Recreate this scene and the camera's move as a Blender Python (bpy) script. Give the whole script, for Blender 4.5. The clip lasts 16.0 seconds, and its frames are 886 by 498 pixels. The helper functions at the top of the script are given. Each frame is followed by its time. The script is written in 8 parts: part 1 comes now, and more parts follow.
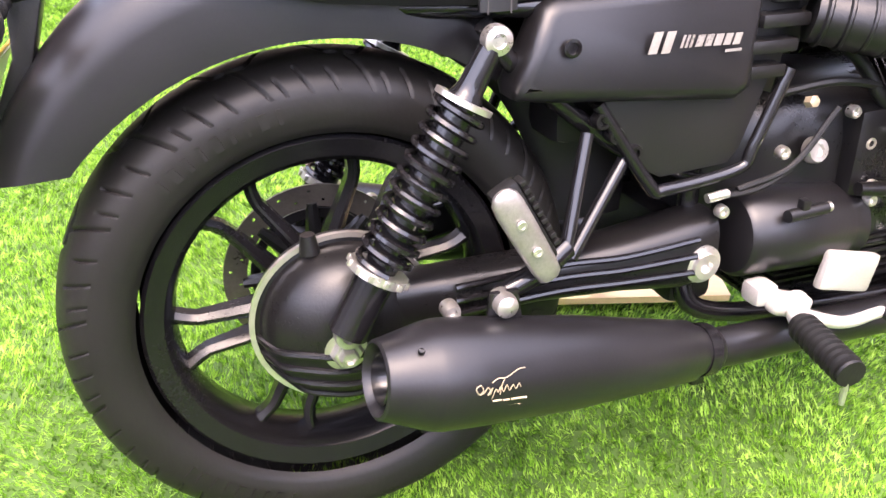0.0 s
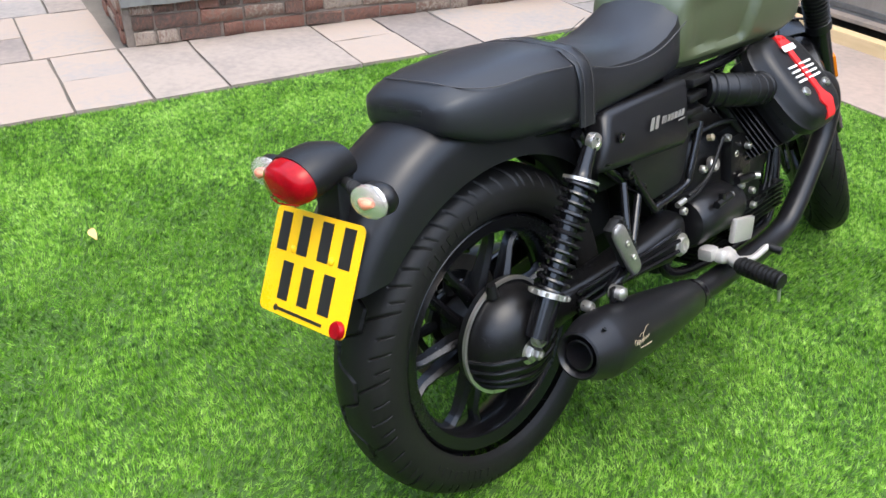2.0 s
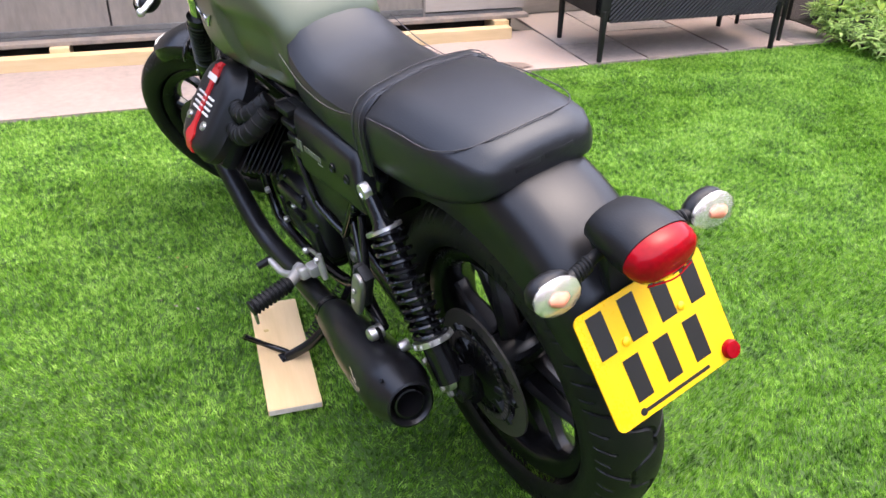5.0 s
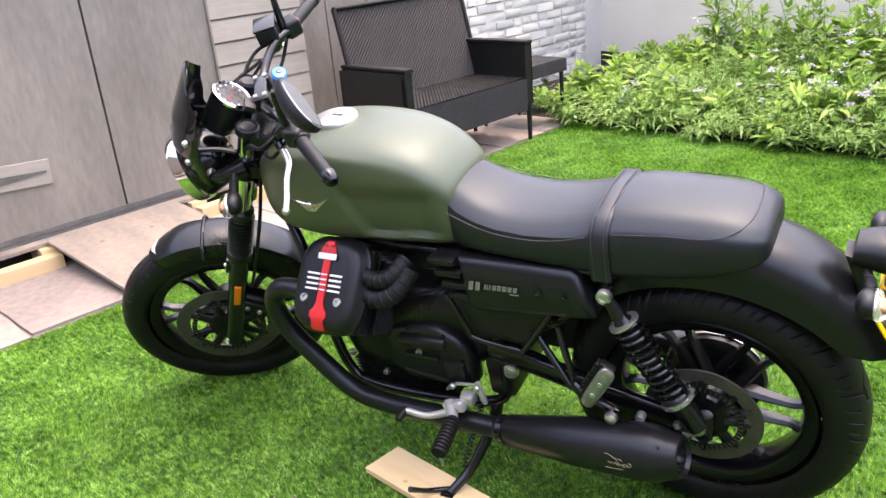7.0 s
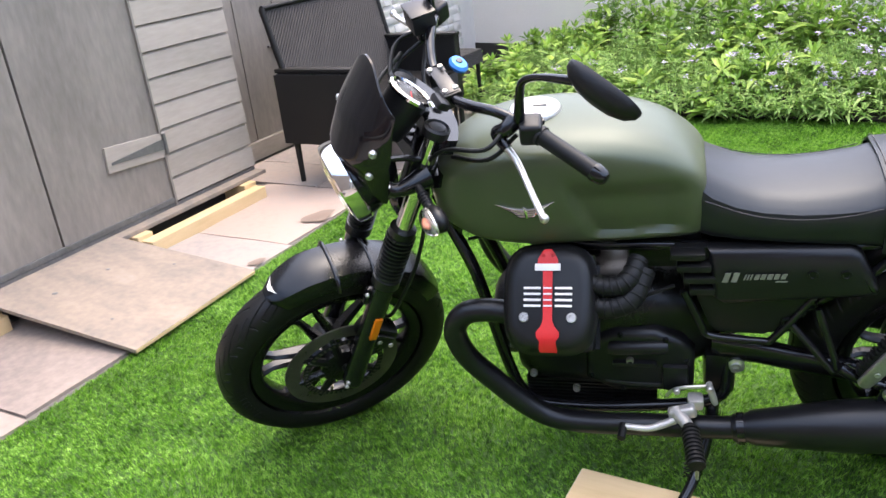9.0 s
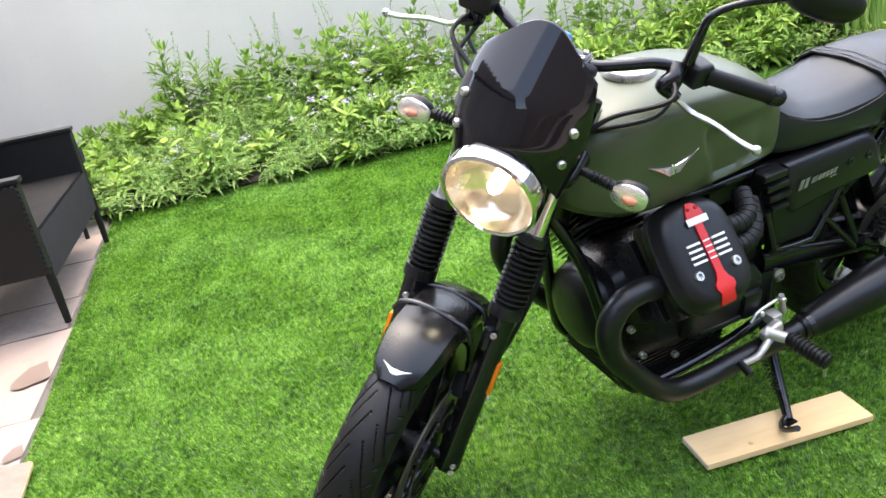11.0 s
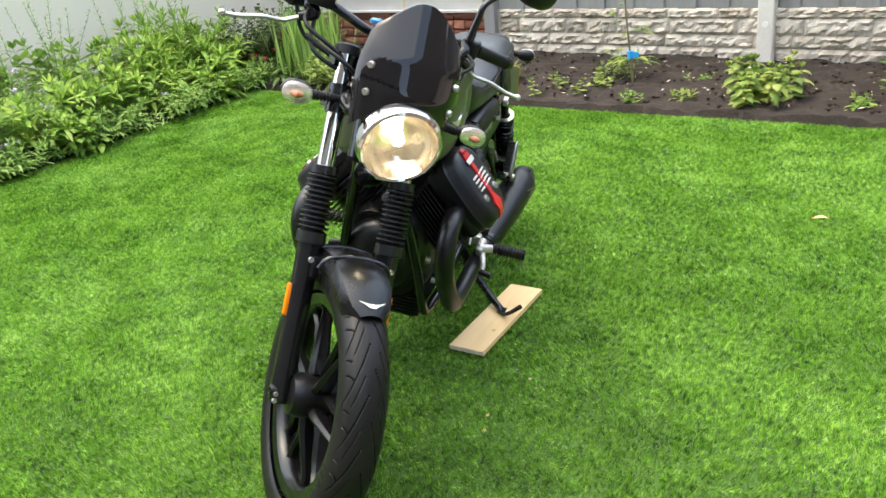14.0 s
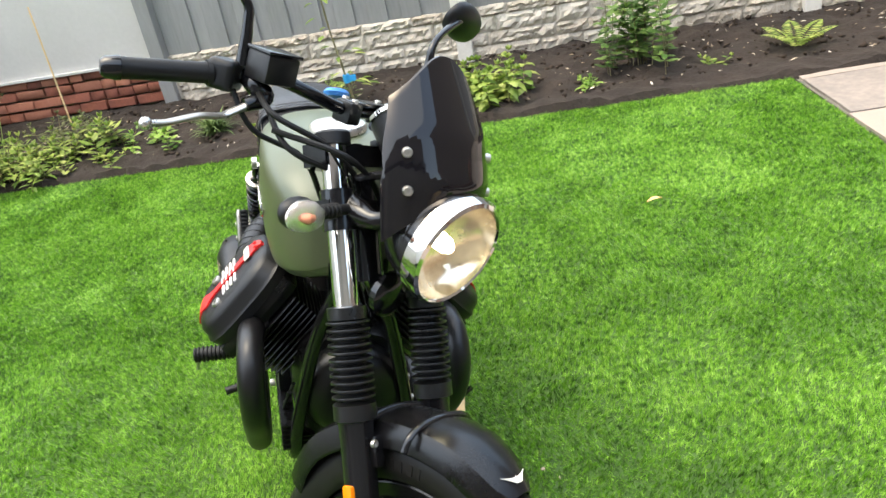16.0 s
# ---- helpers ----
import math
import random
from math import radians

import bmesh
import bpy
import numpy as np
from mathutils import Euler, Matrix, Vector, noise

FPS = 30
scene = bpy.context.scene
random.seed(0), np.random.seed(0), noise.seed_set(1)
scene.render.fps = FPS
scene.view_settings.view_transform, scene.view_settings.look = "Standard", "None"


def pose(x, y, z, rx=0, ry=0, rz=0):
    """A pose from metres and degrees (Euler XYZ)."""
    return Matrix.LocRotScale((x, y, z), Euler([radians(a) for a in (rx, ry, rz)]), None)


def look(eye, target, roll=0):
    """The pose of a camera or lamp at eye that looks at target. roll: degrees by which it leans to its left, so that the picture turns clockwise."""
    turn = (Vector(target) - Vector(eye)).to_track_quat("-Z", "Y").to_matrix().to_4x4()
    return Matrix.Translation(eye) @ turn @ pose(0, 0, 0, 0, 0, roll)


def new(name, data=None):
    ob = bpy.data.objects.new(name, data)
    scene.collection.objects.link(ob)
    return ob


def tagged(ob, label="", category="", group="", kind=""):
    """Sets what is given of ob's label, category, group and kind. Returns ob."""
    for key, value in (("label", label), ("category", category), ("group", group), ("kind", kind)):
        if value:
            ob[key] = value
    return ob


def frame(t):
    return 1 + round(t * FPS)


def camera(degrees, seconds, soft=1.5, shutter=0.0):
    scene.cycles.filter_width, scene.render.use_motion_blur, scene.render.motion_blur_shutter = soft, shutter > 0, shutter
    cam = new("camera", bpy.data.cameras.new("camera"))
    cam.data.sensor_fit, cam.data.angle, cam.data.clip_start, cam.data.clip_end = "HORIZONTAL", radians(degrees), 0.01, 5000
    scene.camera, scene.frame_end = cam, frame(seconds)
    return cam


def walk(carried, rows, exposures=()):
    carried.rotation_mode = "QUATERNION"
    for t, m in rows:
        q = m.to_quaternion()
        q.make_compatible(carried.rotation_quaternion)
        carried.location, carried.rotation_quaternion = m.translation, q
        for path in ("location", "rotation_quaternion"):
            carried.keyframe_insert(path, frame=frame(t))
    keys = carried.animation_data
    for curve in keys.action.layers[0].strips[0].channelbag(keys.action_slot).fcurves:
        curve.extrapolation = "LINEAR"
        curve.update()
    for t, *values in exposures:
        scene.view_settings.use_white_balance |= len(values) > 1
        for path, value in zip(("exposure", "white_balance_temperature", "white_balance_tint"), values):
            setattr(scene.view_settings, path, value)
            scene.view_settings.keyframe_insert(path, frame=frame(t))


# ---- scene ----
cam = camera(57.7, 16.0)
PATH = [
    (0, (-0.135, -0.768, 1.014), (0.427, 0.735, -0.183), 2.6),
    (0.5, (-0.222, -1.001, 1.27), (0.404, 0.496, 0.1), 5.0),
    (1, (-0.548, -1.112, 1.331), (0.295, 0.416, 0.354), 3.7),
    (1.5, (-0.765, -0.965, 1.309), (0.237, 0.487, 0.367), 2.2),
    (2, (-0.929, -0.77, 1.292), (0.271, 0.413, 0.216), 1.8),
    (2.5, (-1.179, -0.525, 1.284), (0.247, 0.375, 0.208), 1.6),
    (3, (-1.239, -0.232, 1.247), (0.334, 0.393, 0.181), 2.3),
    (3.5, (-1.216, 0.012, 1.213), (0.473, 0.207, 0.159), 2.1),
    (4, (-1.143, 0.253, 1.192), (0.526, 0.045, 0.111), 2.8),
    (4.2, (-1.108, 0.352, 1.19), (0.547, -0.005, 0.113), 3.2),
    (6.3, (-0.583, 1.54, 1.319), (0.47, 0.077, 0.451), -4.9),
    (6.5, (-0.527, 1.614, 1.328), (0.501, 0.123, 0.478), -4.9),
    (7, (-0.327, 1.698, 1.353), (0.657, 0.12, 0.616), -5.1),
    (7.5, (-0.105, 1.788, 1.354), (0.727, 0.107, 0.658), -5.0),
    (8, (0.137, 1.921, 1.369), (0.813, 0.201, 0.605), -5.6),
    (8.5, (0.382, 1.88, 1.333), (1.009, 0.164, 0.518), -6.4),
    (9, (0.621, 1.848, 1.362), (1.158, 0.085, 0.585), -6.4),
    (9.2, (0.747, 1.856, 1.36), (1.209, 0.066, 0.597), -6.5),
    (11.3, (2.039, 1.389, 1.265), (1.133, -0.238, 0.534), -10.9),
    (11.5, (2.079, 1.323, 1.253), (1.076, -0.246, 0.525), -11.1),
    (12, (2.192, 1.14, 1.235), (0.864, -0.142, 0.465), -11.3),
    (12.5, (2.395, 1.01, 1.273), (0.83, 0.044, 0.487), -7.6),
    (13, (2.657, 1.044, 1.326), (0.956, 0.296, 0.585), -4.3),
    (13.5, (2.841, 0.981, 1.347), (1.12, 0.328, 0.564), -5.2),
    (14, (2.895, 0.901, 1.345), (1.171, 0.313, 0.52), -6.5),
    (14.5, (2.796, 0.804, 1.339), (1.05, 0.392, 0.456), -6.8),
    (15, (2.708, 0.573, 1.35), (0.938, 0.403, 0.435), -8.2),
    (15.5, (2.614, 0.287, 1.383), (0.851, 0.333, 0.439), -10.3),
    (16, (2.429, 0.09, 1.416), (0.667, 0.372, 0.514), -11.0),
]
EXPOSURES = [(0.0, 3.58, 8000, 29), (0.5, 3.34, 7900, 31), (1.0, 2.8, 7200, 21), (1.5, 2.05, 7000, 13), (2.5, 2.35, 6900, 9), (4.2, 2.28, 6900, 15), (6.3, 3.02, 7900, 26), (7.0, 2.70, 7600, 21), (7.5, 2.42, 7200, 16), (8.0, 2.58, 7200, 17), (8.5, 2.68, 7200, 16), (9.2, 2.45, 7200, 15), (11.3, 2.68, 7500, 12), (12.5, 2.66, 7700, 10), (13.2, 2.55, 7900, 8), (14.5, 2.50, 8000, 5), (16.0, 2.50, 8000, 5)]
walk(cam, [(t, look(eye, target, roll)) for t, eye, target, roll in PATH], EXPOSURES)

# ---- world ----
wd = bpy.data.worlds.new("world")
wd.use_nodes = True
scene.world = wd
wn = wd.node_tree
sky = wn.nodes.new("ShaderNodeTexSky")
sky.sky_type = "NISHITA"
sky.sun_disc = False
sky.sun_elevation = radians(75)
sky.sun_rotation = radians(200)
sky.dust_density = 3.0
sky.air_density = 1.0
sky.ozone_density = 1.0
wn.links.new(sky.outputs[0], wn.nodes["Background"].inputs[0])
wn.nodes["Background"].inputs[1].default_value = 0.15
sun = new("sun", bpy.data.lights.new("sun", "SUN"))
sun.data.energy = 0.5
sun.data.angle = radians(130)
sun.data.color = (1.0, 0.995, 0.985)
sun.matrix_world = look((-0.8, -1.3, 6.0), (0, 0, 0))

LEAN, STEER, RAKE = 11.5, 38.0, 26.5
GARDEN = Matrix.Rotation(radians(-14.0), 4, "Z")


# ---- materials ----
def nodes_of(name):
    m = bpy.data.materials.new(name)
    m.use_nodes = True
    nt = m.node_tree
    return m, nt, nt.nodes["Principled BSDF"]


def ramp_node(nt, stops):
    r = nt.nodes.new("ShaderNodeValToRGB")
    e = r.color_ramp.elements
    while len(e) < len(stops):
        e.new(0.5)
    for k, (p, c) in enumerate(stops):
        e[k].position, e[k].color = p, (*c, 1)
    return r


def noise_node(nt, scale, detail=5.0, rough=0.55, kind="Object", stretch=None):
    co = nt.nodes.new("ShaderNodeTexCoord")
    n = nt.nodes.new("ShaderNodeTexNoise")
    n.inputs["Scale"].default_value = scale
    n.inputs["Detail"].default_value = detail
    n.inputs["Roughness"].default_value = rough
    if stretch:
        mp = nt.nodes.new("ShaderNodeMapping")
        mp.inputs["Scale"].default_value = stretch
        nt.links.new(co.outputs[kind], mp.inputs[0])
        nt.links.new(mp.outputs[0], n.inputs["Vector"])
    else:
        nt.links.new(co.outputs[kind], n.inputs["Vector"])
    return n


def surface(name, dark, light, rough=0.5, metal=0.0, coarse=4.0, fine=80.0, bump=0.1, rough_var=0.12, grain=0.35,
            stretch=None, piece=0.0, bump_dist=0.002, coat=0.0, spec=0.5, sheen=None):
    """Two scales of variation: a coarse mottling and a fine grain, which also drives roughness and relief."""
    m, nt, p = nodes_of(name)
    a, b = noise_node(nt, coarse, stretch=stretch), noise_node(nt, fine, stretch=stretch)
    mix = nt.nodes.new("ShaderNodeMix")
    mix.inputs[0].default_value = grain
    nt.links.new(a.outputs[0], mix.inputs[2])
    nt.links.new(b.outputs[0], mix.inputs[3])
    value = mix.outputs[0]
    if piece:
        info = nt.nodes.new("ShaderNodeObjectInfo")
        ad = nt.nodes.new("ShaderNodeMath")
        ad.operation = "MULTIPLY_ADD"
        ad.inputs[1].default_value, ad.inputs[2].default_value = piece, -piece / 2
        nt.links.new(info.outputs["Random"], ad.inputs[0])
        su = nt.nodes.new("ShaderNodeMath")
        nt.links.new(value, su.inputs[0])
        nt.links.new(ad.outputs[0], su.inputs[1])
        value = su.outputs[0]
    r = ramp_node(nt, [(0.3, dark), (0.7, light)])
    nt.links.new(value, r.inputs[0])
    nt.links.new(r.outputs[0], p.inputs["Base Color"])
    mr = nt.nodes.new("ShaderNodeMapRange")
    mr.inputs[1].default_value, mr.inputs[2].default_value = 0.3, 0.7
    mr.inputs[3].default_value, mr.inputs[4].default_value = max(rough - rough_var, 0.02), min(rough + rough_var, 1)
    nt.links.new(value, mr.inputs[0])
    nt.links.new(mr.outputs[0], p.inputs["Roughness"])
    p.inputs["Metallic"].default_value = metal
    p.inputs["Coat Weight"].default_value = coat
    p.inputs["Specular IOR Level"].default_value = spec
    # bluish specular tint puts the blue of sky reflections into the material
    if sheen:
        p.inputs["Specular Tint"].default_value = (*sheen, 1)
    if bump:
        bp = nt.nodes.new("ShaderNodeBump")
        bp.inputs["Strength"].default_value, bp.inputs["Distance"].default_value = bump, bump_dist
        nt.links.new(b.outputs[0], bp.inputs["Height"])
        nt.links.new(bp.outputs[0], p.inputs["Normal"])
    return m


def multi(name, stops, coarse, fine, rough=0.8, bump=0.3, bump_dist=0.004, piece=0.6, grain=0.4, per="object", stretch=None):
    """A ramp of several true colours, with each piece set apart."""
    m, nt, p = nodes_of(name)
    a, b = noise_node(nt, coarse, stretch=stretch), noise_node(nt, fine, detail=8)
    mix = nt.nodes.new("ShaderNodeMix")
    mix.inputs[0].default_value = grain
    nt.links.new(a.outputs[0], mix.inputs[2])
    nt.links.new(b.outputs[0], mix.inputs[3])
    if per == "object":
        info = nt.nodes.new("ShaderNodeObjectInfo").outputs["Random"]
    else:
        info = nt.nodes.new("ShaderNodeNewGeometry").outputs["Random Per Island"]
    ad = nt.nodes.new("ShaderNodeMath")
    ad.operation = "MULTIPLY_ADD"
    ad.inputs[1].default_value, ad.inputs[2].default_value = piece, -piece / 2
    nt.links.new(info, ad.inputs[0])
    su = nt.nodes.new("ShaderNodeMath")
    nt.links.new(mix.outputs[0], su.inputs[0])
    nt.links.new(ad.outputs[0], su.inputs[1])
    r = ramp_node(nt, stops)
    nt.links.new(su.outputs[0], r.inputs[0])
    nt.links.new(r.outputs[0], p.inputs["Base Color"])
    p.inputs["Roughness"].default_value = rough
    bp = nt.nodes.new("ShaderNodeBump")
    bp.inputs["Strength"].default_value, bp.inputs["Distance"].default_value = bump, bump_dist
    nt.links.new(mix.outputs[0], bp.inputs["Height"])
    nt.links.new(bp.outputs[0], p.inputs["Normal"])
    return m


def leafy(name, stops, rough=0.5, trans=0.25, coarse=1.2, nap=None, fleck=None):
    """Leaves and blades: colour by island and by a broad drift, some light passing through."""
    m, nt, p = nodes_of(name)
    geo = nt.nodes.new("ShaderNodeNewGeometry")
    a = noise_node(nt, coarse, detail=3)
    drifts = [(geo.outputs["Random Per Island"], 0.32 if nap else 0.55), (a.outputs[0], 0.55)]
    if nap:
        drifts.append((noise_node(nt, nap, detail=4, rough=0.6, stretch=(1, 0.7, 1)).outputs[0], 0.8))
    if fleck:
        drifts.append((noise_node(nt, fleck, detail=2, rough=0.5).outputs[0], 1.7))
    value = None
    for out, weight in drifts:
        ma = nt.nodes.new("ShaderNodeMath")
        ma.operation = "MULTIPLY_ADD"
        ma.inputs[1].default_value = weight
        ma.inputs[2].default_value = 0.5 - weight / 2
        nt.links.new(out, ma.inputs[0])
        if value is None:
            value = ma.outputs[0]
        else:
            ad = nt.nodes.new("ShaderNodeMath")
            nt.links.new(value, ad.inputs[0])
            nt.links.new(ma.outputs[0], ad.inputs[1])
            su = nt.nodes.new("ShaderNodeMath")
            su.operation = "SUBTRACT"
            su.inputs[1].default_value = 0.5
            nt.links.new(ad.outputs[0], su.inputs[0])
            value = su.outputs[0]
    r = ramp_node(nt, stops)
    nt.links.new(value, r.inputs[0])
    nt.links.new(r.outputs[0], p.inputs["Base Color"])
    p.inputs["Roughness"].default_value = rough
    tr = nt.nodes.new("ShaderNodeBsdfTranslucent")
    nt.links.new(r.outputs[0], tr.inputs[0])
    ms = nt.nodes.new("ShaderNodeMixShader")
    ms.inputs[0].default_value = trans
    nt.links.new(p.outputs[0], ms.inputs[1])
    nt.links.new(tr.outputs[0], ms.inputs[2])
    nt.links.new(ms.outputs[0], nt.nodes["Material Output"].inputs[0])
    return m


def plain(name, col, rough=0.4, metal=0.0, emit=0.0, trans=0.0):
    m, nt, p = nodes_of(name)
    p.inputs["Base Color"].default_value = (*col, 1)
    p.inputs["Roughness"].default_value = rough
    p.inputs["Metallic"].default_value = metal
    p.inputs["Transmission Weight"].default_value = trans
    if emit:
        p.inputs["Emission Color"].default_value = (*col, 1)
        p.inputs["Emission Strength"].default_value = emit
    return m


M = {}
M["tyre"] = surface("tyre_rubber", (0.0042, 0.0042, 0.0041), (0.0110, 0.0107, 0.0103), 0.47, coarse=6, fine=160, bump=0.14, rough_var=0.12, spec=0.28, sheen=(0.82, 0.91, 1.0))
M["satin"] = surface("satin_black_paint", (0.003, 0.003, 0.0036), (0.0055, 0.0055, 0.0064), 0.25, coarse=5, fine=220, bump=0.03, rough_var=0.05, spec=0.4, sheen=(0.82, 0.91, 1.0))
M["matt"] = surface("matt_black_paint", (0.0048, 0.0048, 0.0056), (0.0088, 0.0088, 0.0100), 0.34, coarse=5, fine=260, bump=0.05, rough_var=0.07, spec=0.40, sheen=(0.82, 0.91, 1.0))
M["cast"] = surface("black_cast_alloy", (0.0033, 0.0033, 0.0036), (0.0072, 0.0072, 0.0078), 0.31, coarse=8, fine=300, bump=0.16, rough_var=0.09, spec=0.36, sheen=(0.82, 0.91, 1.0))
M["gloss"] = surface("gloss_black_paint", (0.004, 0.004, 0.005), (0.008, 0.008, 0.009), 0.16, coarse=6, fine=120, bump=0.02, rough_var=0.05, sheen=(0.82, 0.91, 1.0))
M["plastic"] = surface("black_moulded_plastic", (0.0048, 0.0048, 0.0052), (0.0092, 0.0092, 0.0098), 0.39, coarse=7, fine=400, bump=0.18, rough_var=0.08, spec=0.36, sheen=(0.82, 0.91, 1.0))
M["rubber"] = surface("black_rubber", (0.004, 0.004, 0.004), (0.009, 0.009, 0.009), 0.5, coarse=9, fine=260, bump=0.15, spec=0.3, sheen=(0.82, 0.91, 1.0))
M["leather"] = surface("black_seat_vinyl", (0.0085, 0.0085, 0.0098), (0.0145, 0.0145, 0.0165), 0.38, coarse=6, fine=420, bump=0.35, rough_var=0.07, bump_dist=0.0008, spec=0.47, sheen=(0.74, 0.88, 1.0))
M["green"] = surface("matt_olive_paint", (0.052, 0.066, 0.032), (0.064, 0.08, 0.04), 0.36, coarse=3, fine=200, bump=0.03, rough_var=0.04, spec=0.6, sheen=(0.74, 0.88, 1.0))
M["alloy"] = surface("bare_alloy", (0.5, 0.5, 0.48), (0.66, 0.66, 0.64), 0.34, metal=0.9, coarse=12, fine=200, bump=0.08)
M["alloy_cast"] = surface("cast_alloy", (0.40, 0.40, 0.39), (0.56, 0.56, 0.545), 0.40, metal=0.55, coarse=12, fine=260, bump=0.2)
M["zinc"] = surface("zinc_bolt", (0.42, 0.42, 0.405), (0.62, 0.62, 0.60), 0.34, metal=0.9, coarse=20, fine=200, bump=0.05)
M["chrome"] = surface("chrome", (0.7, 0.7, 0.7), (0.8, 0.8, 0.8), 0.08, metal=1.0, coarse=8, fine=100, bump=0.0, rough_var=0.03)
M["steel_disc"] = surface("brake_disc_steel", (0.075, 0.070, 0.062), (0.14, 0.130, 0.115), 0.36, metal=0.6, coarse=20, fine=200, bump=0.05)
M["red"] = surface("red_paint", (0.5, 0.012, 0.015), (0.62, 0.02, 0.022), 0.42, coarse=9, fine=250, bump=0.1)
M["red_lens"] = surface("red_lens", (0.19, 0.001, 0.004), (0.33, 0.002, 0.009), 0.05, coarse=60, fine=160, bump=0.05, rough_var=0.02, spec=0.22)
M["peg_alloy"] = surface("dull_cast_alloy", (0.20, 0.20, 0.195), (0.36, 0.36, 0.35), 0.36, metal=0.75, coarse=14, fine=240, bump=0.25)
M["plate_back"] = surface("pale_plate_back", (0.42, 0.43, 0.31), (0.55, 0.56, 0.42), 0.4, coarse=8, fine=200, bump=0.05)
M["amber"] = plain("amber_reflector", (0.75, 0.2, 0.01), 0.2)
ml, nl, pl = nodes_of("clear_indicator_lens")
pl.inputs["Base Color"].default_value = (0.96, 0.96, 0.94, 1)
pl.inputs["Roughness"].default_value = 0.08
pl.inputs["Transmission Weight"].default_value = 1.0
pl.inputs["IOR"].default_value = 1.2
M["clear_lens"] = ml
M["bowl"] = surface("indicator_bowl", (0.74, 0.74, 0.74), (0.90, 0.90, 0.90), 0.16, metal=0.80, coarse=40, fine=120, bump=0.4)
M["bulb_orange"] = plain("amber_bulb", (0.55, 0.22, 0.14), 0.35)
M["thread"] = plain("grey_thread", (0.038, 0.038, 0.042), 0.6)
M["gaiter"] = surface("gaiter_rubber", (0.004, 0.004, 0.0042), (0.008, 0.008, 0.0083), 0.34, coarse=9, fine=260, bump=0.1, spec=0.5, sheen=(0.82, 0.91, 1.0))
M["yellow"] = surface("yellow_plate", (0.82, 0.465, 0.005), (0.87, 0.515, 0.009), 0.34, coarse=6, fine=300, bump=0.02)
M["ink"] = plain("black_ink", (0.01, 0.01, 0.01), 0.4)
M["silver_ink"] = surface("silver_print", (0.20, 0.20, 0.195), (0.30, 0.30, 0.29), 0.35, metal=0.3, coarse=30, fine=300, bump=0.0)
M["white_ink"] = plain("white_print", (0.75, 0.75, 0.74), 0.4)
M["gold_ink"] = plain("gold_print", (0.28, 0.24, 0.17), 0.45, 0.2)
M["screen"] = surface("smoked_screen", (0.004, 0.004, 0.006), (0.008, 0.008, 0.010), 0.06, coarse=4, fine=60, bump=0.0, rough_var=0.02)
M["blue"] = plain("blue_anodised", (0.03, 0.2, 0.55), 0.35, 0.4)
M["dial"] = surface("dial_face", (0.03, 0.03, 0.03), (0.06, 0.06, 0.058), 0.3, coarse=30, fine=120, bump=0.0)
M["lamp_hot"] = plain("headlamp_filament", (1.0, 0.89, 0.70), 0.2, emit=5)
M["reflector"] = surface("lamp_reflector", (0.72, 0.64, 0.52), (0.90, 0.84, 0.74), 0.20, metal=0.90, coarse=30, fine=30, bump=0.45)
mg, ng, pg = nodes_of("lamp_glass")
pg.inputs["Base Color"].default_value = (1, 0.97, 0.9, 1)
pg.inputs["Roughness"].default_value = 0.05
pg.inputs["Transmission Weight"].default_value = 1.0
pg.inputs["IOR"].default_value = 1.06
M["glass"] = mg
# grey base stands in for the dark surroundings this glass would reflect
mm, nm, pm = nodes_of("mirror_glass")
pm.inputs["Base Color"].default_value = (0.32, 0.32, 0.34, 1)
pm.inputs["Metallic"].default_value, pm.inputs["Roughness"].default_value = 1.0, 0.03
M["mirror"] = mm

# noise tones paint pile sheen and the shade between tufts into the blades
M["turf"] = leafy("artificial_turf", [(0.14, (0.014, 0.066, 0.005)), (0.38, (0.090, 0.262, 0.018)), (0.55, (0.180, 0.42, 0.038)), (0.84, (0.37, 0.63, 0.13))], 0.45, 0.3, 2.2, nap=9.0, fleck=55.0)
M["turf_back"] = surface("turf_backing", (0.02, 0.06, 0.008), (0.05, 0.12, 0.018), 0.9, coarse=8, fine=150, bump=0.3)
M["stone"] = multi("sandstone_flags", [(0.05, (0.12, 0.11, 0.108)), (0.28, (0.19, 0.17, 0.158)), (0.46, (0.255, 0.225, 0.20)), (0.60, (0.275, 0.232, 0.20)), (0.74, (0.225, 0.215, 0.208)), (0.95, (0.155, 0.154, 0.154))], 2.6, 26, 0.72, 0.35, 0.005, 0.62, grain=0.45)
# paler sandstone ramp for the flags beside the shed
M["stone_pale"] = multi("pale_sandstone_flags", [(0.05, (0.175, 0.15, 0.14)), (0.3, (0.275, 0.23, 0.205)), (0.55, (0.36, 0.285, 0.245)), (0.75, (0.32, 0.28, 0.255)), (0.95, (0.24, 0.225, 0.22))], 2.6, 26, 0.74, 0.35, 0.004, 0.7, grain=0.5)
M["joint"] = surface("mortar_joint", (0.075, 0.07, 0.062), (0.15, 0.14, 0.125), 0.9, coarse=6, fine=90, bump=0.4)
M["brick"] = multi("reclaimed_brick", [(0.08, (0.055, 0.045, 0.04)), (0.28, (0.115, 0.066, 0.052)), (0.46, (0.19, 0.085, 0.062)), (0.62, (0.165, 0.115, 0.09)), (0.78, (0.30, 0.25, 0.21)), (1.0, (0.12, 0.11, 0.10))], 16, 70, 0.92, 1.0, 0.012, 0.6, grain=0.6)
M["mortar"] = surface("weathered_mortar", (0.11, 0.095, 0.082), (0.24, 0.20, 0.17), 0.92, coarse=12, fine=70, bump=0.8, bump_dist=0.006)
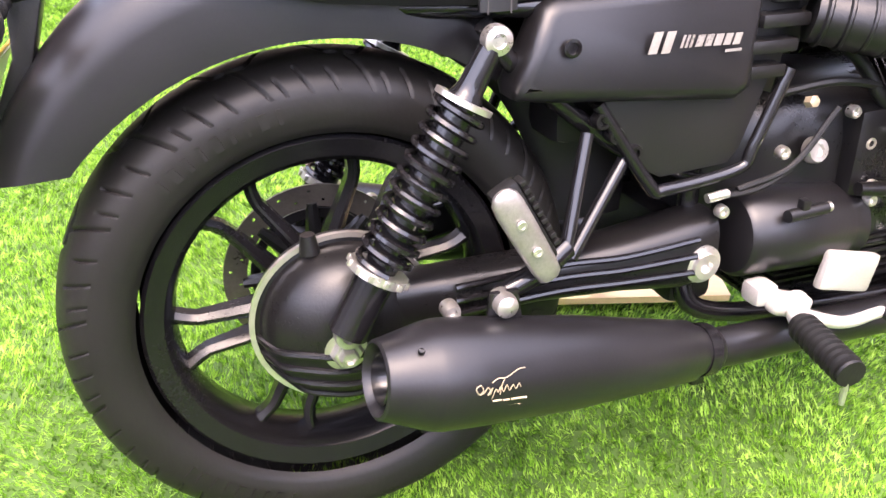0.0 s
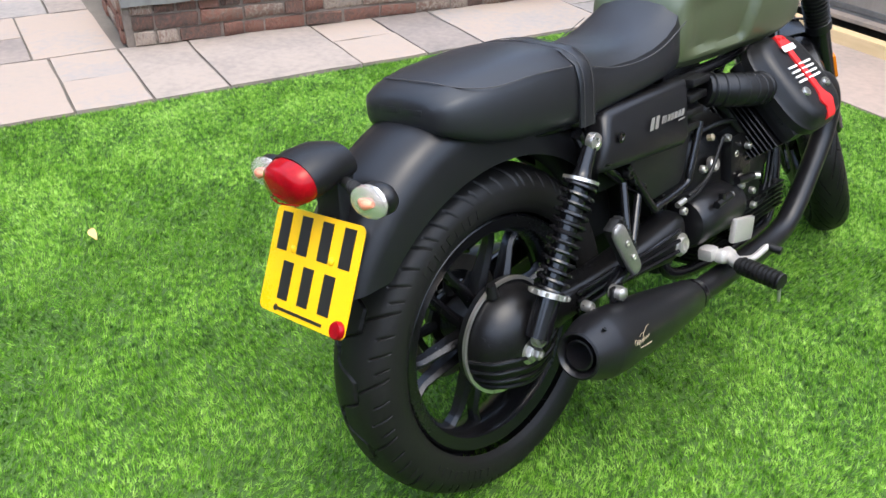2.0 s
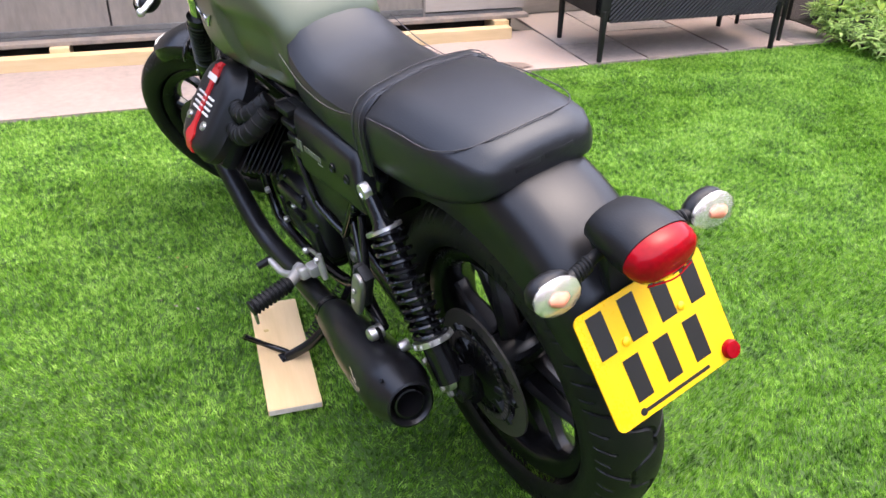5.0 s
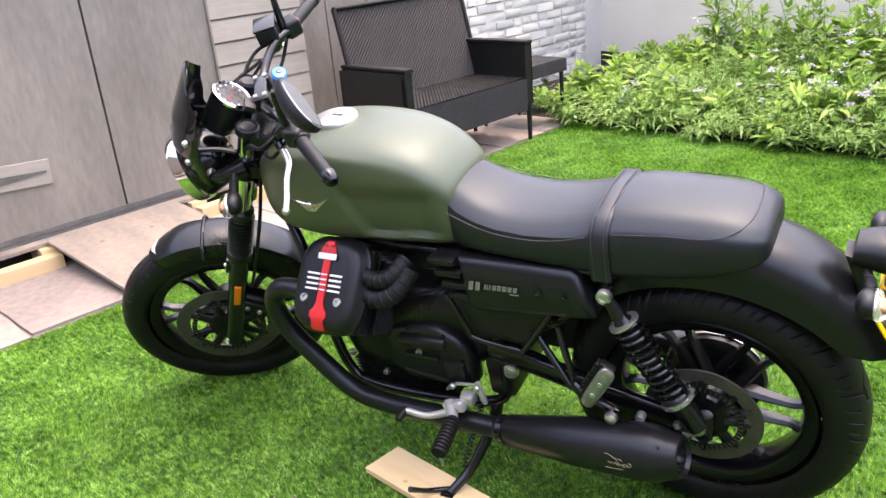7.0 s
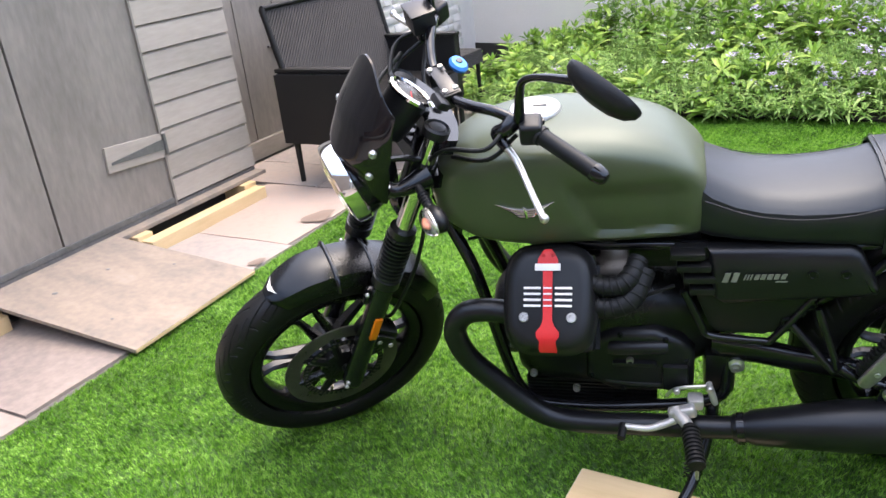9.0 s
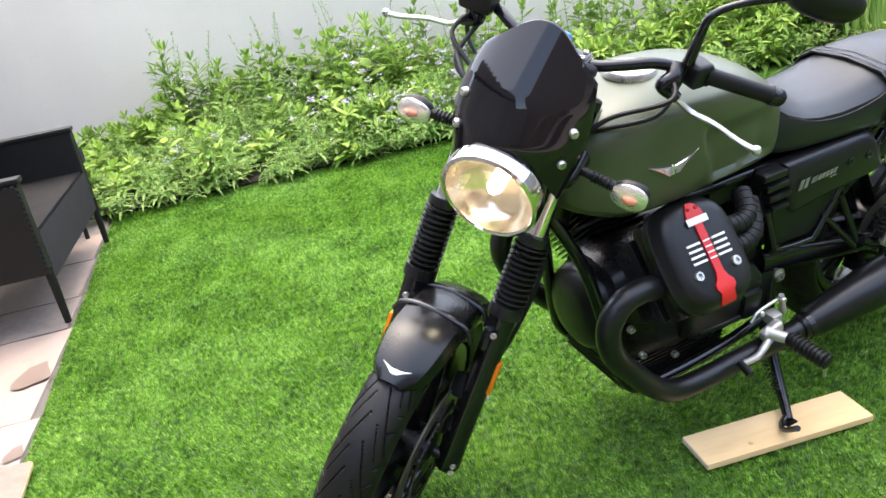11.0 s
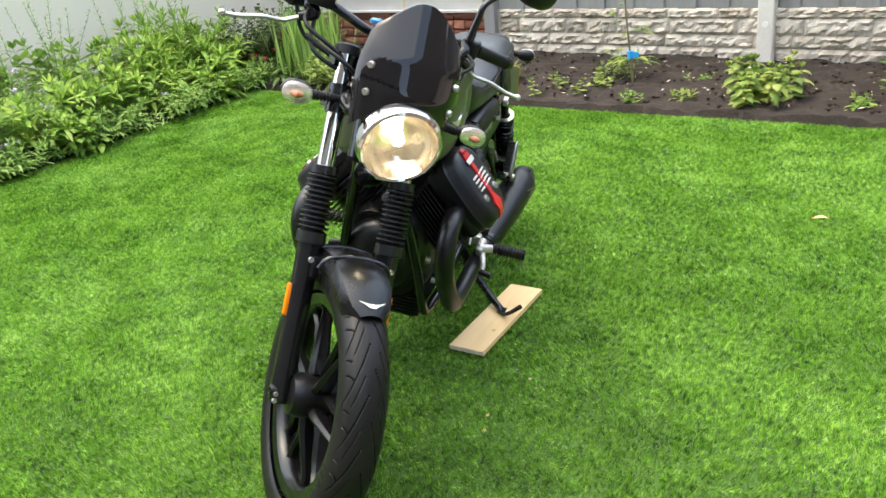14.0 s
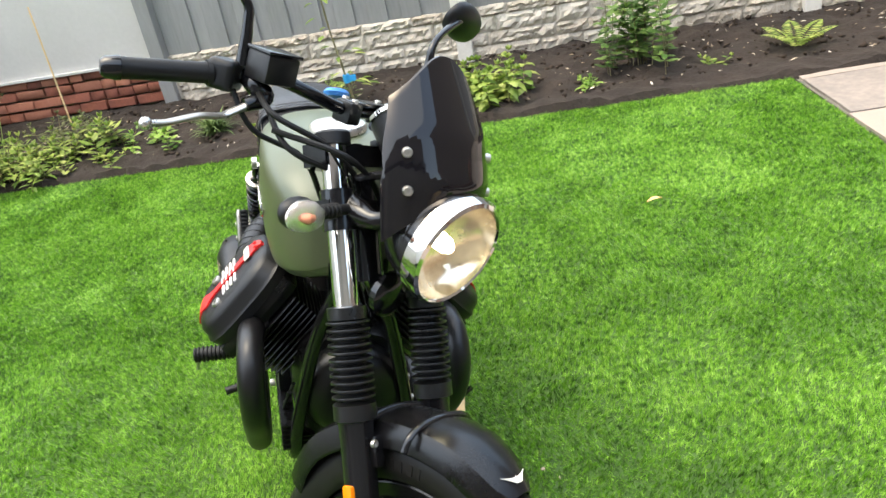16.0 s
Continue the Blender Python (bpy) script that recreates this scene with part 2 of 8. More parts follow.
M["coping"] = multi("grey_stone_coping", [(0.12, (0.085, 0.09, 0.088)), (0.4, (0.16, 0.168, 0.165)), (0.6, (0.215, 0.215, 0.20)), (0.85, (0.31, 0.28, 0.235))], 6, 34, 0.78, 0.7, 0.010, 0.7)
M["shed"] = surface("grey_painted_board", (0.125, 0.112, 0.098), (0.27, 0.241, 0.212), 0.58, coarse=2.6, fine=46, bump=0.2, stretch=(1, 1, 0.3), rough_var=0.12)
M["slat"] = surface("grey_stained_slat", (0.25, 0.222, 0.193), (0.40, 0.355, 0.31), 0.72, coarse=3, fine=60, bump=0.25, stretch=(1, 0.2, 1), piece=0.15)
M["damp"] = surface("damp_stone", (0.16, 0.12, 0.10), (0.22, 0.17, 0.14), 0.5, coarse=8, fine=60, bump=0.1)
M["hinge"] = surface("weathered_steel", (0.10, 0.10, 0.10), (0.2, 0.2, 0.195), 0.5, metal=0.5, coarse=10, fine=100, bump=0.2)
M["brick_red"] = multi("red_brick", [(0.2, (0.16, 0.055, 0.04)), (0.5, (0.26, 0.085, 0.055)), (0.85, (0.34, 0.14, 0.09))], 7, 60, 0.88, 0.5, 0.005, 0.6)
M["brick_plain"] = surface("brick_wall", (0.10, 0.085, 0.075), (0.17, 0.145, 0.13), 0.9, coarse=5, fine=40, bump=0.4)
M["soil_crumb"] = surface("soil_crumbs", (0.016, 0.0115, 0.009), (0.07, 0.055, 0.045), 0.95, coarse=12, fine=60, bump=0.5, spec=0.1)
M["timber"] = surface("new_softwood", (0.52, 0.37, 0.19), (0.70, 0.54, 0.32), 0.68, coarse=4, fine=40, bump=0.15, stretch=(1, 0.15, 1))
M["pine"] = surface("pine_offcut", (0.62, 0.44, 0.22), (0.80, 0.60, 0.35), 0.6, coarse=5, fine=50, bump=0.12, stretch=(0.2, 1.5, 1))
M["ply"] = multi("weathered_ply", [(0.2, (0.10, 0.088, 0.08)), (0.42, (0.195, 0.168, 0.145)), (0.6, (0.275, 0.225, 0.18)), (0.85, (0.32, 0.295, 0.27))], 5.0, 34, 0.74, 0.3, 0.002, 0.1, grain=0.35, stretch=(0.5, 1.4, 1))
# near-black for roof felt, wall-foot strip and the painted shade under the shed
M["dark"] = surface("near_black_brown", (0.02, 0.018, 0.016), (0.04, 0.036, 0.03), 0.9, coarse=5, fine=40, bump=0.3)
M["white_wall"] = surface("pale_render", (0.68, 0.635, 0.575), (0.78, 0.73, 0.66), 0.85, coarse=1.2, fine=60, bump=0.2)
M["white_brick"] = surface("white_painted_brick", (0.56, 0.55, 0.53), (0.66, 0.645, 0.62), 0.8, coarse=6, fine=60, bump=0.5, piece=0.04)
M["upvc"] = surface("white_panel", (0.50, 0.50, 0.495), (0.60, 0.598, 0.59), 0.5, coarse=1.5, fine=40, bump=0.05)
M["fence"] = surface("grey_fence_board", (0.19, 0.195, 0.20), (0.30, 0.305, 0.31), 0.6, coarse=3, fine=60, bump=0.2, stretch=(1, 1, 0.15), piece=0.2)
M["rockface"] = multi("rock_faced_concrete", [(0.12, (0.17, 0.145, 0.115)), (0.34, (0.36, 0.315, 0.26)), (0.55, (0.53, 0.485, 0.415)), (0.9, (0.68, 0.635, 0.565))], 10, 70, 0.92, 1.0, 0.012, 0.3, grain=0.5)
M["concrete"] = surface("concrete_post", (0.56, 0.54, 0.50), (0.74, 0.72, 0.67), 0.85, coarse=4, fine=70, bump=0.3)
M["soil"] = multi("dark_soil", [(0.2, (0.006, 0.0042, 0.0034)), (0.45, (0.0135, 0.0095, 0.0075)), (0.65, (0.026, 0.0185, 0.0145)), (0.9, (0.052, 0.039, 0.031))], 5.5, 48, 0.95, 1.0, 0.02, 0.0, grain=0.5)
M["wicker"] = surface("black_wicker", (0.0045, 0.0045, 0.005), (0.011, 0.0105, 0.0105), 0.55, coarse=10, fine=200, bump=0.3, spec=0.35)
M["leaf"] = leafy("bed_leaves", [(0.18, (0.11, 0.225, 0.038)), (0.5, (0.245, 0.43, 0.072)), (0.82, (0.50, 0.66, 0.17))], 0.48, 0.42, 2.5)
M["leaf_dark"] = leafy("dark_leaves", [(0.2, (0.025, 0.055, 0.018)), (0.5, (0.06, 0.115, 0.032)), (0.8, (0.14, 0.21, 0.06))], 0.5, 0.25, 2.5)
M["leaf_mid"] = leafy("shrub_leaves", [(0.2, (0.08, 0.18, 0.03)), (0.5, (0.17, 0.32, 0.055)), (0.8, (0.32, 0.48, 0.10))], 0.45, 0.3, 2.5)
M["leaf_shrub"] = leafy("dull_shrub_leaves", [(0.2, (0.035, 0.09, 0.02)), (0.5, (0.09, 0.19, 0.04)), (0.8, (0.24, 0.36, 0.10))], 0.45, 0.25, 2.5)
M["leaf_dusk"] = leafy("bronze_green_leaves", [(0.2, (0.045, 0.055, 0.022)), (0.5, (0.095, 0.115, 0.04)), (0.8, (0.21, 0.235, 0.10))], 0.5, 0.25, 2.5)
M["red_petal"] = leafy("red_petals", [(0.2, (0.45, 0.02, 0.03)), (0.8, (0.7, 0.06, 0.07))], 0.6, 0.2, 3)
M["litter"] = multi("pale_soil_litter", [(0.1, (0.12, 0.09, 0.06)), (0.5, (0.34, 0.28, 0.2)), (0.9, (0.6, 0.56, 0.5))], 20, 90, 0.8, 0.3, 0.002, 0.9, per="island")
M["leaf_lime"] = leafy("lime_leaves", [(0.2, (0.07, 0.145, 0.02)), (0.5, (0.165, 0.265, 0.04)), (0.8, (0.36, 0.42, 0.12))], 0.5, 0.3, 2.5)
M["leaf_fine"] = leafy("feathery_leaves", [(0.2, (0.12, 0.25, 0.055)), (0.5, (0.24, 0.42, 0.10)), (0.8, (0.44, 0.62, 0.22))], 0.5, 0.4, 2.5)
M["stem_green"] = surface("green_stem", (0.06, 0.13, 0.03), (0.13, 0.22, 0.05), 0.6, coarse=8, fine=80, bump=0.1)
M["tag"] = plain("blue_plastic", (0.01, 0.33, 0.75), 0.4)
M["stem"] = surface("stem_bark", (0.10, 0.09, 0.05), (0.2, 0.17, 0.09), 0.8, coarse=10, fine=80, bump=0.3)
M["petal"] = leafy("lilac_petals", [(0.2, (0.38, 0.30, 0.56)), (0.8, (0.72, 0.67, 0.82))], 0.6, 0.3, 3)
M["straw"] = surface("dry_leaf", (0.45, 0.30, 0.10), (0.6, 0.45, 0.2), 0.7, coarse=30, fine=200, bump=0.2)


# ---- modelling helpers ----
def part(name, bm, material, parent=None, label="", smooth=True):
    me = bpy.data.meshes.new(name)
    bmesh.ops.recalc_face_normals(bm, faces=bm.faces)
    bm.to_mesh(me)
    bm.free()
    if smooth:
        me.polygons.foreach_set("use_smooth", [True] * len(me.polygons))
        me.set_sharp_from_angle(angle=radians(38))
    me.materials.append(material)
    ob = new(name, me)
    if parent is not None:
        ob.parent = parent
    if label:
        ob["label"] = label
    return ob


def empty(name, m, label, category, group=""):
    ob = new(name)
    ob.empty_display_size = 0.1
    ob.matrix_world = m
    return tagged(ob, label, category, group)


def V(*a):
    return Vector(a)


def loft(bm, rings, closed=True, cap=True, loop=False):
    vs = [[bm.verts.new(p) for p in ring] for ring in rings]
    n = len(vs[0])
    pairs = list(zip(vs, vs[1:])) + ([(vs[-1], vs[0])] if loop else [])
    for a, b in pairs:
        for k in range(n if closed else n - 1):
            j = (k + 1) % n
            try:
                bm.faces.new((a[k], a[j], b[j], b[k]))
            except ValueError:
                pass
    if cap and closed and not loop:
        bm.faces.new(vs[0][::-1])
        bm.faces.new(vs[-1])
    return vs


def frame_axes(d, up=V(0, 0, 1)):
    d = d.normalized()
    if abs(d.dot(up)) > 0.98:
        up = V(1, 0, 0)
    s = d.cross(up).normalized()
    return s, s.cross(d).normalized()


def smooth_path(pts, steps=6):
    """Catmull-Rom through the points."""
    pts = [Vector(p) for p in pts]
    if len(pts) < 3:
        return pts
    out = []
    ext = [2 * pts[0] - pts[1]] + pts + [2 * pts[-1] - pts[-2]]
    for a, b, c, d in zip(ext, ext[1:], ext[2:], ext[3:]):
        for k in range(steps):
            t = k / steps
            out.append(0.5 * (2 * b + (c - a) * t + (2 * a - 5 * b + 4 * c - d) * t * t + (3 * b - a - 3 * c + d) * t**3))
    out.append(pts[-1])
    return out


def tube(bm, pts, r, n=12, steps=6, flat=1.0, up=V(0, 0, 1)):
    """A swept tube; r is one radius or one for each given point."""
    pts = [Vector(p) for p in pts]
    rs = [r] * len(pts) if isinstance(r, (int, float)) else list(r)
    path = smooth_path(pts, steps) if len(pts) > 2 else pts
    rings, last = [], None
    for k, p in enumerate(path):
        d = (path[min(k + 1, len(path) - 1)] - path[max(k - 1, 0)]).normalized()
        if last is None:
            s, w = frame_axes(d, up)
        else:
            s = (last - d * last.dot(d)).normalized()
            w = s.cross(d).normalized()
        last = s
        f = k / (len(path) - 1) * (len(rs) - 1)
        i = min(int(f), len(rs) - 2)
        rr = rs[i] + (rs[i + 1] - rs[i]) * (f - i)
        rings.append([p + s * math.cos(a) * rr + w * math.sin(a) * rr * flat for a in [2 * math.pi * q / n for q in range(n)]])
    loft(bm, rings)
    return bm


def lathe(bm, origin, axis, profile, n=32, cap=True, ref=V(0, 0, 1)):
    """profile: (radius, distance along the axis)."""
    origin, axis = Vector(origin), Vector(axis).normalized()
    s, w = frame_axes(axis, ref)
    rings = [[origin + axis * h + (s * math.cos(a) + w * math.sin(a)) * max(r, 1e-4) for a in [2 * math.pi * q / n for q in range(n)]] for r, h in profile]
    loft(bm, rings, cap=cap)
    return bm


def box(bm, c, size, bevel=0.0, rot=None, seg=2):
    mat = Matrix.Translation(c) @ (rot or Matrix.Identity(4)) @ Matrix.Diagonal((*size, 1))
    made = bmesh.ops.create_cube(bm, size=1.0, matrix=mat)
    if bevel:
        edges = list({e for v in made["verts"] for e in v.link_edges})
        bmesh.ops.bevel(bm, geom=edges, offset=bevel, segments=seg, affect="EDGES", profile=0.6)
    return bm


def prism(bm, outline, thick, bevel=0.0, centre=0.0, seg=2):
    """An outline of (x, z) made solid across y."""
    a = [bm.verts.new((x, centre - thick / 2, z)) for x, z in outline]
    b = [bm.verts.new((x, centre + thick / 2, z)) for x, z in outline]
    n = len(a)
    faces = [bm.faces.new(a), bm.faces.new(b[::-1])]
    for k in range(n):
        faces.append(bm.faces.new((a[k], b[k], b[(k + 1) % n], a[(k + 1) % n])))
    if bevel:
        bmesh.ops.recalc_face_normals(bm, faces=faces)
        rim = [e for f in faces[:2] for e in f.edges]
        bmesh.ops.bevel(bm, geom=rim, offset=bevel, segments=seg, affect="EDGES", profile=0.6)
    return bm


def bolt(bm, p, d, r=0.011, h=0.012, hexa=False):
    lathe(bm, p, d, [(r, 0), (r, h * 0.7), (r * 0.85, h), (r * 0.55, h), (r * 0.5, h * 0.65), (0.0005, h * 0.65)], 6 if hexa else 16)
    return bm


def moved(bm, m):
    bmesh.ops.transform(bm, matrix=m, verts=bm.verts)
    return bm


def B():
    return bmesh.new()


def ellipse_ring(c, s, w, a, b, n=24, power=2.0):
    out = []
    for q in range(n):
        t = 2 * math.pi * q / n
        x, y = math.cos(t), math.sin(t)
        out.append(Vector(c) + s * a * math.copysign(abs(x) ** (2 / power), x) + w * b * math.copysign(abs(y) ** (2 / power), y))
    return out


def text_on(name, body, size, m, material, parent, label="", align="CENTER", depth=0.0004, stretch=1.0):
    """Raised lettering in the built-in font, as a mesh."""
    cu = bpy.data.curves.new(name, "FONT")
    cu.body, cu.size, cu.extrude, cu.align_x, cu.align_y = body, size, depth, align, "CENTER"
    cu.resolution_u = 3
    tmp = bpy.data.objects.new(name, cu)
    me = bpy.data.meshes.new_from_object(tmp)
    bpy.data.objects.remove(tmp)
    me.transform(m @ Matrix.Diagonal((stretch, 1, 1, 1)))
    me.materials.append(material)
    ob = new(name, me)
    ob.parent = parent
    if label:
        ob["label"] = label
    return ob

# ---- ground, lawn and structure ----
def gpose(x, y, z, rx=0, ry=0, rz=0):
    return GARDEN @ pose(x, y, z, rx, ry, rz)


def gmesh(name, bm, material, label="", category="", kind="structure", smooth=False, parent=None):
    ob = part(name, bm, material, parent, smooth=smooth)
    if parent is None:
        ob.matrix_world = GARDEN
        tagged(ob, label, category, kind=kind)
    return ob


def sheet(bm, corners, z=0.0):
    bm.faces.new([bm.verts.new((x, y, z)) for x, y in corners])
    return bm


LAWN = [(-2.12, -3.24), (2.645, -3.20), (2.405, 2.275), (-1.80, 2.285)]
gmesh("ground", box(B(), (0, 0, -0.09), (900, 900, 0.08)), M["soil"], "bare earth under and beyond the garden", "ground")
lawn = B()
lawn_low = [lawn.verts.new((x, y, -0.045)) for x, y in LAWN]
lawn_top = [lawn.verts.new((x, y, -0.008)) for x, y in LAWN]
lawn.faces.new(lawn_top)
for k in range(4):
    lawn.faces.new((lawn_low[k], lawn_low[(k + 1) % 4], lawn_top[(k + 1) % 4], lawn_top[k]))
gmesh("lawn_backing", lawn, M["turf_back"], "green woven backing of the artificial lawn", "artificial lawn")


def inside_lawn(x, y):
    ok = np.ones(len(x), bool)
    for (ax, ay), (bx, by) in zip(LAWN, LAWN[1:] + LAWN[:1]):
        ok &= (bx - ax) * (y - ay) - (by - ay) * (x - ax) > 0
    return ok


def blades(count, rng):
    """Fine short blades, each a leaning tapered strip."""
    x, y = rng.uniform(-2.15, 2.68, count), rng.uniform(-3.26, 2.31, count)
    ok = inside_lawn(x, y)
    x, y = x[ok], y[ok]
    n = len(x)
    turn = rng.uniform(0, 2 * np.pi, n)
    nap = 0.7 + 1.5 * np.sin(x * 2.9 + 1.8 * np.sin(y * 3.3)) + 1.3 * np.sin(y * 5.1 + 2.0 * np.sin(x * 4.0))
    # tufts of two to five centimetres that stand up or lie over together
    tuft = np.sin(x * 131 + 3.1 * np.sin(y * 57 + x * 23)) * np.sin(y * 117 + 2.7 * np.sin(x * 63 - y * 19))
    patch = np.sin(x * 17 + 2.5 * np.sin(y * 11)) * np.sin(y * 21 + 2.2 * np.sin(x * 13))
    lean_dir = nap + 1.5 * tuft + rng.normal(0, 0.8, n)
    tall, wide = rng.uniform(0.009, 0.017, n) * (1.0 + 0.25 * tuft + 0.16 * patch), rng.uniform(0.0011, 0.0020, n)
    lean = rng.uniform(0.2, 1.0, n) * tall * (1.0 - 0.35 * patch)
    wx, wy = np.cos(turn) * wide, np.sin(turn) * wide
    lx, ly = np.cos(lean_dir) * lean, np.sin(lean_dir) * lean
    base = np.full(n, -0.008)
    pts = np.stack([
        np.stack([x - wx, y - wy, base], -1), np.stack([x + wx, y + wy, base], -1),
        np.stack([x + lx, y + ly, base + tall], -1)], 1).reshape(-1, 3)
    tris = np.arange(n)[:, None] * 3 + [0, 1, 2]
    return pts, np.zeros((0, 4), int), tris


def raw_mesh(name, pts, quads, tris, material):
    me = bpy.data.meshes.new(name)
    me.vertices.add(len(pts))
    me.vertices.foreach_set("co", np.asarray(pts, np.float32).ravel())
    idx = np.concatenate([np.asarray(quads).ravel(), np.asarray(tris).ravel()]).astype(np.int32)
    nq, nt = len(quads), len(tris)
    me.loops.add(len(idx))
    me.loops.foreach_set("vertex_index", idx)
    me.polygons.add(nq + nt)
    starts = np.concatenate([np.arange(nq) * 4, nq * 4 + np.arange(nt) * 3]).astype(np.int32)
    me.polygons.foreach_set("loop_start", starts)
    me.update(calc_edges=True)
    me.materials.append(material)
    return new(name, me)


turf = raw_mesh("artificial_grass", *blades(1350000, np.random.default_rng(5)), M["turf"])
turf.matrix_world = GARDEN
tagged(turf, "short bright green artificial grass pile with brushed patches", "artificial grass", kind="stuff")


# -- paving --
def slab_mesh(name, w, d, h=0.03, rng=None, chip=0.003):
    """A riven flagstone with a chipped edge, its top at zero."""
    bm = B()
    nx, ny = max(3, int(w / 0.12)), max(3, int(d / 0.12))
    rng = rng or random
    top = [[bm.verts.new((-w / 2 + w * i / nx + (rng.uniform(-chip, chip) if i in (0, nx) else 0), -d / 2 + d * j / ny + (rng.uniform(-chip, chip) if j in (0, ny) else 0),
                          rng.uniform(-0.0016, 0.0016) - (0.003 if i in (0, nx) or j in (0, ny) else 0))) for i in range(nx + 1)] for j in range(ny + 1)]
    for j in range(ny):
        for i in range(nx):
            bm.faces.new((top[j][i], top[j][i + 1], top[j + 1][i + 1], top[j + 1][i]))
    rim = [top[0][i] for i in range(nx + 1)] + [top[j][nx] for j in range(1, ny + 1)] + [top[ny][i] for i in range(nx - 1, -1, -1)] + [top[j][0] for j in range(ny - 1, 0, -1)]
    low = [bm.verts.new((v.co.x, v.co.y, -h)) for v in rim]
    for k in range(len(rim)):
        q = (k + 1) % len(rim)
        bm.faces.new((rim[k], low[k], low[q], rim[q]))
    return bm


def flag(parent, x0, y0, x1, y1, z=0.006, mat="stone"):
    gap = 0.006
    ob = part("flagstone", slab_mesh("flagstone", x1 - x0 - 2 * gap, y1 - y0 - 2 * gap), M[mat], parent, smooth=True)
    ob.matrix_local = Matrix.Translation(((x0 + x1) / 2, (y0 + y1) / 2, z + random.uniform(-0.0015, 0.0015)))
    return ob


def patio_flag(x0, y0, x1, y1):
    """A flag of the patio, its plan drawn on the bond of the brick courses."""
    flag(patio, 0.94 * x0 - 0.05, 2.295 + 0.93 * (y0 - 2.345), 0.94 * x1 - 0.05, 2.295 + 0.93 * (y1 - 2.345))


patio = gmesh("patio", box(B(), (-0.9, 5.10, -0.035), (8.6, 5.6, 0.05)), M["joint"], "mortar bed of the sandstone patio", "paving")
for x0, x1, split in ((-3.6, -2.6, 0), (-2.6, -1.79, 0), (-1.79, -1.2, 0), (-1.2, -0.41, 0), (-0.41, -0.085, 2.73), (-0.085, 0.255, 0), (0.255, 0.92, 0), (0.92, 1.29, 2.72), (1.29, 1.64, 0), (1.64, 2.52, 0), (2.52, 3.3, 2.75)):
    y0 = 2.345 if x0 > -1.75 else 2.36
    if split:
        patio_flag(x0, y0, x1, split)
        patio_flag(x0, split, x1, 3.10)
    else:
        patio_flag(x0, y0, x1, 3.10)
for x0, y0, x1, y1 in ((-0.48, 3.10, -0.085, 3.87), (-0.81, 3.10, -0.48, 3.48), (-0.81, 3.48, -0.48, 3.87), (-1.25, 3.10, -0.81, 3.87), (-1.9, 3.10, -1.25, 3.5), (-1.9, 3.5, -1.25, 3.9), (-2.6, 3.10, -1.9, 3.9), (-3.6, 3.10, -2.6, 3.9),
                       (-0.30, 3.87, -0.085, 5.2), (-0.83, 3.87, -0.30, 4.45), (-1.28, 3.87, -0.83, 4.75), (-2.0, 3.9, -1.28, 4.75), (-2.9, 3.9, -2.0, 4.5), (-3.6, 3.9, -2.9, 4.5), (-0.83, 4.45, -0.30, 5.2), (-0.86, 5.2, -0.4, 5.9), (-1.28, 4.75, -0.86, 5.3),
                       (-2.0, 4.75, -1.28, 5.3), (-1.6, 5.3, -0.86, 6.0), (-2.9, 4.5, -2.0, 5.3), (-3.6, 4.5, -2.9, 5.3), (-3.6, 5.3, -1.6, 6.0), (-0.86, 5.9, -0.2, 6.5), (-3.6, 6.0, -2.2, 6.9), (-2.2, 6.0, -0.86, 6.9)):
    patio_flag(x0, y0, x1, y1)
paving = gmesh("pavement", box(B(), (3.50, -0.45, -0.035), (2.2, 5.4, 0.05)), M["joint"], "mortar bed of the paving by the shed", "paving")
for x0, y0, x1, y1 in ((2.53, 0.75, 3.2, 1.7), (2.53, 1.7, 3.2, 2.285), (2.53, 0.02, 3.2, 0.75), (2.56, -0.68, 3.3, 0.02), (2.57, -1.42, 3.3, -0.68), (2.62, -1.78, 2.95, -1.42), (2.95, -1.78, 3.65, -1.42), (2.62, -2.3, 3.15, -1.78), (3.15, -2.3, 3.65, -1.78), (2.66, -2.75, 3.3, -2.3), (3.3, -2.75, 4.2, -2.3), (2.68, -3.25, 3.2, -2.75), (3.2, -3.25, 4.2, -2.75)):
    if x0 < 2.7:
        x0 = 2.515 - 0.0438 * (y0 + y1) / 2
    flag(paving, x0, y0, x1, y1, mat="stone_pale")
for x, y, r in ((2.63, -1.02, 0.11), (2.56, -0.465, 0.05)):
    bm = B()
    vs = [bm.verts.new((x + r * (0.55 + 0.15 * math.sin(3 * t)) * math.cos(t), y + r * (1.0 + 0.25 * math.sin(2 * t + 1)) * math.sin(t), 0.0105)) for t in [2 * math.pi * k / 24 for k in range(24)]]
    bm.faces.new(vs)
    gmesh("damp_patch", bm, M["damp"], "dark damp patch on the paving", "stain")

# -- brick walls --
BRICKS = []
for k in range(6):
    bm = box(B(), (0, 0, 0), (0.213, 0.1, 0.063), 0.006, seg=1)
    for v in bm.verts:
        v.co += V(random.uniform(-0.004, 0.004), random.uniform(-0.007, 0.004), random.uniform(-0.004, 0.004))
    me = bpy.data.meshes.new("brick")
    bm.to_mesh(me)
    bm.free()
    me.polygons.foreach_set("use_smooth", [True] * len(me.polygons))
    me.set_sharp_from_angle(angle=radians(50))
    BRICKS.append(me)


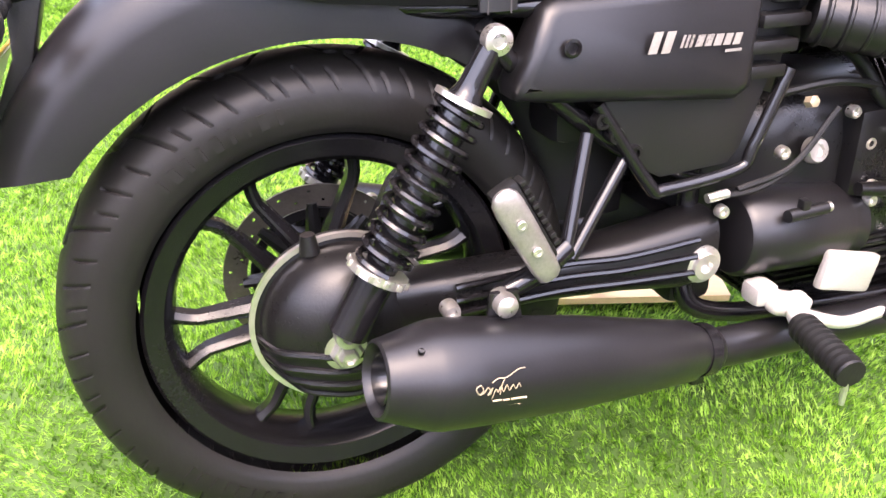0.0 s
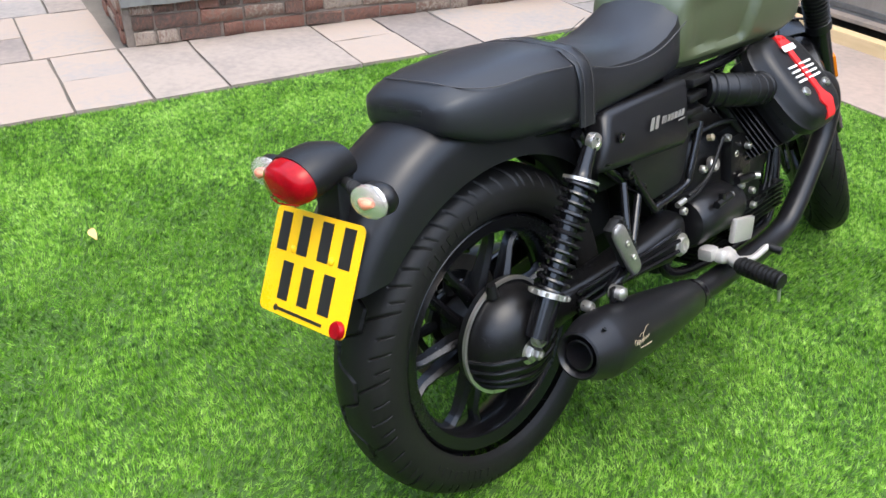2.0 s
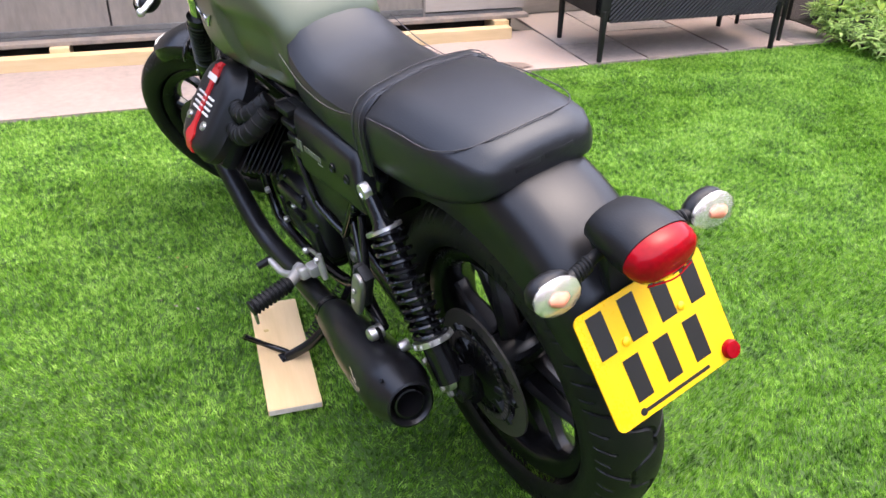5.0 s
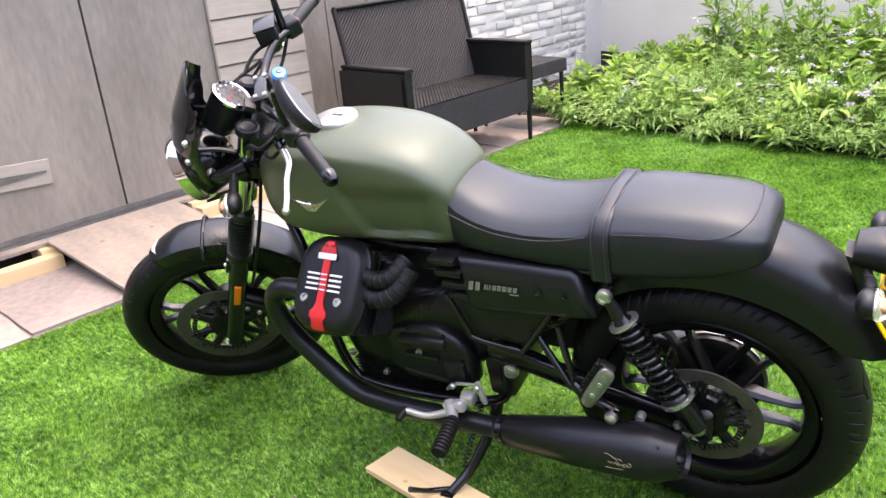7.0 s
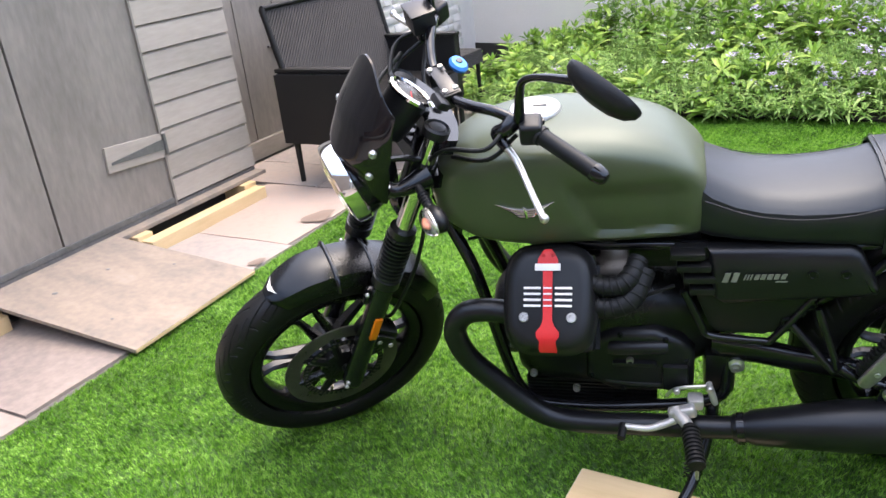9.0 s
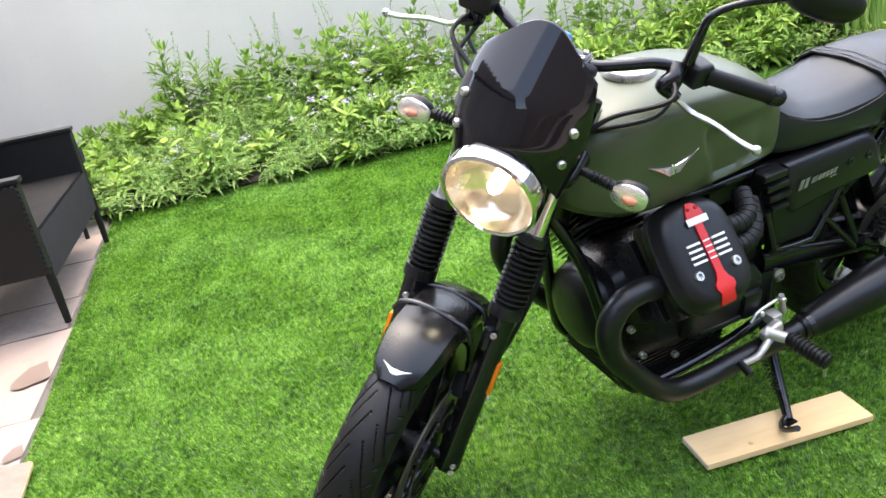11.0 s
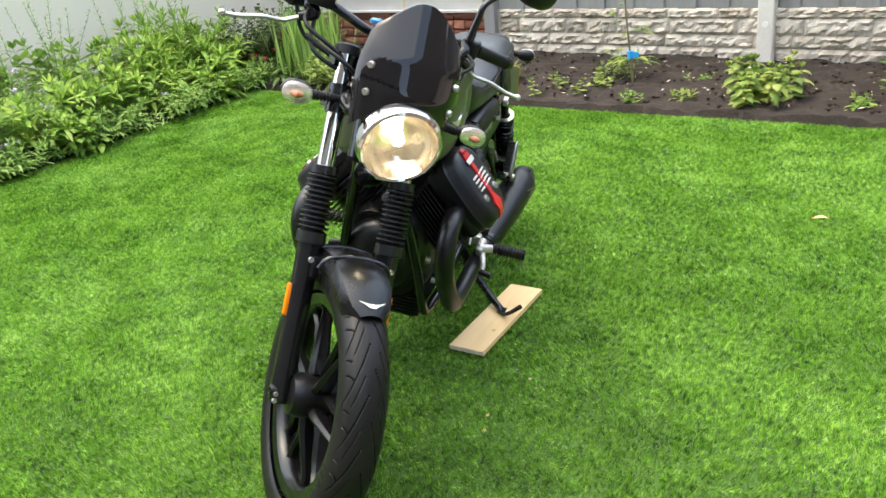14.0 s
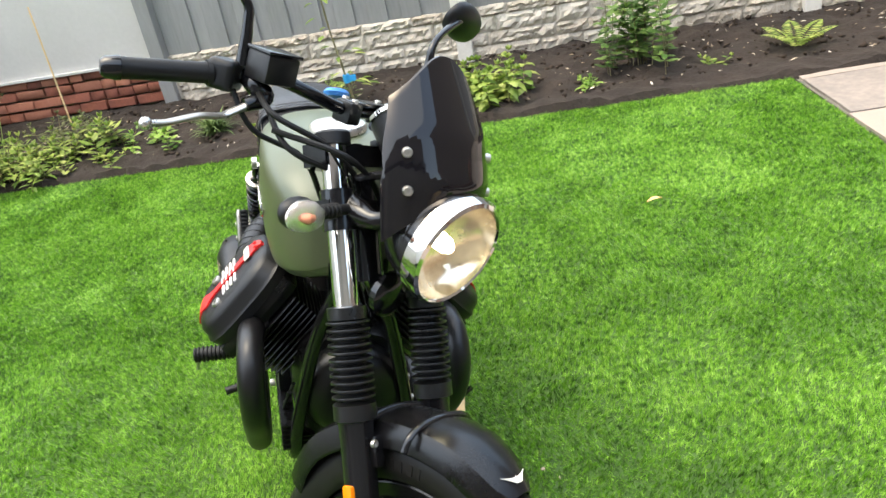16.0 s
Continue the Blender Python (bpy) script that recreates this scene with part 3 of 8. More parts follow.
def bricks(parent, origin, along, length, courses, mat, seed, pitch=0.225, rise=0.075, half=0.112):
    """Courses of bricks in stretcher bond, each an object on a shared mesh, their faces a little proud of the mortar."""
    rng = random.Random(seed)
    origin, along = Vector(origin), Vector(along).normalized()
    turn = Matrix.Rotation(math.atan2(along.y, along.x), 4, "Z")
    for c in range(courses):
        s = -half if c % 2 else 0.0
        while s < length - 0.03:
            a, b = max(s, 0.0), min(s + pitch, length)
            cut = (b - a) / pitch
            if rng.random() < 0.25:
                cut2 = 0.5
            else:
                cut2 = 1.0
            if cut > 0.2:
                for q in range(1 if cut2 == 1.0 else 2):
                    me = BRICKS[rng.randrange(6)]
                    if not me.materials:
                        me.materials.append(mat)
                    ob = new("brick", me)
                    if me.materials[0] != mat:
                        ob.material_slots[0].link = "OBJECT"
                        ob.material_slots[0].material = mat
                    ob.parent = parent
                    w = (b - a) * cut2
                    mid = a + w * (q + 0.5)
                    ob.matrix_local = Matrix.Translation(origin + along * mid + V(0, 0, rise * (c + 0.5)) + turn @ V(0, rng.uniform(-0.008, 0.004), 0)) @ turn @ Matrix.Rotation(radians(rng.uniform(-1.2, 1.2)), 4, "Y") @ Matrix.Diagonal(((w - rng.uniform(0.006, 0.016)) / 0.213, 1, rng.uniform(0.93, 1.06), 1))
            s += pitch


planter = gmesh("planter_wall", box(B(), (1.65, 3.50, 0.10), (3.465, 0.815, 0.215)), M["mortar"], "low reclaimed-brick planter wall with stone coping", "wall")
planter.matrix_world = GARDEN @ Matrix.Translation((-0.10, 2.985, 0)) @ Matrix.Rotation(radians(-3.5), 4, "Z") @ Matrix.Diagonal((0.94, 0.94, 0.97, 1)) @ Matrix.Translation((0.10, -3.085, 0))
box_l = part("mortar_core", box(B(), (1.85, 3.86, 0.36), (3.262, 0.815, 0.50)), M["mortar"], planter, smooth=False)
bricks(planter, (-0.05, 3.135, 0.0), (1, 0, 0), 3.4, 3, M["brick"], 1)
bricks(planter, (-0.045, 3.87, 0.0), (0, -1, 0), 0.74, 3, M["brick"], 2)
bricks(planter, (0.24, 3.495, 0.245), (1, 0, 0), 3.2, 6, M["brick"], 3)
bricks(planter, (0.26, 4.23, 0.245), (0, -1, 0), 0.72, 6, M["brick"], 4)


def coping(parent, x0, y0, x1, y1, z=0.245):
    bm = slab_mesh("coping_stone", x1 - x0 - 0.016, y1 - y0 - 0.012, 0.040, chip=0.010)
    ob = part("coping_stone", bm, M["coping"], parent, smooth=True)
    ob.matrix_local = Matrix.Translation(((x0 + x1) / 2, (y0 + y1) / 2, z + random.uniform(-0.003, 0.003)))


for x0, x1 in ((-0.085, 0.26), (0.26, 0.92), (0.92, 1.27), (1.27, 1.93), (1.93, 2.5), (2.5, 3.35)):
    coping(planter, x0, 3.045, x1, 3.46)
for y0, y1 in ((3.46, 3.72), (3.72, 4.25)):
    coping(planter, -0.085, y0, 0.22, y1)
steps = gmesh("step_wall", box(B(), (-0.05, 5.36, 0.07), (0.88, 0.3, 0.16)), M["mortar"], "low brick step wall at the back of the patio", "wall")
steps.matrix_world = GARDEN @ Matrix.Translation((-0.05, -0.22, 0))
bricks(steps, (-0.52, 5.25, 0.0), (1, 0, 0), 0.9, 2, M["brick"], 5)
for x0, x1 in ((-0.53, -0.05), (-0.05, 0.42)):
    coping(steps, x0, 5.16, x1, 5.55, 0.185)

# -- shed --
SX = 3.33
shed = empty("shed", GARDEN @ Matrix.Translation((SX, -0.125, -0.1325)) @ Matrix.Diagonal((1, 1.07, 1.05, 1)), "grey painted timber shed with closed double doors", "shed")


def spart(name, bm, mat, parent=None, label="", smooth=False):
    return part(name, bm, M[mat], parent or shed, label, smooth)


spart("wall", box(B(), (0.62, 0.70, 1.22), (1.16, 3.64, 1.96)), "shed", None, "shed body")
spart("roof", box(B(), (0.6, 0.70, 2.24), (1.5, 3.95, 0.07), 0.008, Matrix.Rotation(radians(4), 4, "Y")), "dark", None, "dark felt roof")
for y0, y1 in ((-0.575, 0.035), (0.045, 0.96), (0.97, 1.88)):
    leaf_door = spart("door" if y1 < 1.0 else "panel", box(B(), (0.0, (y0 + y1) / 2, 1.22), (0.03, y1 - y0, 1.90), 0.002), "shed", None, "smooth grey door leaf")
    if y1 < 1.0:
        yy = -0.43 if y0 < 0 else 0.52
        board = spart("hinge_board", box(B(), (-0.022, yy, 0.545), (0.014, 0.34, 0.115), 0.003, Matrix.Rotation(radians(4), 4, "X")), "slat", leaf_door, "pale hinge board")
        bm = B()
        far = 0.15 if y0 < 0 else -0.15
        outline = [(yy - far, 0.565), (yy - far, 0.515), (yy + far, 0.533), (yy + far, 0.543)]
        vs = [[bm.verts.new((x, y, z)) for y, z in outline] for x in (-0.0335, -0.0295)]
        bm.faces.new(vs[0])
        bm.faces.new(vs[1][::-1])
        for k in range(4):
            bm.faces.new((vs[0][k], vs[0][(k + 1) % 4], vs[1][(k + 1) % 4], vs[1][k]))
        spart("tee_hinge", bm, "hinge", leaf_door, "dark steel tee hinge")
        spart("hinge_knuckle", tube(B(), [(-0.032, yy - far * 1.06, 0.49), (-0.032, yy - far * 1.06, 0.59)], 0.009, 10), "hinge", leaf_door)
pad = spart("pad_bolt", box(B(), (-0.020, -0.055, 1.326), (0.008, 0.20, 0.034), 0.002, Matrix.Rotation(radians(-8), 4, "X")), "ink", None, "black sliding bolt on the door")
spart("bolt_bar", tube(B(), [(-0.030, 0.065, 1.343), (-0.030, -0.155, 1.312)], 0.007, 10), "ink", pad, "", True)
spart("bolt_knob", tube(B(), [(-0.034, -0.02, 1.331), (-0.052, -0.02, 1.329)], 0.006, 10), "ink", pad, "", True)
for k in range(16):
    z = 0.25 + 0.118 * k
    bm = B()
    prof = [(-0.006, z + 0.001), (-0.026, z + 0.006), (-0.020, z + 0.108), (-0.006, z + 0.117)]
    rings = [[V(x, y, zz) for x, zz in prof] for y in (-1.145, -0.585)]
    loft(bm, rings)
    spart("slat", bm, "slat", None, "pale grey shiplap board" if k == 0 else "")
spart("corner_trim", box(B(), (-0.012, -0.578, 1.2), (0.034, 0.012, 1.95), 0.002), "shed")
spart("base_rail", box(B(), (0.0, 0.72, 0.222), (0.045, 3.72, 0.05), 0.003), "hinge", None, "dark base rail")
spart("base_board", box(B(), (-0.018, 1.15, 0.262), (0.012, 3.45, 0.026), 0.002), "hinge")
# solid dark box stands in for the shade of the open gap below
spart("gap_shade", box(B(), (0.60, 0.70, 0.10), (1.1, 3.6, 0.185)), "dark")
spart("bearer", box(B(), (-0.163, -0.634, 0.1586), (0.075, 0.76, 0.064), 0.004), "timber", None, "new softwood bearer")
spart("bearer", box(B(), (-0.163, 1.47, 0.1586), (0.075, 2.05, 0.064), 0.004), "timber")
spart("deck_board", box(B(), (-0.035, 0.70, 0.222), (0.11, 3.70, 0.020), 0.003), "ply", None, "weathered pallet board under the shed wall")
for y in (-0.98, -0.28, 0.47, 1.2, 2.0):
    spart("bearer_end", box(B(), (-0.05, y, 0.170), (0.16, 0.085, 0.084), 0.004), "timber")
# sloping ply sheet against the sill
bm = box(B(), (0, 0, 0), (0.80, 0.69, 0.016), 0.002)
sheet_ply = part("plywood_ramp", bm, M["ply"], None, smooth=False)
sheet_ply.matrix_world = GARDEN @ Matrix.Translation((2.855, 0.01, 0.067)) @ Matrix.Rotation(radians(3), 4, "Z") @ Matrix.Rotation(radians(-6.6), 4, "Y")
tagged(sheet_ply, "weathered plywood sheet sloping from shed sill to lawn", "plywood sheet")
for x, y, r in ((0.20, 0.17, 0.012), (0.17, -0.08, 0.010), (-0.16, 0.22, 0.007), (-0.05, -0.24, 0.008)):
    part("knot", lathe(B(), (x, y, 0.0078), (0, 0, 1), [(r, 0), (r * 0.9, 0.0008), (0.0005, 0.0011)], 12), M["hinge"], sheet_ply, "dark knot")
part("board_edge", box(B(), (-0.4005, 0, -0.001), (0.003, 0.686, 0.013)), M["timber"], sheet_ply, "raw pale ply edge", smooth=False)

# gate and white brick beyond the shed
gate = empty("garden_gate", GARDEN @ Matrix.Translation((3.72, 0, 0)), "grey boarded garden gate with a sliding bolt", "gate")
for k in range(4):
    part("gate_board", box(B(), (0, -1.30 - 0.36 * k, 1.07), (0.03, 0.352, 1.9), 0.003), M["shed"], gate, smooth=False)
part("bottom_rail", box(B(), (-0.012, -1.83, 0.06), (0.05, 1.5, 0.115), 0.004), M["slat"], gate, smooth=False)
part("bolt_plate", box(B(), (-0.022, -2.20, 0.66), (0.01, 0.16, 0.02), 0.002), M["hinge"], gate, smooth=False)
part("bolt_bar", tube(B(), [(-0.03, -2.32, 0.665), (-0.03, -2.08, 0.665)], 0.008, 8), M["hinge"], gate)
part("gate_post", box(B(), (0.0, -2.60, 1.05), (0.09, 0.09, 2.1), 0.006), M["shed"], gate, smooth=False)
wb = gmesh("wall_east", box(B(), (3.92, -4.2, 1.3), (0.2, 3.1, 2.7)), M["white_brick"], "white painted brick wall", "wall")
bricks(wb, (3.865, -2.66, 0.0), (0, -1, 0), 2.3, 15, M["white_brick"], 6)

# -- pale wall behind the planting --
bm = B()
ang = math.atan2(-5.95 + 3.70, 7.2 + 3.35)
ob = gmesh("wall_south", box(B(), (0, 0, 1.25), (11.4, 0.2, 2.6)), M["white_wall"], "pale smooth rendered garden wall", "wall")
ob.matrix_world = GARDEN @ Matrix.Translation((1.93, -4.93, 0)) @ Matrix.Rotation(ang, 4, "Z")
strip = gmesh("wall_foot_strip", box(B(), (0, 0.105, 0.05), (11.4, 0.02, 0.14)), M["dark"], "dark band along the foot of the wall", "plinth")
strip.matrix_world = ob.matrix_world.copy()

# -- outbuilding with white cladding on brick --
FX = -3.25
shell = gmesh("outbuilding", box(B(), (FX - 0.12, -2.68, 1.45), (0.16, 2.28, 2.16)), M["upvc"], "white panelled outbuilding wall on a brick base", "wall")
part("mortar_core", box(B(), (FX - 0.13, -2.68, 0.18), (0.14, 2.28, 0.40)), M["joint"], shell, smooth=False)
bricks(shell, (FX - 0.075, -3.82, 0.075), (0, 1, 0), 2.27, 4, M["brick_red"], 7)
part("drip_rail", box(B(), (FX - 0.03, -2.68, 0.372), (0.05, 2.28, 0.018), 0.003), M["upvc"], shell, smooth=False)
part("corner_post", box(B(), (FX + 0.01, -1.50, 1.05), (0.10, 0.10, 2.1), 0.006), M["fence"], shell, smooth=False)

# -- fence: boards, rock-faced gravel boards and concrete posts --
FENCE_LINE = Matrix.Translation((-3.10, 0.55, 0)) @ Matrix.Rotation(radians(-5.0), 4, "Z") @ Matrix.Translation((-FX, -0.55, 0))
shell.matrix_world = GARDEN @ FENCE_LINE
fence = empty("garden_fence", GARDEN @ FENCE_LINE @ Matrix.Translation((FX, 0, 0)), "grey board fence on rock-faced concrete gravel boards", "fence")
y = -1.44
k = 0
while y < 5.6:
    bm = box(B(), (0.0 if k % 2 else -0.020, y + 0.06, 1.14), (0.016, 0.128, 1.50), 0.002, seg=1)
    part("fence_board", bm, M["fence"], fence, smooth=False)
    y += 0.112
    k += 1
part("fence_rail", box(B(), (-0.045, 2.05, 1.4), (0.05, 7.0, 0.08)), M["fence"], fence, smooth=False)
part("gravel_core", box(B(), (-0.02, 2.05, 0.20), (0.05, 7.0, 0.37)), M["rockface"], fence, smooth=False)
rng_s = random.Random(11)
for row, (z0, z1) in enumerate(((0.010, 0.130), (0.130, 0.215), (0.215, 0.325), (0.325, 0.392))):
    y = -1.43 - 0.1 * row
    while y < 5.4:
        w = rng_s.uniform(0.16, 0.52)
        a, b = max(y, -1.43), min(y + w, 5.45)
        if b - a > 0.05:
            bm = B()
            nx = max(4, int((b - a) / 0.022))
            g = [[bm.verts.new((0.006 if i in (0, nx) or j in (0, 5) else 0.024 + rng_s.uniform(-0.008, 0.008) + 0.020 * noise.noise(V(i * 0.35 + a * 9, j * 0.6, row)), a + 0.0015 + (b - a - 0.003) * i / nx, z0 + 0.0015 + (z1 - z0 - 0.003) * j / 5 + (rng_s.uniform(-0.004, 0.004) if 0 < j < 5 else 0))) for i in range(nx + 1)] for j in range(6)]
            for j in range(5):
                for i in range(nx):
                    bm.faces.new((g[j][i], g[j][i + 1], g[j + 1][i + 1], g[j + 1][i]))
            part("rock_face_stone", bm, M["rockface"], fence, smooth=False)
        y += w
for y in (0.62, 2.82, 5.0):
    part("concrete_post", box(B(), (0.03, y, 0.95), (0.10, 0.105, 1.95), 0.012), M["concrete"], fence, "pale concrete fence post", smooth=False)
part("post_disc", lathe(B(), (0.081, 0.62, 0.30), (1, 0, 0), [(0.02, 0), (0.02, 0.006), (0.0005, 0.007)], 12), M["white_ink"], fence)

# plain walls that close the rest of the place
gmesh("wall_house", box(B(), (0.4, 7.2, 2.4), (9.0, 0.3, 4.9)), M["brick_plain"], "brick house wall closing the patio", "wall")
gmesh("wall_house_side", box(B(), (4.6, 4.6, 1.0), (0.2, 5.0, 2.1)), M["shed"], "boarded side boundary by the patio", "wall")

gmesh("wall_neighbour", box(B(), (7.6, 1.0, 3.1), (0.3, 12.0, 6.3)), M["brick_plain"], "brick house wall closing the garden behind the shed", "wall")

# -- soil bed and loose stones --
bm = B()
nx, ny = 60, 260
for j in range(ny + 1):
    for i in range(nx + 1):
        x = -3.60 + (1.85 * i / nx)
        y = -4.2 + 7.9 * j / ny
        h = 0.020 + 0.026 * noise.noise(V(x * 5, y * 5, 0)) + 0.020 * noise.noise(V(x * 13, y * 13, 3)) + 0.065 * (1 - i / nx)
        edge = -1.80 - 0.058 * (2.285 - y) - 0.012
        if x > edge:
            h = min(h, -0.014)
        bm.verts.new((x, y, h))
bm.verts.ensure_lookup_table()
for j in range(ny):
    for i in range(nx):
        a = j * (nx + 1) + i
        bm.faces.new((bm.verts[a], bm.verts[a + 1], bm.verts[a + nx + 2], bm.verts[a + nx + 1]))
gmesh("soil_bed", bm, M["soil"], "dark crumbly soil of the planting bed", "soil", smooth=True)
gmesh("soil_south", box(B(), (0.4, -3.9, -0.02), (6.6, 1.6, 0.06)), M["soil"], "soil under the flower bed", "soil")
pts, tri = [], []
rs = np.random.default_rng(3)
for k in range(1500):
    x, y = rs.uniform(-3.2, -2.0), rs.uniform(-2.8, 3.4)
    if x > -1.9 - 0.058 * (2.3 - y):
        continue
    r = 0.004 + 0.018 * rs.random() ** 2
    c = np.array([x, y, 0.03 + 0.055 * (-1.8 - x) / 1.6])
    b0 = len(pts)
    for d in ((1, 0, 0), (-1, 0, 0), (0, 1, 0), (0, -1, 0), (0, 0, 0.8), (0, 0, -0.8)):
        pts.append(c + np.array(d) * r * rs.uniform(0.6, 1.3, 3) + rs.normal(0, r * 0.15, 3))
    for t in ((0, 2, 4), (2, 1, 4), (1, 3, 4), (3, 0, 4), (2, 0, 5), (1, 2, 5), (3, 1, 5), (0, 3, 5)):
        tri.append([b0 + q for q in t])
clods = raw_mesh("soil_clods", np.array(pts), np.zeros((0, 4), int), np.array(tri), M["soil_crumb"])
clods.matrix_world = GARDEN
tagged(clods, "small clods and pebbles on the soil", "soil", kind="stuff")
pts, tri = [], []
for k in range(520):
    x, y = rs.uniform(-3.1, -1.95), rs.uniform(-2.8, 3.4)
    if x > -1.9 - 0.058 * (2.3 - y):
        continue
    r, a = rs.uniform(0.003, 0.011), rs.uniform(0, 6.28)
    u = np.array([math.cos(a), math.sin(a), rs.uniform(-0.3, 0.3)]) * r * rs.uniform(1.0, 2.4)
    v = np.array([-math.sin(a), math.cos(a), rs.uniform(-0.2, 0.4)]) * r * 0.6
    c = np.array([x, y, 0.040 + 0.055 * (-1.8 - x) / 1.6])
    b0 = len(pts)
    pts += [c - u, c + v, c + u, c - v, c + np.array([0, 0, r * 0.5])]
    tri += [[b0, b0 + 3, b0 + 4], [b0 + 3, b0 + 2, b0 + 4], [b0 + 2, b0 + 1, b0 + 4], [b0 + 1, b0, b0 + 4]]
litter = raw_mesh("soil_litter", np.array(pts), np.zeros((0, 4), int), np.array(tri), M["litter"])
litter.matrix_world = GARDEN
tagged(litter, "pale dry scraps and small stones scattered on soil", "litter", kind="stuff")

# ---- motorcycle ----
bike = empty("motorcycle", pose(-0.003, -0.016, 0.007, -LEAN, 0.8, 0), "matt olive and black motorcycle leaning on its side stand", "motorcycle")
AXLE_R, AXLE_F = V(0.015, 0, 0.322), V(1.486, 0, 0.319)
WHEEL_F = V(1.506, -0.012, 0.318)
rk = radians(RAKE)
HEAD_AXIS, HEAD_FWD = V(-math.sin(rk), 0, math.cos(rk)), V(math.cos(rk), 0, math.sin(rk))
HEAD_AT = AXLE_F - 0.05 * HEAD_FWD
TURN = Matrix.Translation(HEAD_AT) @ Matrix.Rotation(radians(STEER), 4, HEAD_AXIS) @ Matrix.Translation(-HEAD_AT)
SIDES = (1, -1)
FRONT_SET = [Matrix.Identity(4)]  # where the parts of the front end sit on the legs


def bpart(name, bm, mat, parent=None, label="", steer=False, smooth=True):
    parent = parent or bike
    while parent.parent and parent.parent.parent:
        parent = parent.parent
    if steer:
        moved(bm, TURN @ FRONT_SET[0])
    return part(name, bm, M[mat], parent, label, smooth)


def fork_at(s, y=0.0, f=0.0):
    """A point of the front end: s along the steering axis from the axle's level, y to the left, f ahead of the legs."""
    return AXLE_F + HEAD_AXIS * s + V(0, y, 0) + HEAD_FWD * f


def groove(p, width, depth):
    """A rounded groove where the phase p (0 to 1) lies within its width."""
    p %= 1.0
    return depth * min(1.0, 3 * p / width, 3 * (width - p) / width) if p < width else 0.0


def tread(u, v, pitch, front_tyre):
    """Depth of the tread grooves at u (turns) and v (-1 to 1 across)."""
    a = abs(v)
    base = u * pitch + (0.5 if v > 0 else 0.0)
    d = 0.0
    if front_tyre:
        # long sweeps that run out from the crown, and short arcs on the shoulder between them
        if 0.05 < a < 0.88:
            d = groove(base - 1.35 * (1 - a) ** 1.5, 0.060, 0.005)
        if 0.16 < a < 0.52:
            d = max(d, groove(base + 0.42 - 1.35 * (1 - a) ** 1.5, 0.050, 0.004))
        if 0.46 < a < 0.84:
            bow = 0.9 * (a - 0.66) ** 2 - 0.30 * a
            d = max(d, groove(base + 0.62 + bow, 0.050, 0.0045), groove(base + 0.30 + bow, 0.045, 0.004) if a > 0.58 else 0.0)
        return d
    # a groove that wanders from side to side over the crown, with branches from its turns
    way = 0.24 * math.sin(2 * math.pi * u * pitch) + 0.05 * math.sin(6 * math.pi * u * pitch)
    if abs(v - way) < 0.045:
        d = 0.005 * min(1.0, (0.045 - abs(v - way)) / 0.018)
    if 0.22 < a < 0.96:
        d = max(d, groove(base + 0.27 + 0.35 * (a - 0.22) ** 0.8, 0.050, 0.005))
    for k, start in ((0.22, 0.62), (0.46, 0.46), (0.72, 0.56)):
        if start < a < 0.96:
            d = max(d, groove(base + 0.27 + k + 0.28 * (a - 0.22), 0.040, 0.0042))
    return d


def make_tyre(c, R, W, rim, pitch, front_tyre, around=1080):
    bm = B()
    rings = []
    across = [-130, -124, -118, -112, -106, -100, -95, -90, -85, -80] + [-77.9 + 155.8 * k / 66 for k in range(67)] + [80, 85, 90, 95, 100, 106, 112, 118, 124, 130]
    depth = R - rim
    for q in range(around):
        t = 2 * math.pi * q / around
        ring = []
        for deg in across:
            a = radians(deg)
            r = R - depth * 0.5 + depth * 0.5 * math.copysign(abs(math.cos(a)) ** 0.86, math.cos(a))
            y = W * math.copysign(abs(math.sin(a)) ** 0.86, math.sin(a))
            r -= tread(q / around, deg / 78, pitch, front_tyre) if abs(deg) < 78 else 0
            if 92 < abs(deg) < 95 or 116 < abs(deg) < 120:
                y *= 1.016
            ring.append(c + V(math.cos(t) * r, y, math.sin(t) * r))
        rings.append(ring)
    loft(bm, rings, closed=False, cap=False, loop=True)
    return bm


def spoke(bm, c, ang, sgn, r0, r1):
    """One of a pair of slim cast spokes: a sharp spine, and a knee that spreads it into the rim."""
    e, s = V(math.cos(ang), 0, math.sin(ang)), V(-math.sin(ang), 0, math.cos(ang)) * sgn
    rings = []
    for f, off, w, h, y in ((0.0, 0.019, 0.0125, 0.024, 0.012), (0.25, 0.0235, 0.0105, 0.022, 0.010), (0.55, 0.0245, 0.0085, 0.018, 0.006), (0.78, 0.0255, 0.0080, 0.015, 0.003), (0.86, 0.029, 0.0085, 0.015, 0.001), (1.0, 0.040, 0.0095, 0.017, 0.0)):
        p = c + e * (r0 + (r1 - r0) * f) + s * off + V(0, y * sgn, 0)
        rings.append([p + s * w + V(0, -h * 0.55, 0), p + s * w + V(0, h * 0.55, 0), p + s * w * 0.22 + V(0, h, 0), p - s * w * 0.22 + V(0, h, 0),
                      p - s * w + V(0, h * 0.55, 0), p - s * w + V(0, -h * 0.55, 0), p - s * w * 0.22 + V(0, -h, 0), p + s * w * 0.22 + V(0, -h, 0)])
    loft(bm, rings)
    return bm


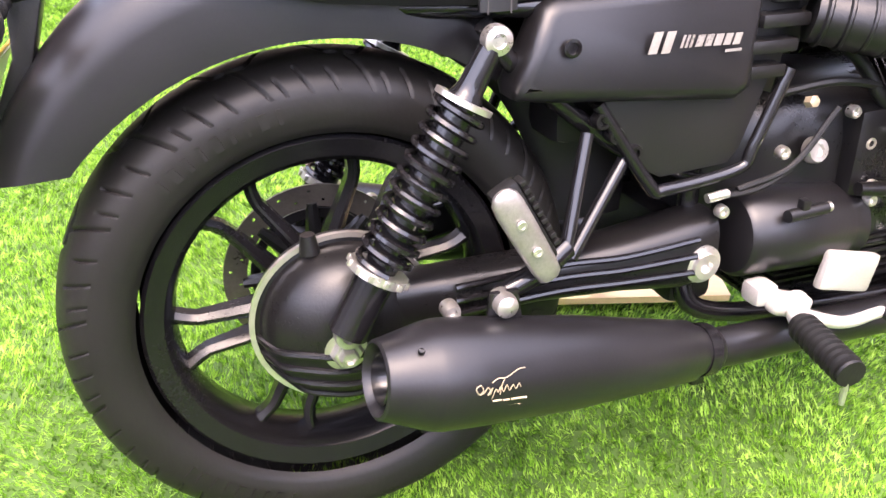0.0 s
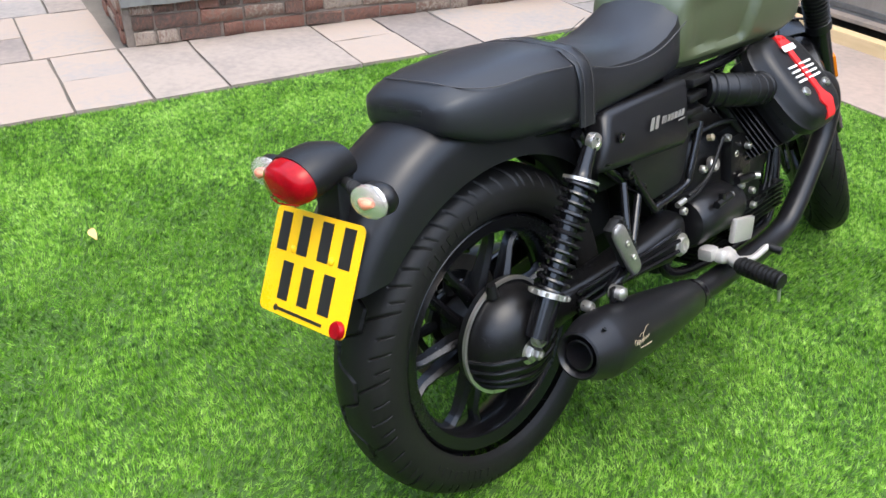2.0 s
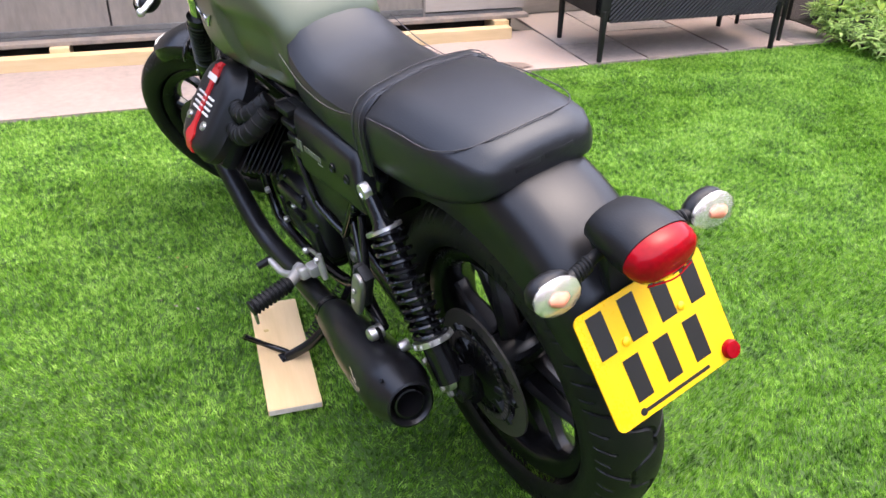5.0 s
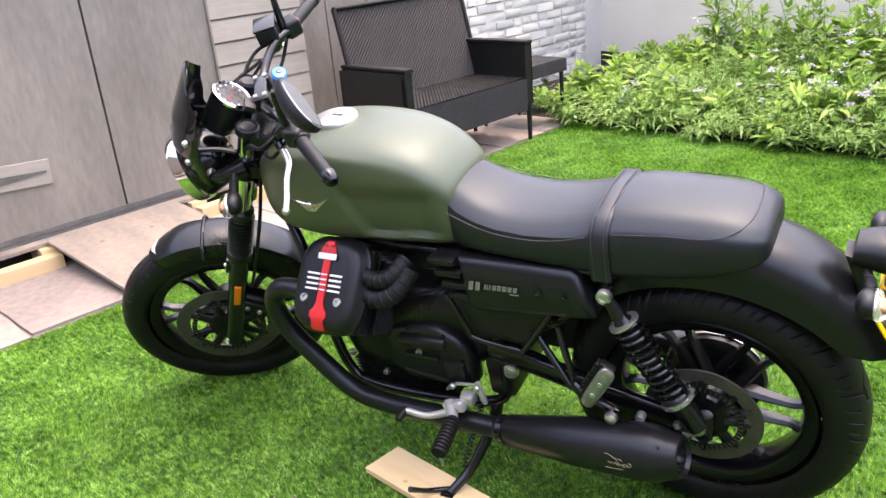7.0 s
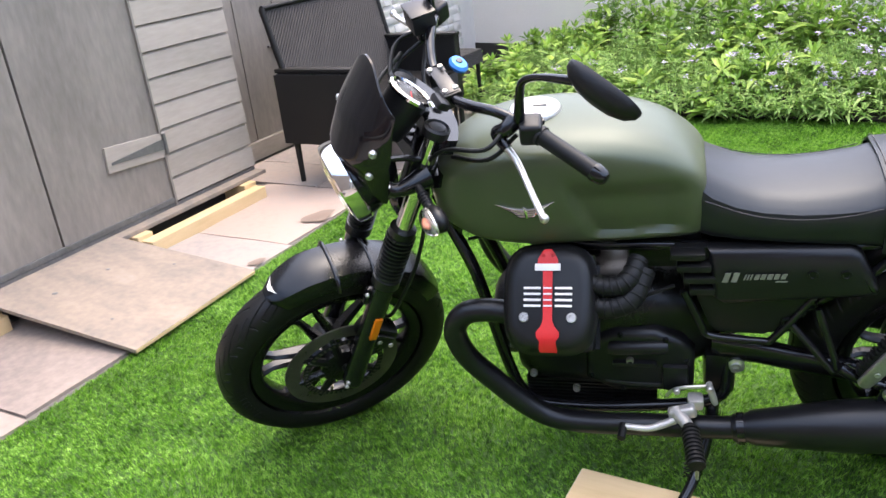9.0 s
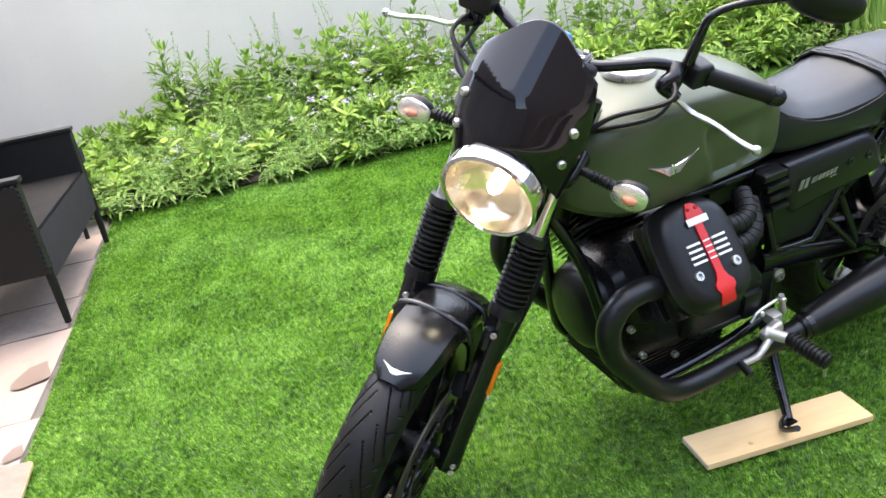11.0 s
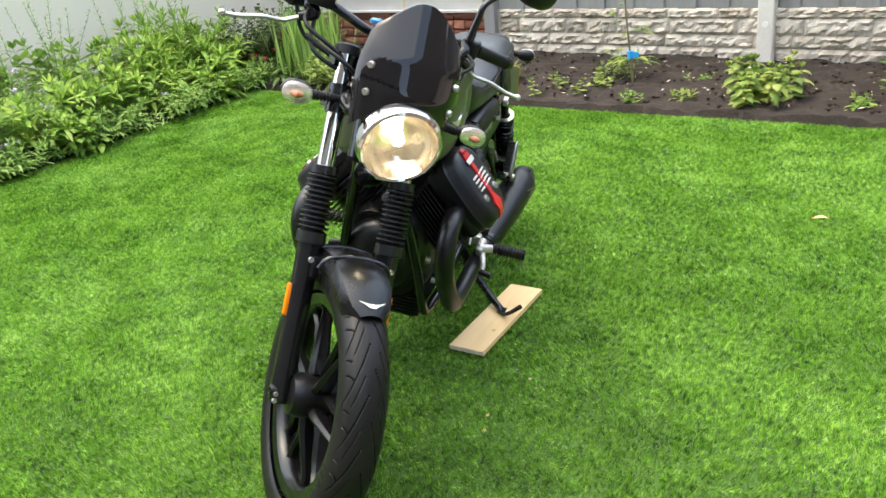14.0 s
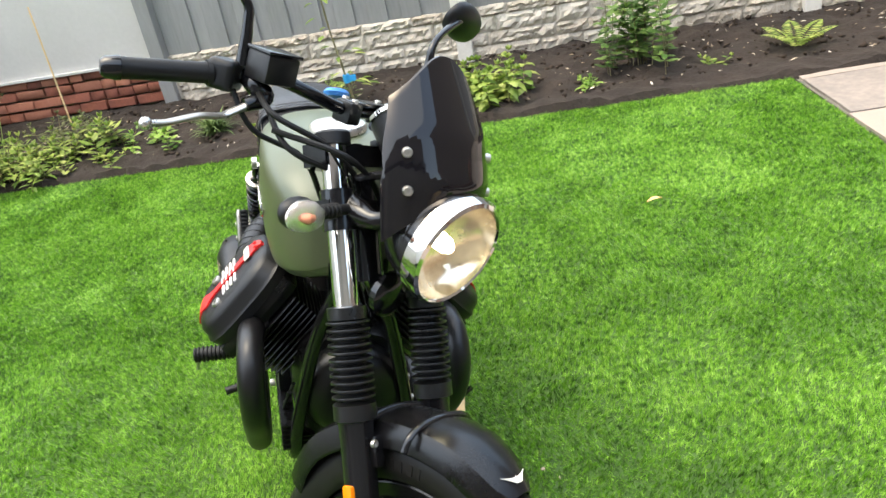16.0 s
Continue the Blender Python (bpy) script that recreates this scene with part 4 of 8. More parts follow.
def make_disc(c, y, r_out, r_in, holes, steer, parent, mat="steel_disc"):
    """A drilled brake disc on its carrier."""
    bm = B()
    n = 144
    rows_r = [r_in, r_in + (r_out - r_in) * 0.22, r_in + (r_out - r_in) * 0.36, r_in + (r_out - r_in) * 0.62, r_in + (r_out - r_in) * 0.76, r_out]
    for side in (-0.0022, 0.0022):
        vs = [[bm.verts.new(c + V(math.cos(2 * math.pi * q / n) * r, y + side, math.sin(2 * math.pi * q / n) * r)) for q in range(n)] for r in rows_r]
        for k in range(5):
            for q in range(n):
                if k == 1 and q % 8 == 0 or k == 3 and q % 8 == 4:
                    continue
                bm.faces.new((vs[k][q], vs[k][(q + 1) % n], vs[k + 1][(q + 1) % n], vs[k + 1][q]))
    lathe(bm, c, (0, 1, 0), [(r_out, y - 0.0022), (r_out, y + 0.0022)], n, cap=False)
    disc = bpart("brake_disc", bm, mat, parent, "drilled steel brake disc", steer)
    bm = B()
    for k in range(8):
        t = 2 * math.pi * k / 8
        e = V(math.cos(t), 0, math.sin(t))
        tube(bm, [c + e * 0.05 + V(0, y, 0), c + e * (r_in + 0.006) + V(0, y, 0)], [0.013, 0.008], 8)
        bolt(bm, c + e * (r_in - 0.01) + V(0, y, 0), (0, 1, 0), 0.007, 0.012)
    lathe(bm, c, (0, 1, 0), [(0.06, y - 0.004), (0.06, y + 0.006), (0.045, y + 0.010)], 32)
    bpart("disc_carrier", bm, "cast", disc, "", steer)
    # slotted ring of the wheel-speed sensor, inside the disc
    bm = lathe(B(), c, (0, 1, 0), [(r_in - 0.020, y + 0.008), (r_in - 0.006, y + 0.008), (r_in - 0.006, y + 0.011), (r_in - 0.020, y + 0.011), (r_in - 0.020, y + 0.008)], 96, cap=False)
    ring = bpart("sensor_ring", bm, "cast", disc, "dark slotted sensor ring", steer)
    for k in range(48):
        t = 2 * math.pi * k / 48
        rot = Matrix.Rotation(-t, 4, "Y")
        bpart("ring_tooth", box(B(), c + V(math.cos(t), 0, math.sin(t)) * (r_in - 0.013) + V(0, y + 0.0115, 0), (0.010, 0.002, 0.0045), 0, rot), "steel_disc", disc, "", steer, smooth=False)
    return disc


def make_wheel(c, R, W, rim, steer, pitch, front_wheel, disc):
    """A cast alloy wheel: rim, six pairs of spokes, hub, tyre and brake disc."""
    c = Vector(c)
    bm = lathe(B(), c, (0, 1, 0), [(rim - 0.018, -W * 0.62), (rim + 0.004, -W * 0.70), (rim + 0.009, -W * 0.64), (rim - 0.006, -W * 0.5), (rim - 0.018, -W * 0.25),
        (rim - 0.022, 0), (rim - 0.018, W * 0.25), (rim - 0.006, W * 0.5), (rim + 0.009, W * 0.64), (rim + 0.004, W * 0.70), (rim - 0.018, W * 0.62), (rim - 0.026, W * 0.5), (rim - 0.034, 0), (rim - 0.026, -W * 0.5), (rim - 0.018, -W * 0.62)], 96, cap=False)
    wheel = bpart("wheel", bm, "satin", None, "black cast alloy wheel with paired spokes", steer)
    bpart("tyre", make_tyre(c, R, W, rim - 0.003, pitch, front_wheel), "tyre", wheel, "black rubber tyre with curved tread grooves", steer)
    # moulded marks of the sidewall, as plain bars
    for sd in SIDES:
        for start in (-0.35, 1.75, 3.85):
            for k in range(9):
                t = start + 0.068 * k
                e, g = V(math.cos(t), 0, math.sin(t)), V(-math.sin(t), 0, math.cos(t))
                rr = (R + rim) / 2 - 0.004
                rot = Matrix((e, V(0, sd, 0), g)).transposed().to_4x4()
                bm = box(B(), (0, 0, 0), (0.018, 0.0022, (0.0055, 0.010, 0.004)[k % 3]), 0.0, Matrix.Identity(4))
                bpart("sidewall_mark", moved(bm, Matrix.Translation(c + e * rr + V(0, sd * W * 1.0, 0)) @ rot), "tyre", wheel, "", steer, smooth=False)
    for k in range(6):
        t = radians(60 * k + (18 if front_wheel else 7))
        for sgn in (1, -1):
            bpart("spoke", spoke(B(), c, t, sgn, 0.045, rim - 0.028), "satin", wheel, "", steer)
    bpart("hub", lathe(B(), c, (0, 1, 0), [(0.03, -0.075), (0.045, -0.07), (0.052, -0.05), (0.05, 0), (0.052, 0.05), (0.045, 0.07), (0.03, 0.075)], 32), "cast", wheel, "", steer)
    make_disc(c, *disc, steer, wheel)
    bm = tube(B(), [c + V(math.cos(-1.25) * (rim - 0.038), 0.01, math.sin(-1.25) * (rim - 0.038)), c + V(math.cos(-1.25) * (rim - 0.072), 0.014, math.sin(-1.25) * (rim - 0.072))], 0.0042, 8)
    bpart("valve", bm, "gold_ink", wheel, "brass valve stem", steer)
    return wheel


rear_wheel = make_wheel(AXLE_R + V(-0.004, 0, -0.004), 0.329, 0.071, 0.228, False, 16, False, (0.082, 0.130, 0.098, 40))
front_wheel = make_wheel(WHEEL_F, 0.322, 0.052, 0.234, True, 19, True, (0.066, 0.158, 0.118, 44))

# -- final drive, swingarm and shock absorbers --
bm = lathe(B(), AXLE_R, (0, -1, 0), [(0.095, 0.035), (0.112, 0.045), (0.112, 0.062), (0.104, 0.064), (0.100, 0.085), (0.090, 0.108), (0.070, 0.126), (0.045, 0.136), (0.02, 0.138), (0.001, 0.138)], 48)
drive = bpart("final_drive", bm, "cast", None, "black finned shaft-drive housing")
bpart("gasket_ring", lathe(B(), AXLE_R, (0, -1, 0), [(0.110, 0.0615), (0.1165, 0.0605), (0.1165, 0.0675), (0.110, 0.067)], 48, cap=False), "alloy", drive, "bright alloy gasket ring")
DOME = [(0.0, 0.138), (0.045, 0.136), (0.070, 0.126), (0.090, 0.108), (0.100, 0.085), (0.104, 0.066), (0.112, 0.05)]


def dome_depth(r):
    for (r0, h0), (r1, h1) in zip(DOME, DOME[1:]):
        if r <= r1:
            return h0 + (h1 - h0) * (r - r0) / (r1 - r0)
    return 0.05


for k, dz in enumerate((-0.008, -0.030, -0.052, -0.074)):
    half = math.sqrt(0.108**2 - dz * dz)
    pts = []
    for q in range(13):
        u = -half + 2 * half * q / 12
        wob = dz + 0.004 * math.sin(3.0 * q / 12 * math.pi)
        pts.append(AXLE_R + V(u, -dome_depth(math.hypot(u, wob)) - 0.001, wob))
    bpart("fin", tube(B(), pts, 0.0048, 8, steps=2), "cast", drive)
bm = tube(B(), [AXLE_R + V(-0.035, -0.07, 0.098), AXLE_R + V(-0.036, -0.07, 0.122)], [0.013, 0.009], 12)
bpart("breather_cap", bm, "cast", drive)
bm = bolt(B(), (0.002, -0.136, 0.318), (0, -1, 0), 0.020, 0.012, True)
lathe(bm, (0.002, -0.130, 0.318), (0, -1, 0), [(0.026, 0), (0.026, 0.008), (0.02, 0.009)], 24)
bolt(bm, (0.002, -0.148, 0.318), (0, -1, 0), 0.012, 0.012, True)
bpart("axle_nut", bm, "zinc", drive, "bright axle nut")

bm = B()
rings = []
for x, z, y, hz, hy in ((0.07, 0.345, -0.095, 0.042, 0.032), (0.14, 0.352, -0.10, 0.034, 0.034), (0.25, 0.358, -0.105, 0.030, 0.036), (0.36, 0.362, -0.112, 0.036, 0.04), (0.45, 0.366, -0.118, 0.048, 0.045), (0.50, 0.37, -0.115, 0.05, 0.04)):
    rings.append(ellipse_ring((x, y, z), V(0, 1, 0), V(0, 0, 1), hy, hz, 20, 3.2))
loft(bm, rings)
arm = bpart("swingarm", bm, "cast", None, "black cast swingarm with ribs")
for dz in (0.020, 0.002, -0.016):
    bpart("rib", tube(B(), [(0.14, -0.138, 0.356 + dz), (0.27, -0.146, 0.366 + dz), (0.36, -0.155, 0.366 + dz), (0.46, -0.165, 0.372 + dz * 1.3)], 0.0045, 8), "gloss", arm)
bm = B()
rings = [ellipse_ring((x, y, z), V(0, 1, 0), V(0, 0, 1), hy, hz, 16, 3.0) for x, z, y, hz, hy in ((-0.02, 0.318, 0.118, 0.028, 0.014), (0.06, 0.33, 0.118, 0.03, 0.015), (0.25, 0.365, 0.11, 0.028, 0.018), (0.42, 0.395, 0.095, 0.03, 0.02), (0.52, 0.405, 0.085, 0.034, 0.022))]
loft(bm, rings)
bpart("arm_left", bm, "gloss", arm)
bm = lathe(B(), (0.474, -0.150, 0.358), (0, -1, 0), [(0.026, 0), (0.026, 0.012), (0.018, 0.014), (0.018, 0.02), (0.009, 0.02), (0.008, 0.012), (0.0005, 0.012)], 24)
bpart("pivot_nut", bm, "alloy", arm, "bright pivot nut")
bm = lathe(B(), (0.466, 0.10, 0.358), (0, 1, 0), [(0.020, 0), (0.020, 0.01), (0.013, 0.012), (0.013, 0.018), (0.006, 0.018), (0.006, 0.01), (0.0005, 0.01)], 24)
bpart("pivot_nut", bm, "alloy", arm)
bm = lathe(B(), AXLE_R + V(0, 0.105, 0), (0, 1, 0), [(0.03, 0), (0.03, 0.022), (0.02, 0.03), (0.012, 0.034), (0.0005, 0.034)], 6)
bpart("axle_end", bm, "cast", arm)
bm = tube(B(), [AXLE_R + V(-0.022, 0.128, 0.045), AXLE_R + V(-0.020, 0.132, 0.004)], [0.016, 0.018], 18)
lathe(bm, AXLE_R + V(-0.020, 0.128, -0.002), (0, 1, 0), [(0.017, 0), (0.017, 0.020), (0.014, 0.023), (0.007, 0.023), (0.006, 0.016), (0.0005, 0.016)], 20)
bpart("axle_lug", bm, "cast", arm, "dark axle lug with a socket bolt")
for p in ((0.034, 0.138, 0.012), (0.020, 0.138, -0.030)):
    bpart("arm_bolt", bolt(B(), AXLE_R + V(*p), (0, 1, 0), 0.0105, 0.012, True), "zinc", arm, "bright hexagon bolt")
bm = box(B(), AXLE_R + V(0.105, 0.100, -0.058), (0.10, 0.05, 0.06), 0.012, Matrix.Rotation(radians(-25), 4, "Y"))
box(bm, AXLE_R + V(0.105, 0.128, -0.058), (0.06, 0.014, 0.035), 0.005, Matrix.Rotation(radians(-25), 4, "Y"))
caliper = bpart("rear_caliper", bm, "cast", None, "black rear brake caliper")
for dx in (-0.03, 0.03):
    bpart("caliper_bolt", bolt(B(), AXLE_R + V(dx + 0.105, 0.128, -0.058 + 0.46 * dx), (0, 1, 0), 0.008, 0.01), "zinc", caliper)


def helix(bm, a, b, r, wire, turns, n=20, sides=6):
    a, b = Vector(a), Vector(b)
    d = (b - a)
    s, w = frame_axes(d)
    pts = []
    total = int(turns * n)
    for k in range(total + 1):
        t = 2 * math.pi * k / n
        pts.append(a + d * (k / total) + (s * math.cos(t) + w * math.sin(t)) * r)
    tube(bm, pts, wire, sides, steps=1)
    return bm


for sd in SIDES:
    top, bot = V(0.181, 0.152 * sd, 0.669), V(0.002, 0.153 * sd, 0.352)
    d = (top - bot)
    sh = bpart("shock_absorber", tube(B(), [bot + d * 0.0, bot + d * 0.22], 0.024, 20), "gloss", None, "black rear shock absorber with coil spring")
    at = lambda f: bot + d * f
    bpart("piston_rod", tube(B(), [at(0.80), at(0.98)], 0.0085, 14), "chrome", sh, "bright piston rod")
    bpart("damper_body", tube(B(), [at(0.2), at(0.80)], 0.0195, 18), "gloss", sh)
    bpart("coil_spring", helix(B(), at(0.24), at(0.795), 0.0295, 0.0043, 11.5), "gloss", sh, "black coil spring")
    bpart("spring_collar", tube(B(), [at(0.210), at(0.238)], 0.0355, 28), "alloy", sh, "bright lower spring collar")
    ds, dw = frame_axes(d)
    for k in range(12):
        t = radians(30 * k)
        bpart("collar_notch", box(B(), at(0.224) + (ds * math.cos(t) + dw * math.sin(t)) * 0.0355, (0.006, 0.006, 0.008), 0.001, d.to_track_quat("Z", "Y").to_matrix().to_4x4()), "zinc", sh)
    bpart("spring_seat", tube(B(), [at(0.795), at(0.812)], 0.0335, 28), "alloy", sh, "bright upper spring seat")
    bpart("top_cap", tube(B(), [at(0.812), at(0.85), at(0.97)], [0.021, 0.0155, 0.0135], 18), "gloss", sh)
    for p, rr in ((top, 0.0165), (bot, 0.0165)):
        bm = lathe(B(), p + V(0, -0.002 * sd, 0), (0, sd, 0), [(rr, 0), (rr, 0.010), (rr * 0.94, 0.014), (rr * 0.5, 0.0155), (rr * 0.42, 0.012), (0.0005, 0.012)], 24)
        bpart("shock_bolt", bm, "zinc", sh, "bright domed bolt")

# -- mudguard, tail lamp, plate --
bm = B()
rings = []
for k in range(25):
    f = k / 24
    r_out = 0.405 + 0.052 * math.exp(-((f - 0.55) / 0.36) ** 2) + 0.012 * f
    half = 0.088 + 0.006 * math.sin(math.pi * f)
    skirt = 0.345 + 0.012 * f
    prof = [(-half, skirt), (-half, skirt + (r_out - skirt) * 0.5), (-half * 0.95, r_out - 0.028), (-half * 0.75, r_out - 0.009), (-half * 0.4, r_out - 0.001), (0, r_out), (half * 0.4, r_out - 0.001), (half * 0.75, r_out - 0.009), (half * 0.95, r_out - 0.028), (half, skirt + (r_out - skirt) * 0.5), (half, skirt)]
    inner = [(y * 0.955, max(r - 0.004, skirt)) for y, r in prof[::-1]]
    ring = []
    for y, r in prof + inner:
        t = radians(52 + f * (97 - 9.5 * (r_out - r) / (r_out - skirt)))
        ring.append(AXLE_R + V(math.cos(t) * r, y, math.sin(t) * r))
    rings.append(ring)
loft(bm, rings)
guard = bpart("rear_mudguard", bm, "matt", None, "matt black rear mudguard")
bm = B()
rings = []
for f, x, z, hy, hz in ((0, -0.258, 0.745, 0.046, 0.03), (0.3, -0.29, 0.747, 0.055, 0.036), (0.7, -0.325, 0.741, 0.059, 0.040), (1, -0.343, 0.737, 0.059, 0.038)):
    rings.append(ellipse_ring((x, -0.003, z), V(0, 1, 0), V(-0.2, 0, 0.98), hy * 0.94, hz * 0.94, 28, 2.2))
loft(bm, rings)
tail = bpart("tail_lamp", bm, "plastic", None, "tail lamp with a red lens in a black housing")
rings = [ellipse_ring((x, -0.003, z), V(0, 1, 0), V(-0.2, 0, 0.98), 0.055 * q, 0.0348 * q, 28, 2.2) for x, z, q in ((-0.340, 0.737, 0.99), (-0.352, 0.734, 0.985), (-0.364, 0.731, 0.9), (-0.372, 0.729, 0.66), (-0.375, 0.728, 0.3))]
loft(bm := B(), rings)
lens = bpart("red_lens", bm, "red_lens", tail, "glossy red lens")
for dz in (-0.021, -0.010, 0.001, 0.012):
    bpart("lens_rib", tube(B(), [(-0.366, -0.040, 0.730 + dz), (-0.3755, -0.003, 0.730 + dz), (-0.366, 0.034, 0.730 + dz)], 0.0012, 6), "red_lens", lens)
for dy in (-0.028, -0.011, 0.006, 0.023):
    bpart("lens_rib", tube(B(), [(-0.364, dy, 0.757), (-0.3745 + 9 * (dy + 0.003) ** 2, dy, 0.730), (-0.364, dy, 0.703)], 0.0011, 6), "red_lens", lens)
bm = prism(B(), [(-0.245, 0.745), (-0.285, 0.735), (-0.292, 0.665), (-0.345, 0.56), (-0.335, 0.55), (-0.275, 0.655)], 0.06, 0.004)
bpart("plate_bracket", bm, "plastic", tail)


def indicator(c, stalk, sd, face, steer, label):
    """A teardrop winker: black back shell, bright bowl, amber bulb and clear lens on a ribbed stalk."""
    c, stalk = Vector(c), Vector(stalk)
    out, fwd = V(0, sd, 0), V(face, 0, 0)
    outline = ((-0.036, 0.35), (-0.029, 0.68), (-0.015, 0.93), (0.0, 1.0), (0.015, 0.93), (0.026, 0.66), (0.031, 0.3))
    body = B()
    loft(body, [ellipse_ring(c + out * f - fwd * 0.008, V(1, 0, 0), V(0, 0, 1), 0.020 * a, 0.0245 * a, 18) for f, a in outline])
    lamp = bpart("indicator", body, "plastic", None, label, steer)
    loft(bm := B(), [ellipse_ring(c + out * f * 0.94 + fwd * 0.005, V(1, 0, 0), V(0, 0, 1), 0.009 * a, 0.0232 * a, 18) for f, a in outline])
    bpart("bowl", bm, "bowl", lamp, "", steer)
    bm = tube(B(), [c - out * 0.012 + fwd * 0.0135, c + out * 0.001 + fwd * 0.018, c + out * 0.012 + fwd * 0.0135], [0.004, 0.0078, 0.004], 12)
    bpart("bulb", bm, "bulb_orange", lamp, "amber bulb showing through", steer)
    loft(bm := B(), [ellipse_ring(c + out * f + fwd * 0.008, V(1, 0, 0), V(0, 0, 1), 0.0215 * a, 0.0245 * a, 20) for f, a in outline])
    lens = bpart("lens", bm, "clear_lens", lamp, "clear ribbed lens", steer)
    lens.visible_shadow = False
    bm = tube(B(), [stalk, c - out * 0.031 - fwd * 0.006], [0.0085, 0.010], 12)
    for k in range(5):
        p = stalk.lerp(c - out * 0.04 - fwd * 0.006, 0.45 + 0.12 * k)
        lathe(bm, p, out, [(0.011, -0.002), (0.0122, 0), (0.011, 0.002)], 14)
    bpart("stalk", bm, "rubber", lamp, "", steer)
    return lamp


for sd in SIDES:
    indicator((-0.302, -0.003 + 0.135 * sd, 0.716), (-0.285, -0.004 + 0.045 * sd, 0.722), sd, -1, False, "rear indicator with a clear lens")

tilt = Matrix.Translation((-0.346, -0.004, 0.590)) @ Matrix.Rotation(radians(27), 4, "Y") @ Matrix.Rotation(radians(-2), 4, "X")
plate_bm = box(B(), (0, 0, 0), (0.0025, 0.224, 0.172), 0)
bmesh.ops.bevel(plate_bm, geom=[e for e in plate_bm.edges if abs(e.verts[0].co.x - e.verts[1].co.x) > 0.001], offset=0.012, segments=4, affect="EDGES", profile=0.5)
plate = bpart("number_plate", moved(plate_bm, tilt), "yellow", None, "yellow rear number plate with dark bars")
bpart("plate_back", moved(box(B(), (0.0022, 0, 0), (0.0018, 0.216, 0.164)), tilt), "plate_back", plate, "pale plastic back of the plate", smooth=False)
for z, ys in ((0.047, (0.081, 0.027, -0.027, -0.081)), (-0.030, (0.054, 0.0, -0.054))):
    for y in ys:
        bpart("bar", moved(box(B(), (-0.0017, y, z), (0.001, 0.027, 0.062)), tilt), "ink", plate, "", smooth=False)
bpart("bar", moved(box(B(), (-0.0017, 0.006, -0.076), (0.001, 0.125, 0.005)), tilt), "ink", plate, "", smooth=False)
bpart("badge_dot", moved(lathe(B(), (-0.001, 0.066, -0.076), (-1, 0, 0), [(0.0055, 0), (0.0055, 0.001), (0.0005, 0.0011)], 14), tilt), "ink", plate)
for y in (0.05, -0.05):
    bpart("plate_screw", moved(lathe(B(), (-0.001, y, 0.022), (-1, 0, 0), [(0.0065, 0), (0.0065, 0.002), (0.004, 0.004), (0.0005, 0.0042)], 14), tilt), "yellow", plate)
bpart("reflector", moved(lathe(B(), (-0.001, -0.098, -0.072), (-1, 0, 0), [(0.014, 0), (0.014, 0.006), (0.012, 0.009), (0.0005, 0.010)], 24), tilt), "red_lens", plate, "round red reflector")

# -- tank and seat --
def ring_x(x, zb, zt, hw, shoulder, belly, n=20):
    """A tank section: flat-topped with soft shoulders; belly pulls the lower side in."""
    h = zt - zb
    half = [(0.0, zt), (0.30, zt - 0.006 * h), (0.58, zt - 0.030 * h), (0.81, zt - 0.085 * h), (0.935, zt - 0.19 * h * shoulder), (0.972, zt - 0.33 * h), (0.99, zt - 0.54 * h), (1.0 - 0.35 * belly, zt - 0.74 * h),
            (0.97 - 0.7 * belly, zt - 0.90 * h), (0.90 - 0.8 * belly, zb + 0.012), (0.78 - 0.8 * belly, zb), (0.4, zb), (0.0, zb)]
    left = [V(x, hw * y, z) for y, z in half]
    return left + [V(x, -p.y, p.z) for p in left[-2:0:-1]]


rows = [(0.532, 0.722, 0.842, 0.088, 1.0, 0.02), (0.545, 0.715, 0.872, 0.108, 1.0, 0.05), (0.575, 0.711, 0.908, 0.122, 0.95, 0.08), (0.625, 0.709, 0.945, 0.135, 0.9, 0.12), (0.70, 0.709, 0.972, 0.149, 0.85, 0.14), (0.78, 0.711, 0.983, 0.157, 0.8, 0.13),
        (0.86, 0.713, 0.985, 0.160, 0.8, 0.08), (0.94, 0.718, 0.978, 0.156, 0.85, 0.04), (1.01, 0.728, 0.960, 0.143, 0.9, 0.0), (1.065, 0.745, 0.932, 0.120, 1.0, 0.0), (1.105, 0.765, 0.898, 0.088, 1.0, 0.0), (1.125, 0.785, 0.862, 0.050, 1.0, 0.0)]
rows = [(x, zb, zt - 0.012 * max(0.0, zt - 0.84) / 0.145, hw, sh, be) for x, zb, zt, hw, sh, be in rows]


def spread(vals, steps, closed=False):
    """Catmull-Rom through rows of numbers."""
    v = np.array(vals, float)
    ext = np.concatenate([v[-1:], v, v[:2]]) if closed else np.concatenate([2 * v[:1] - v[1:2], v, 2 * v[-1:] - v[-2:-1]])
    out = []
    for a, b, c, d in zip(ext, ext[1:], ext[2:], ext[3:]):
        for t in np.arange(steps) / steps:
            out.append(0.5 * (2 * b + (c - a) * t + (2 * a - 5 * b + 4 * c - d) * t * t + (3 * b - a - 3 * c + d) * t**3))
    return out if closed else out + [v[-1]]


def ease(f):
    f = max(0.0, min(1.0, f))
    return f * f * (3 - 2 * f)


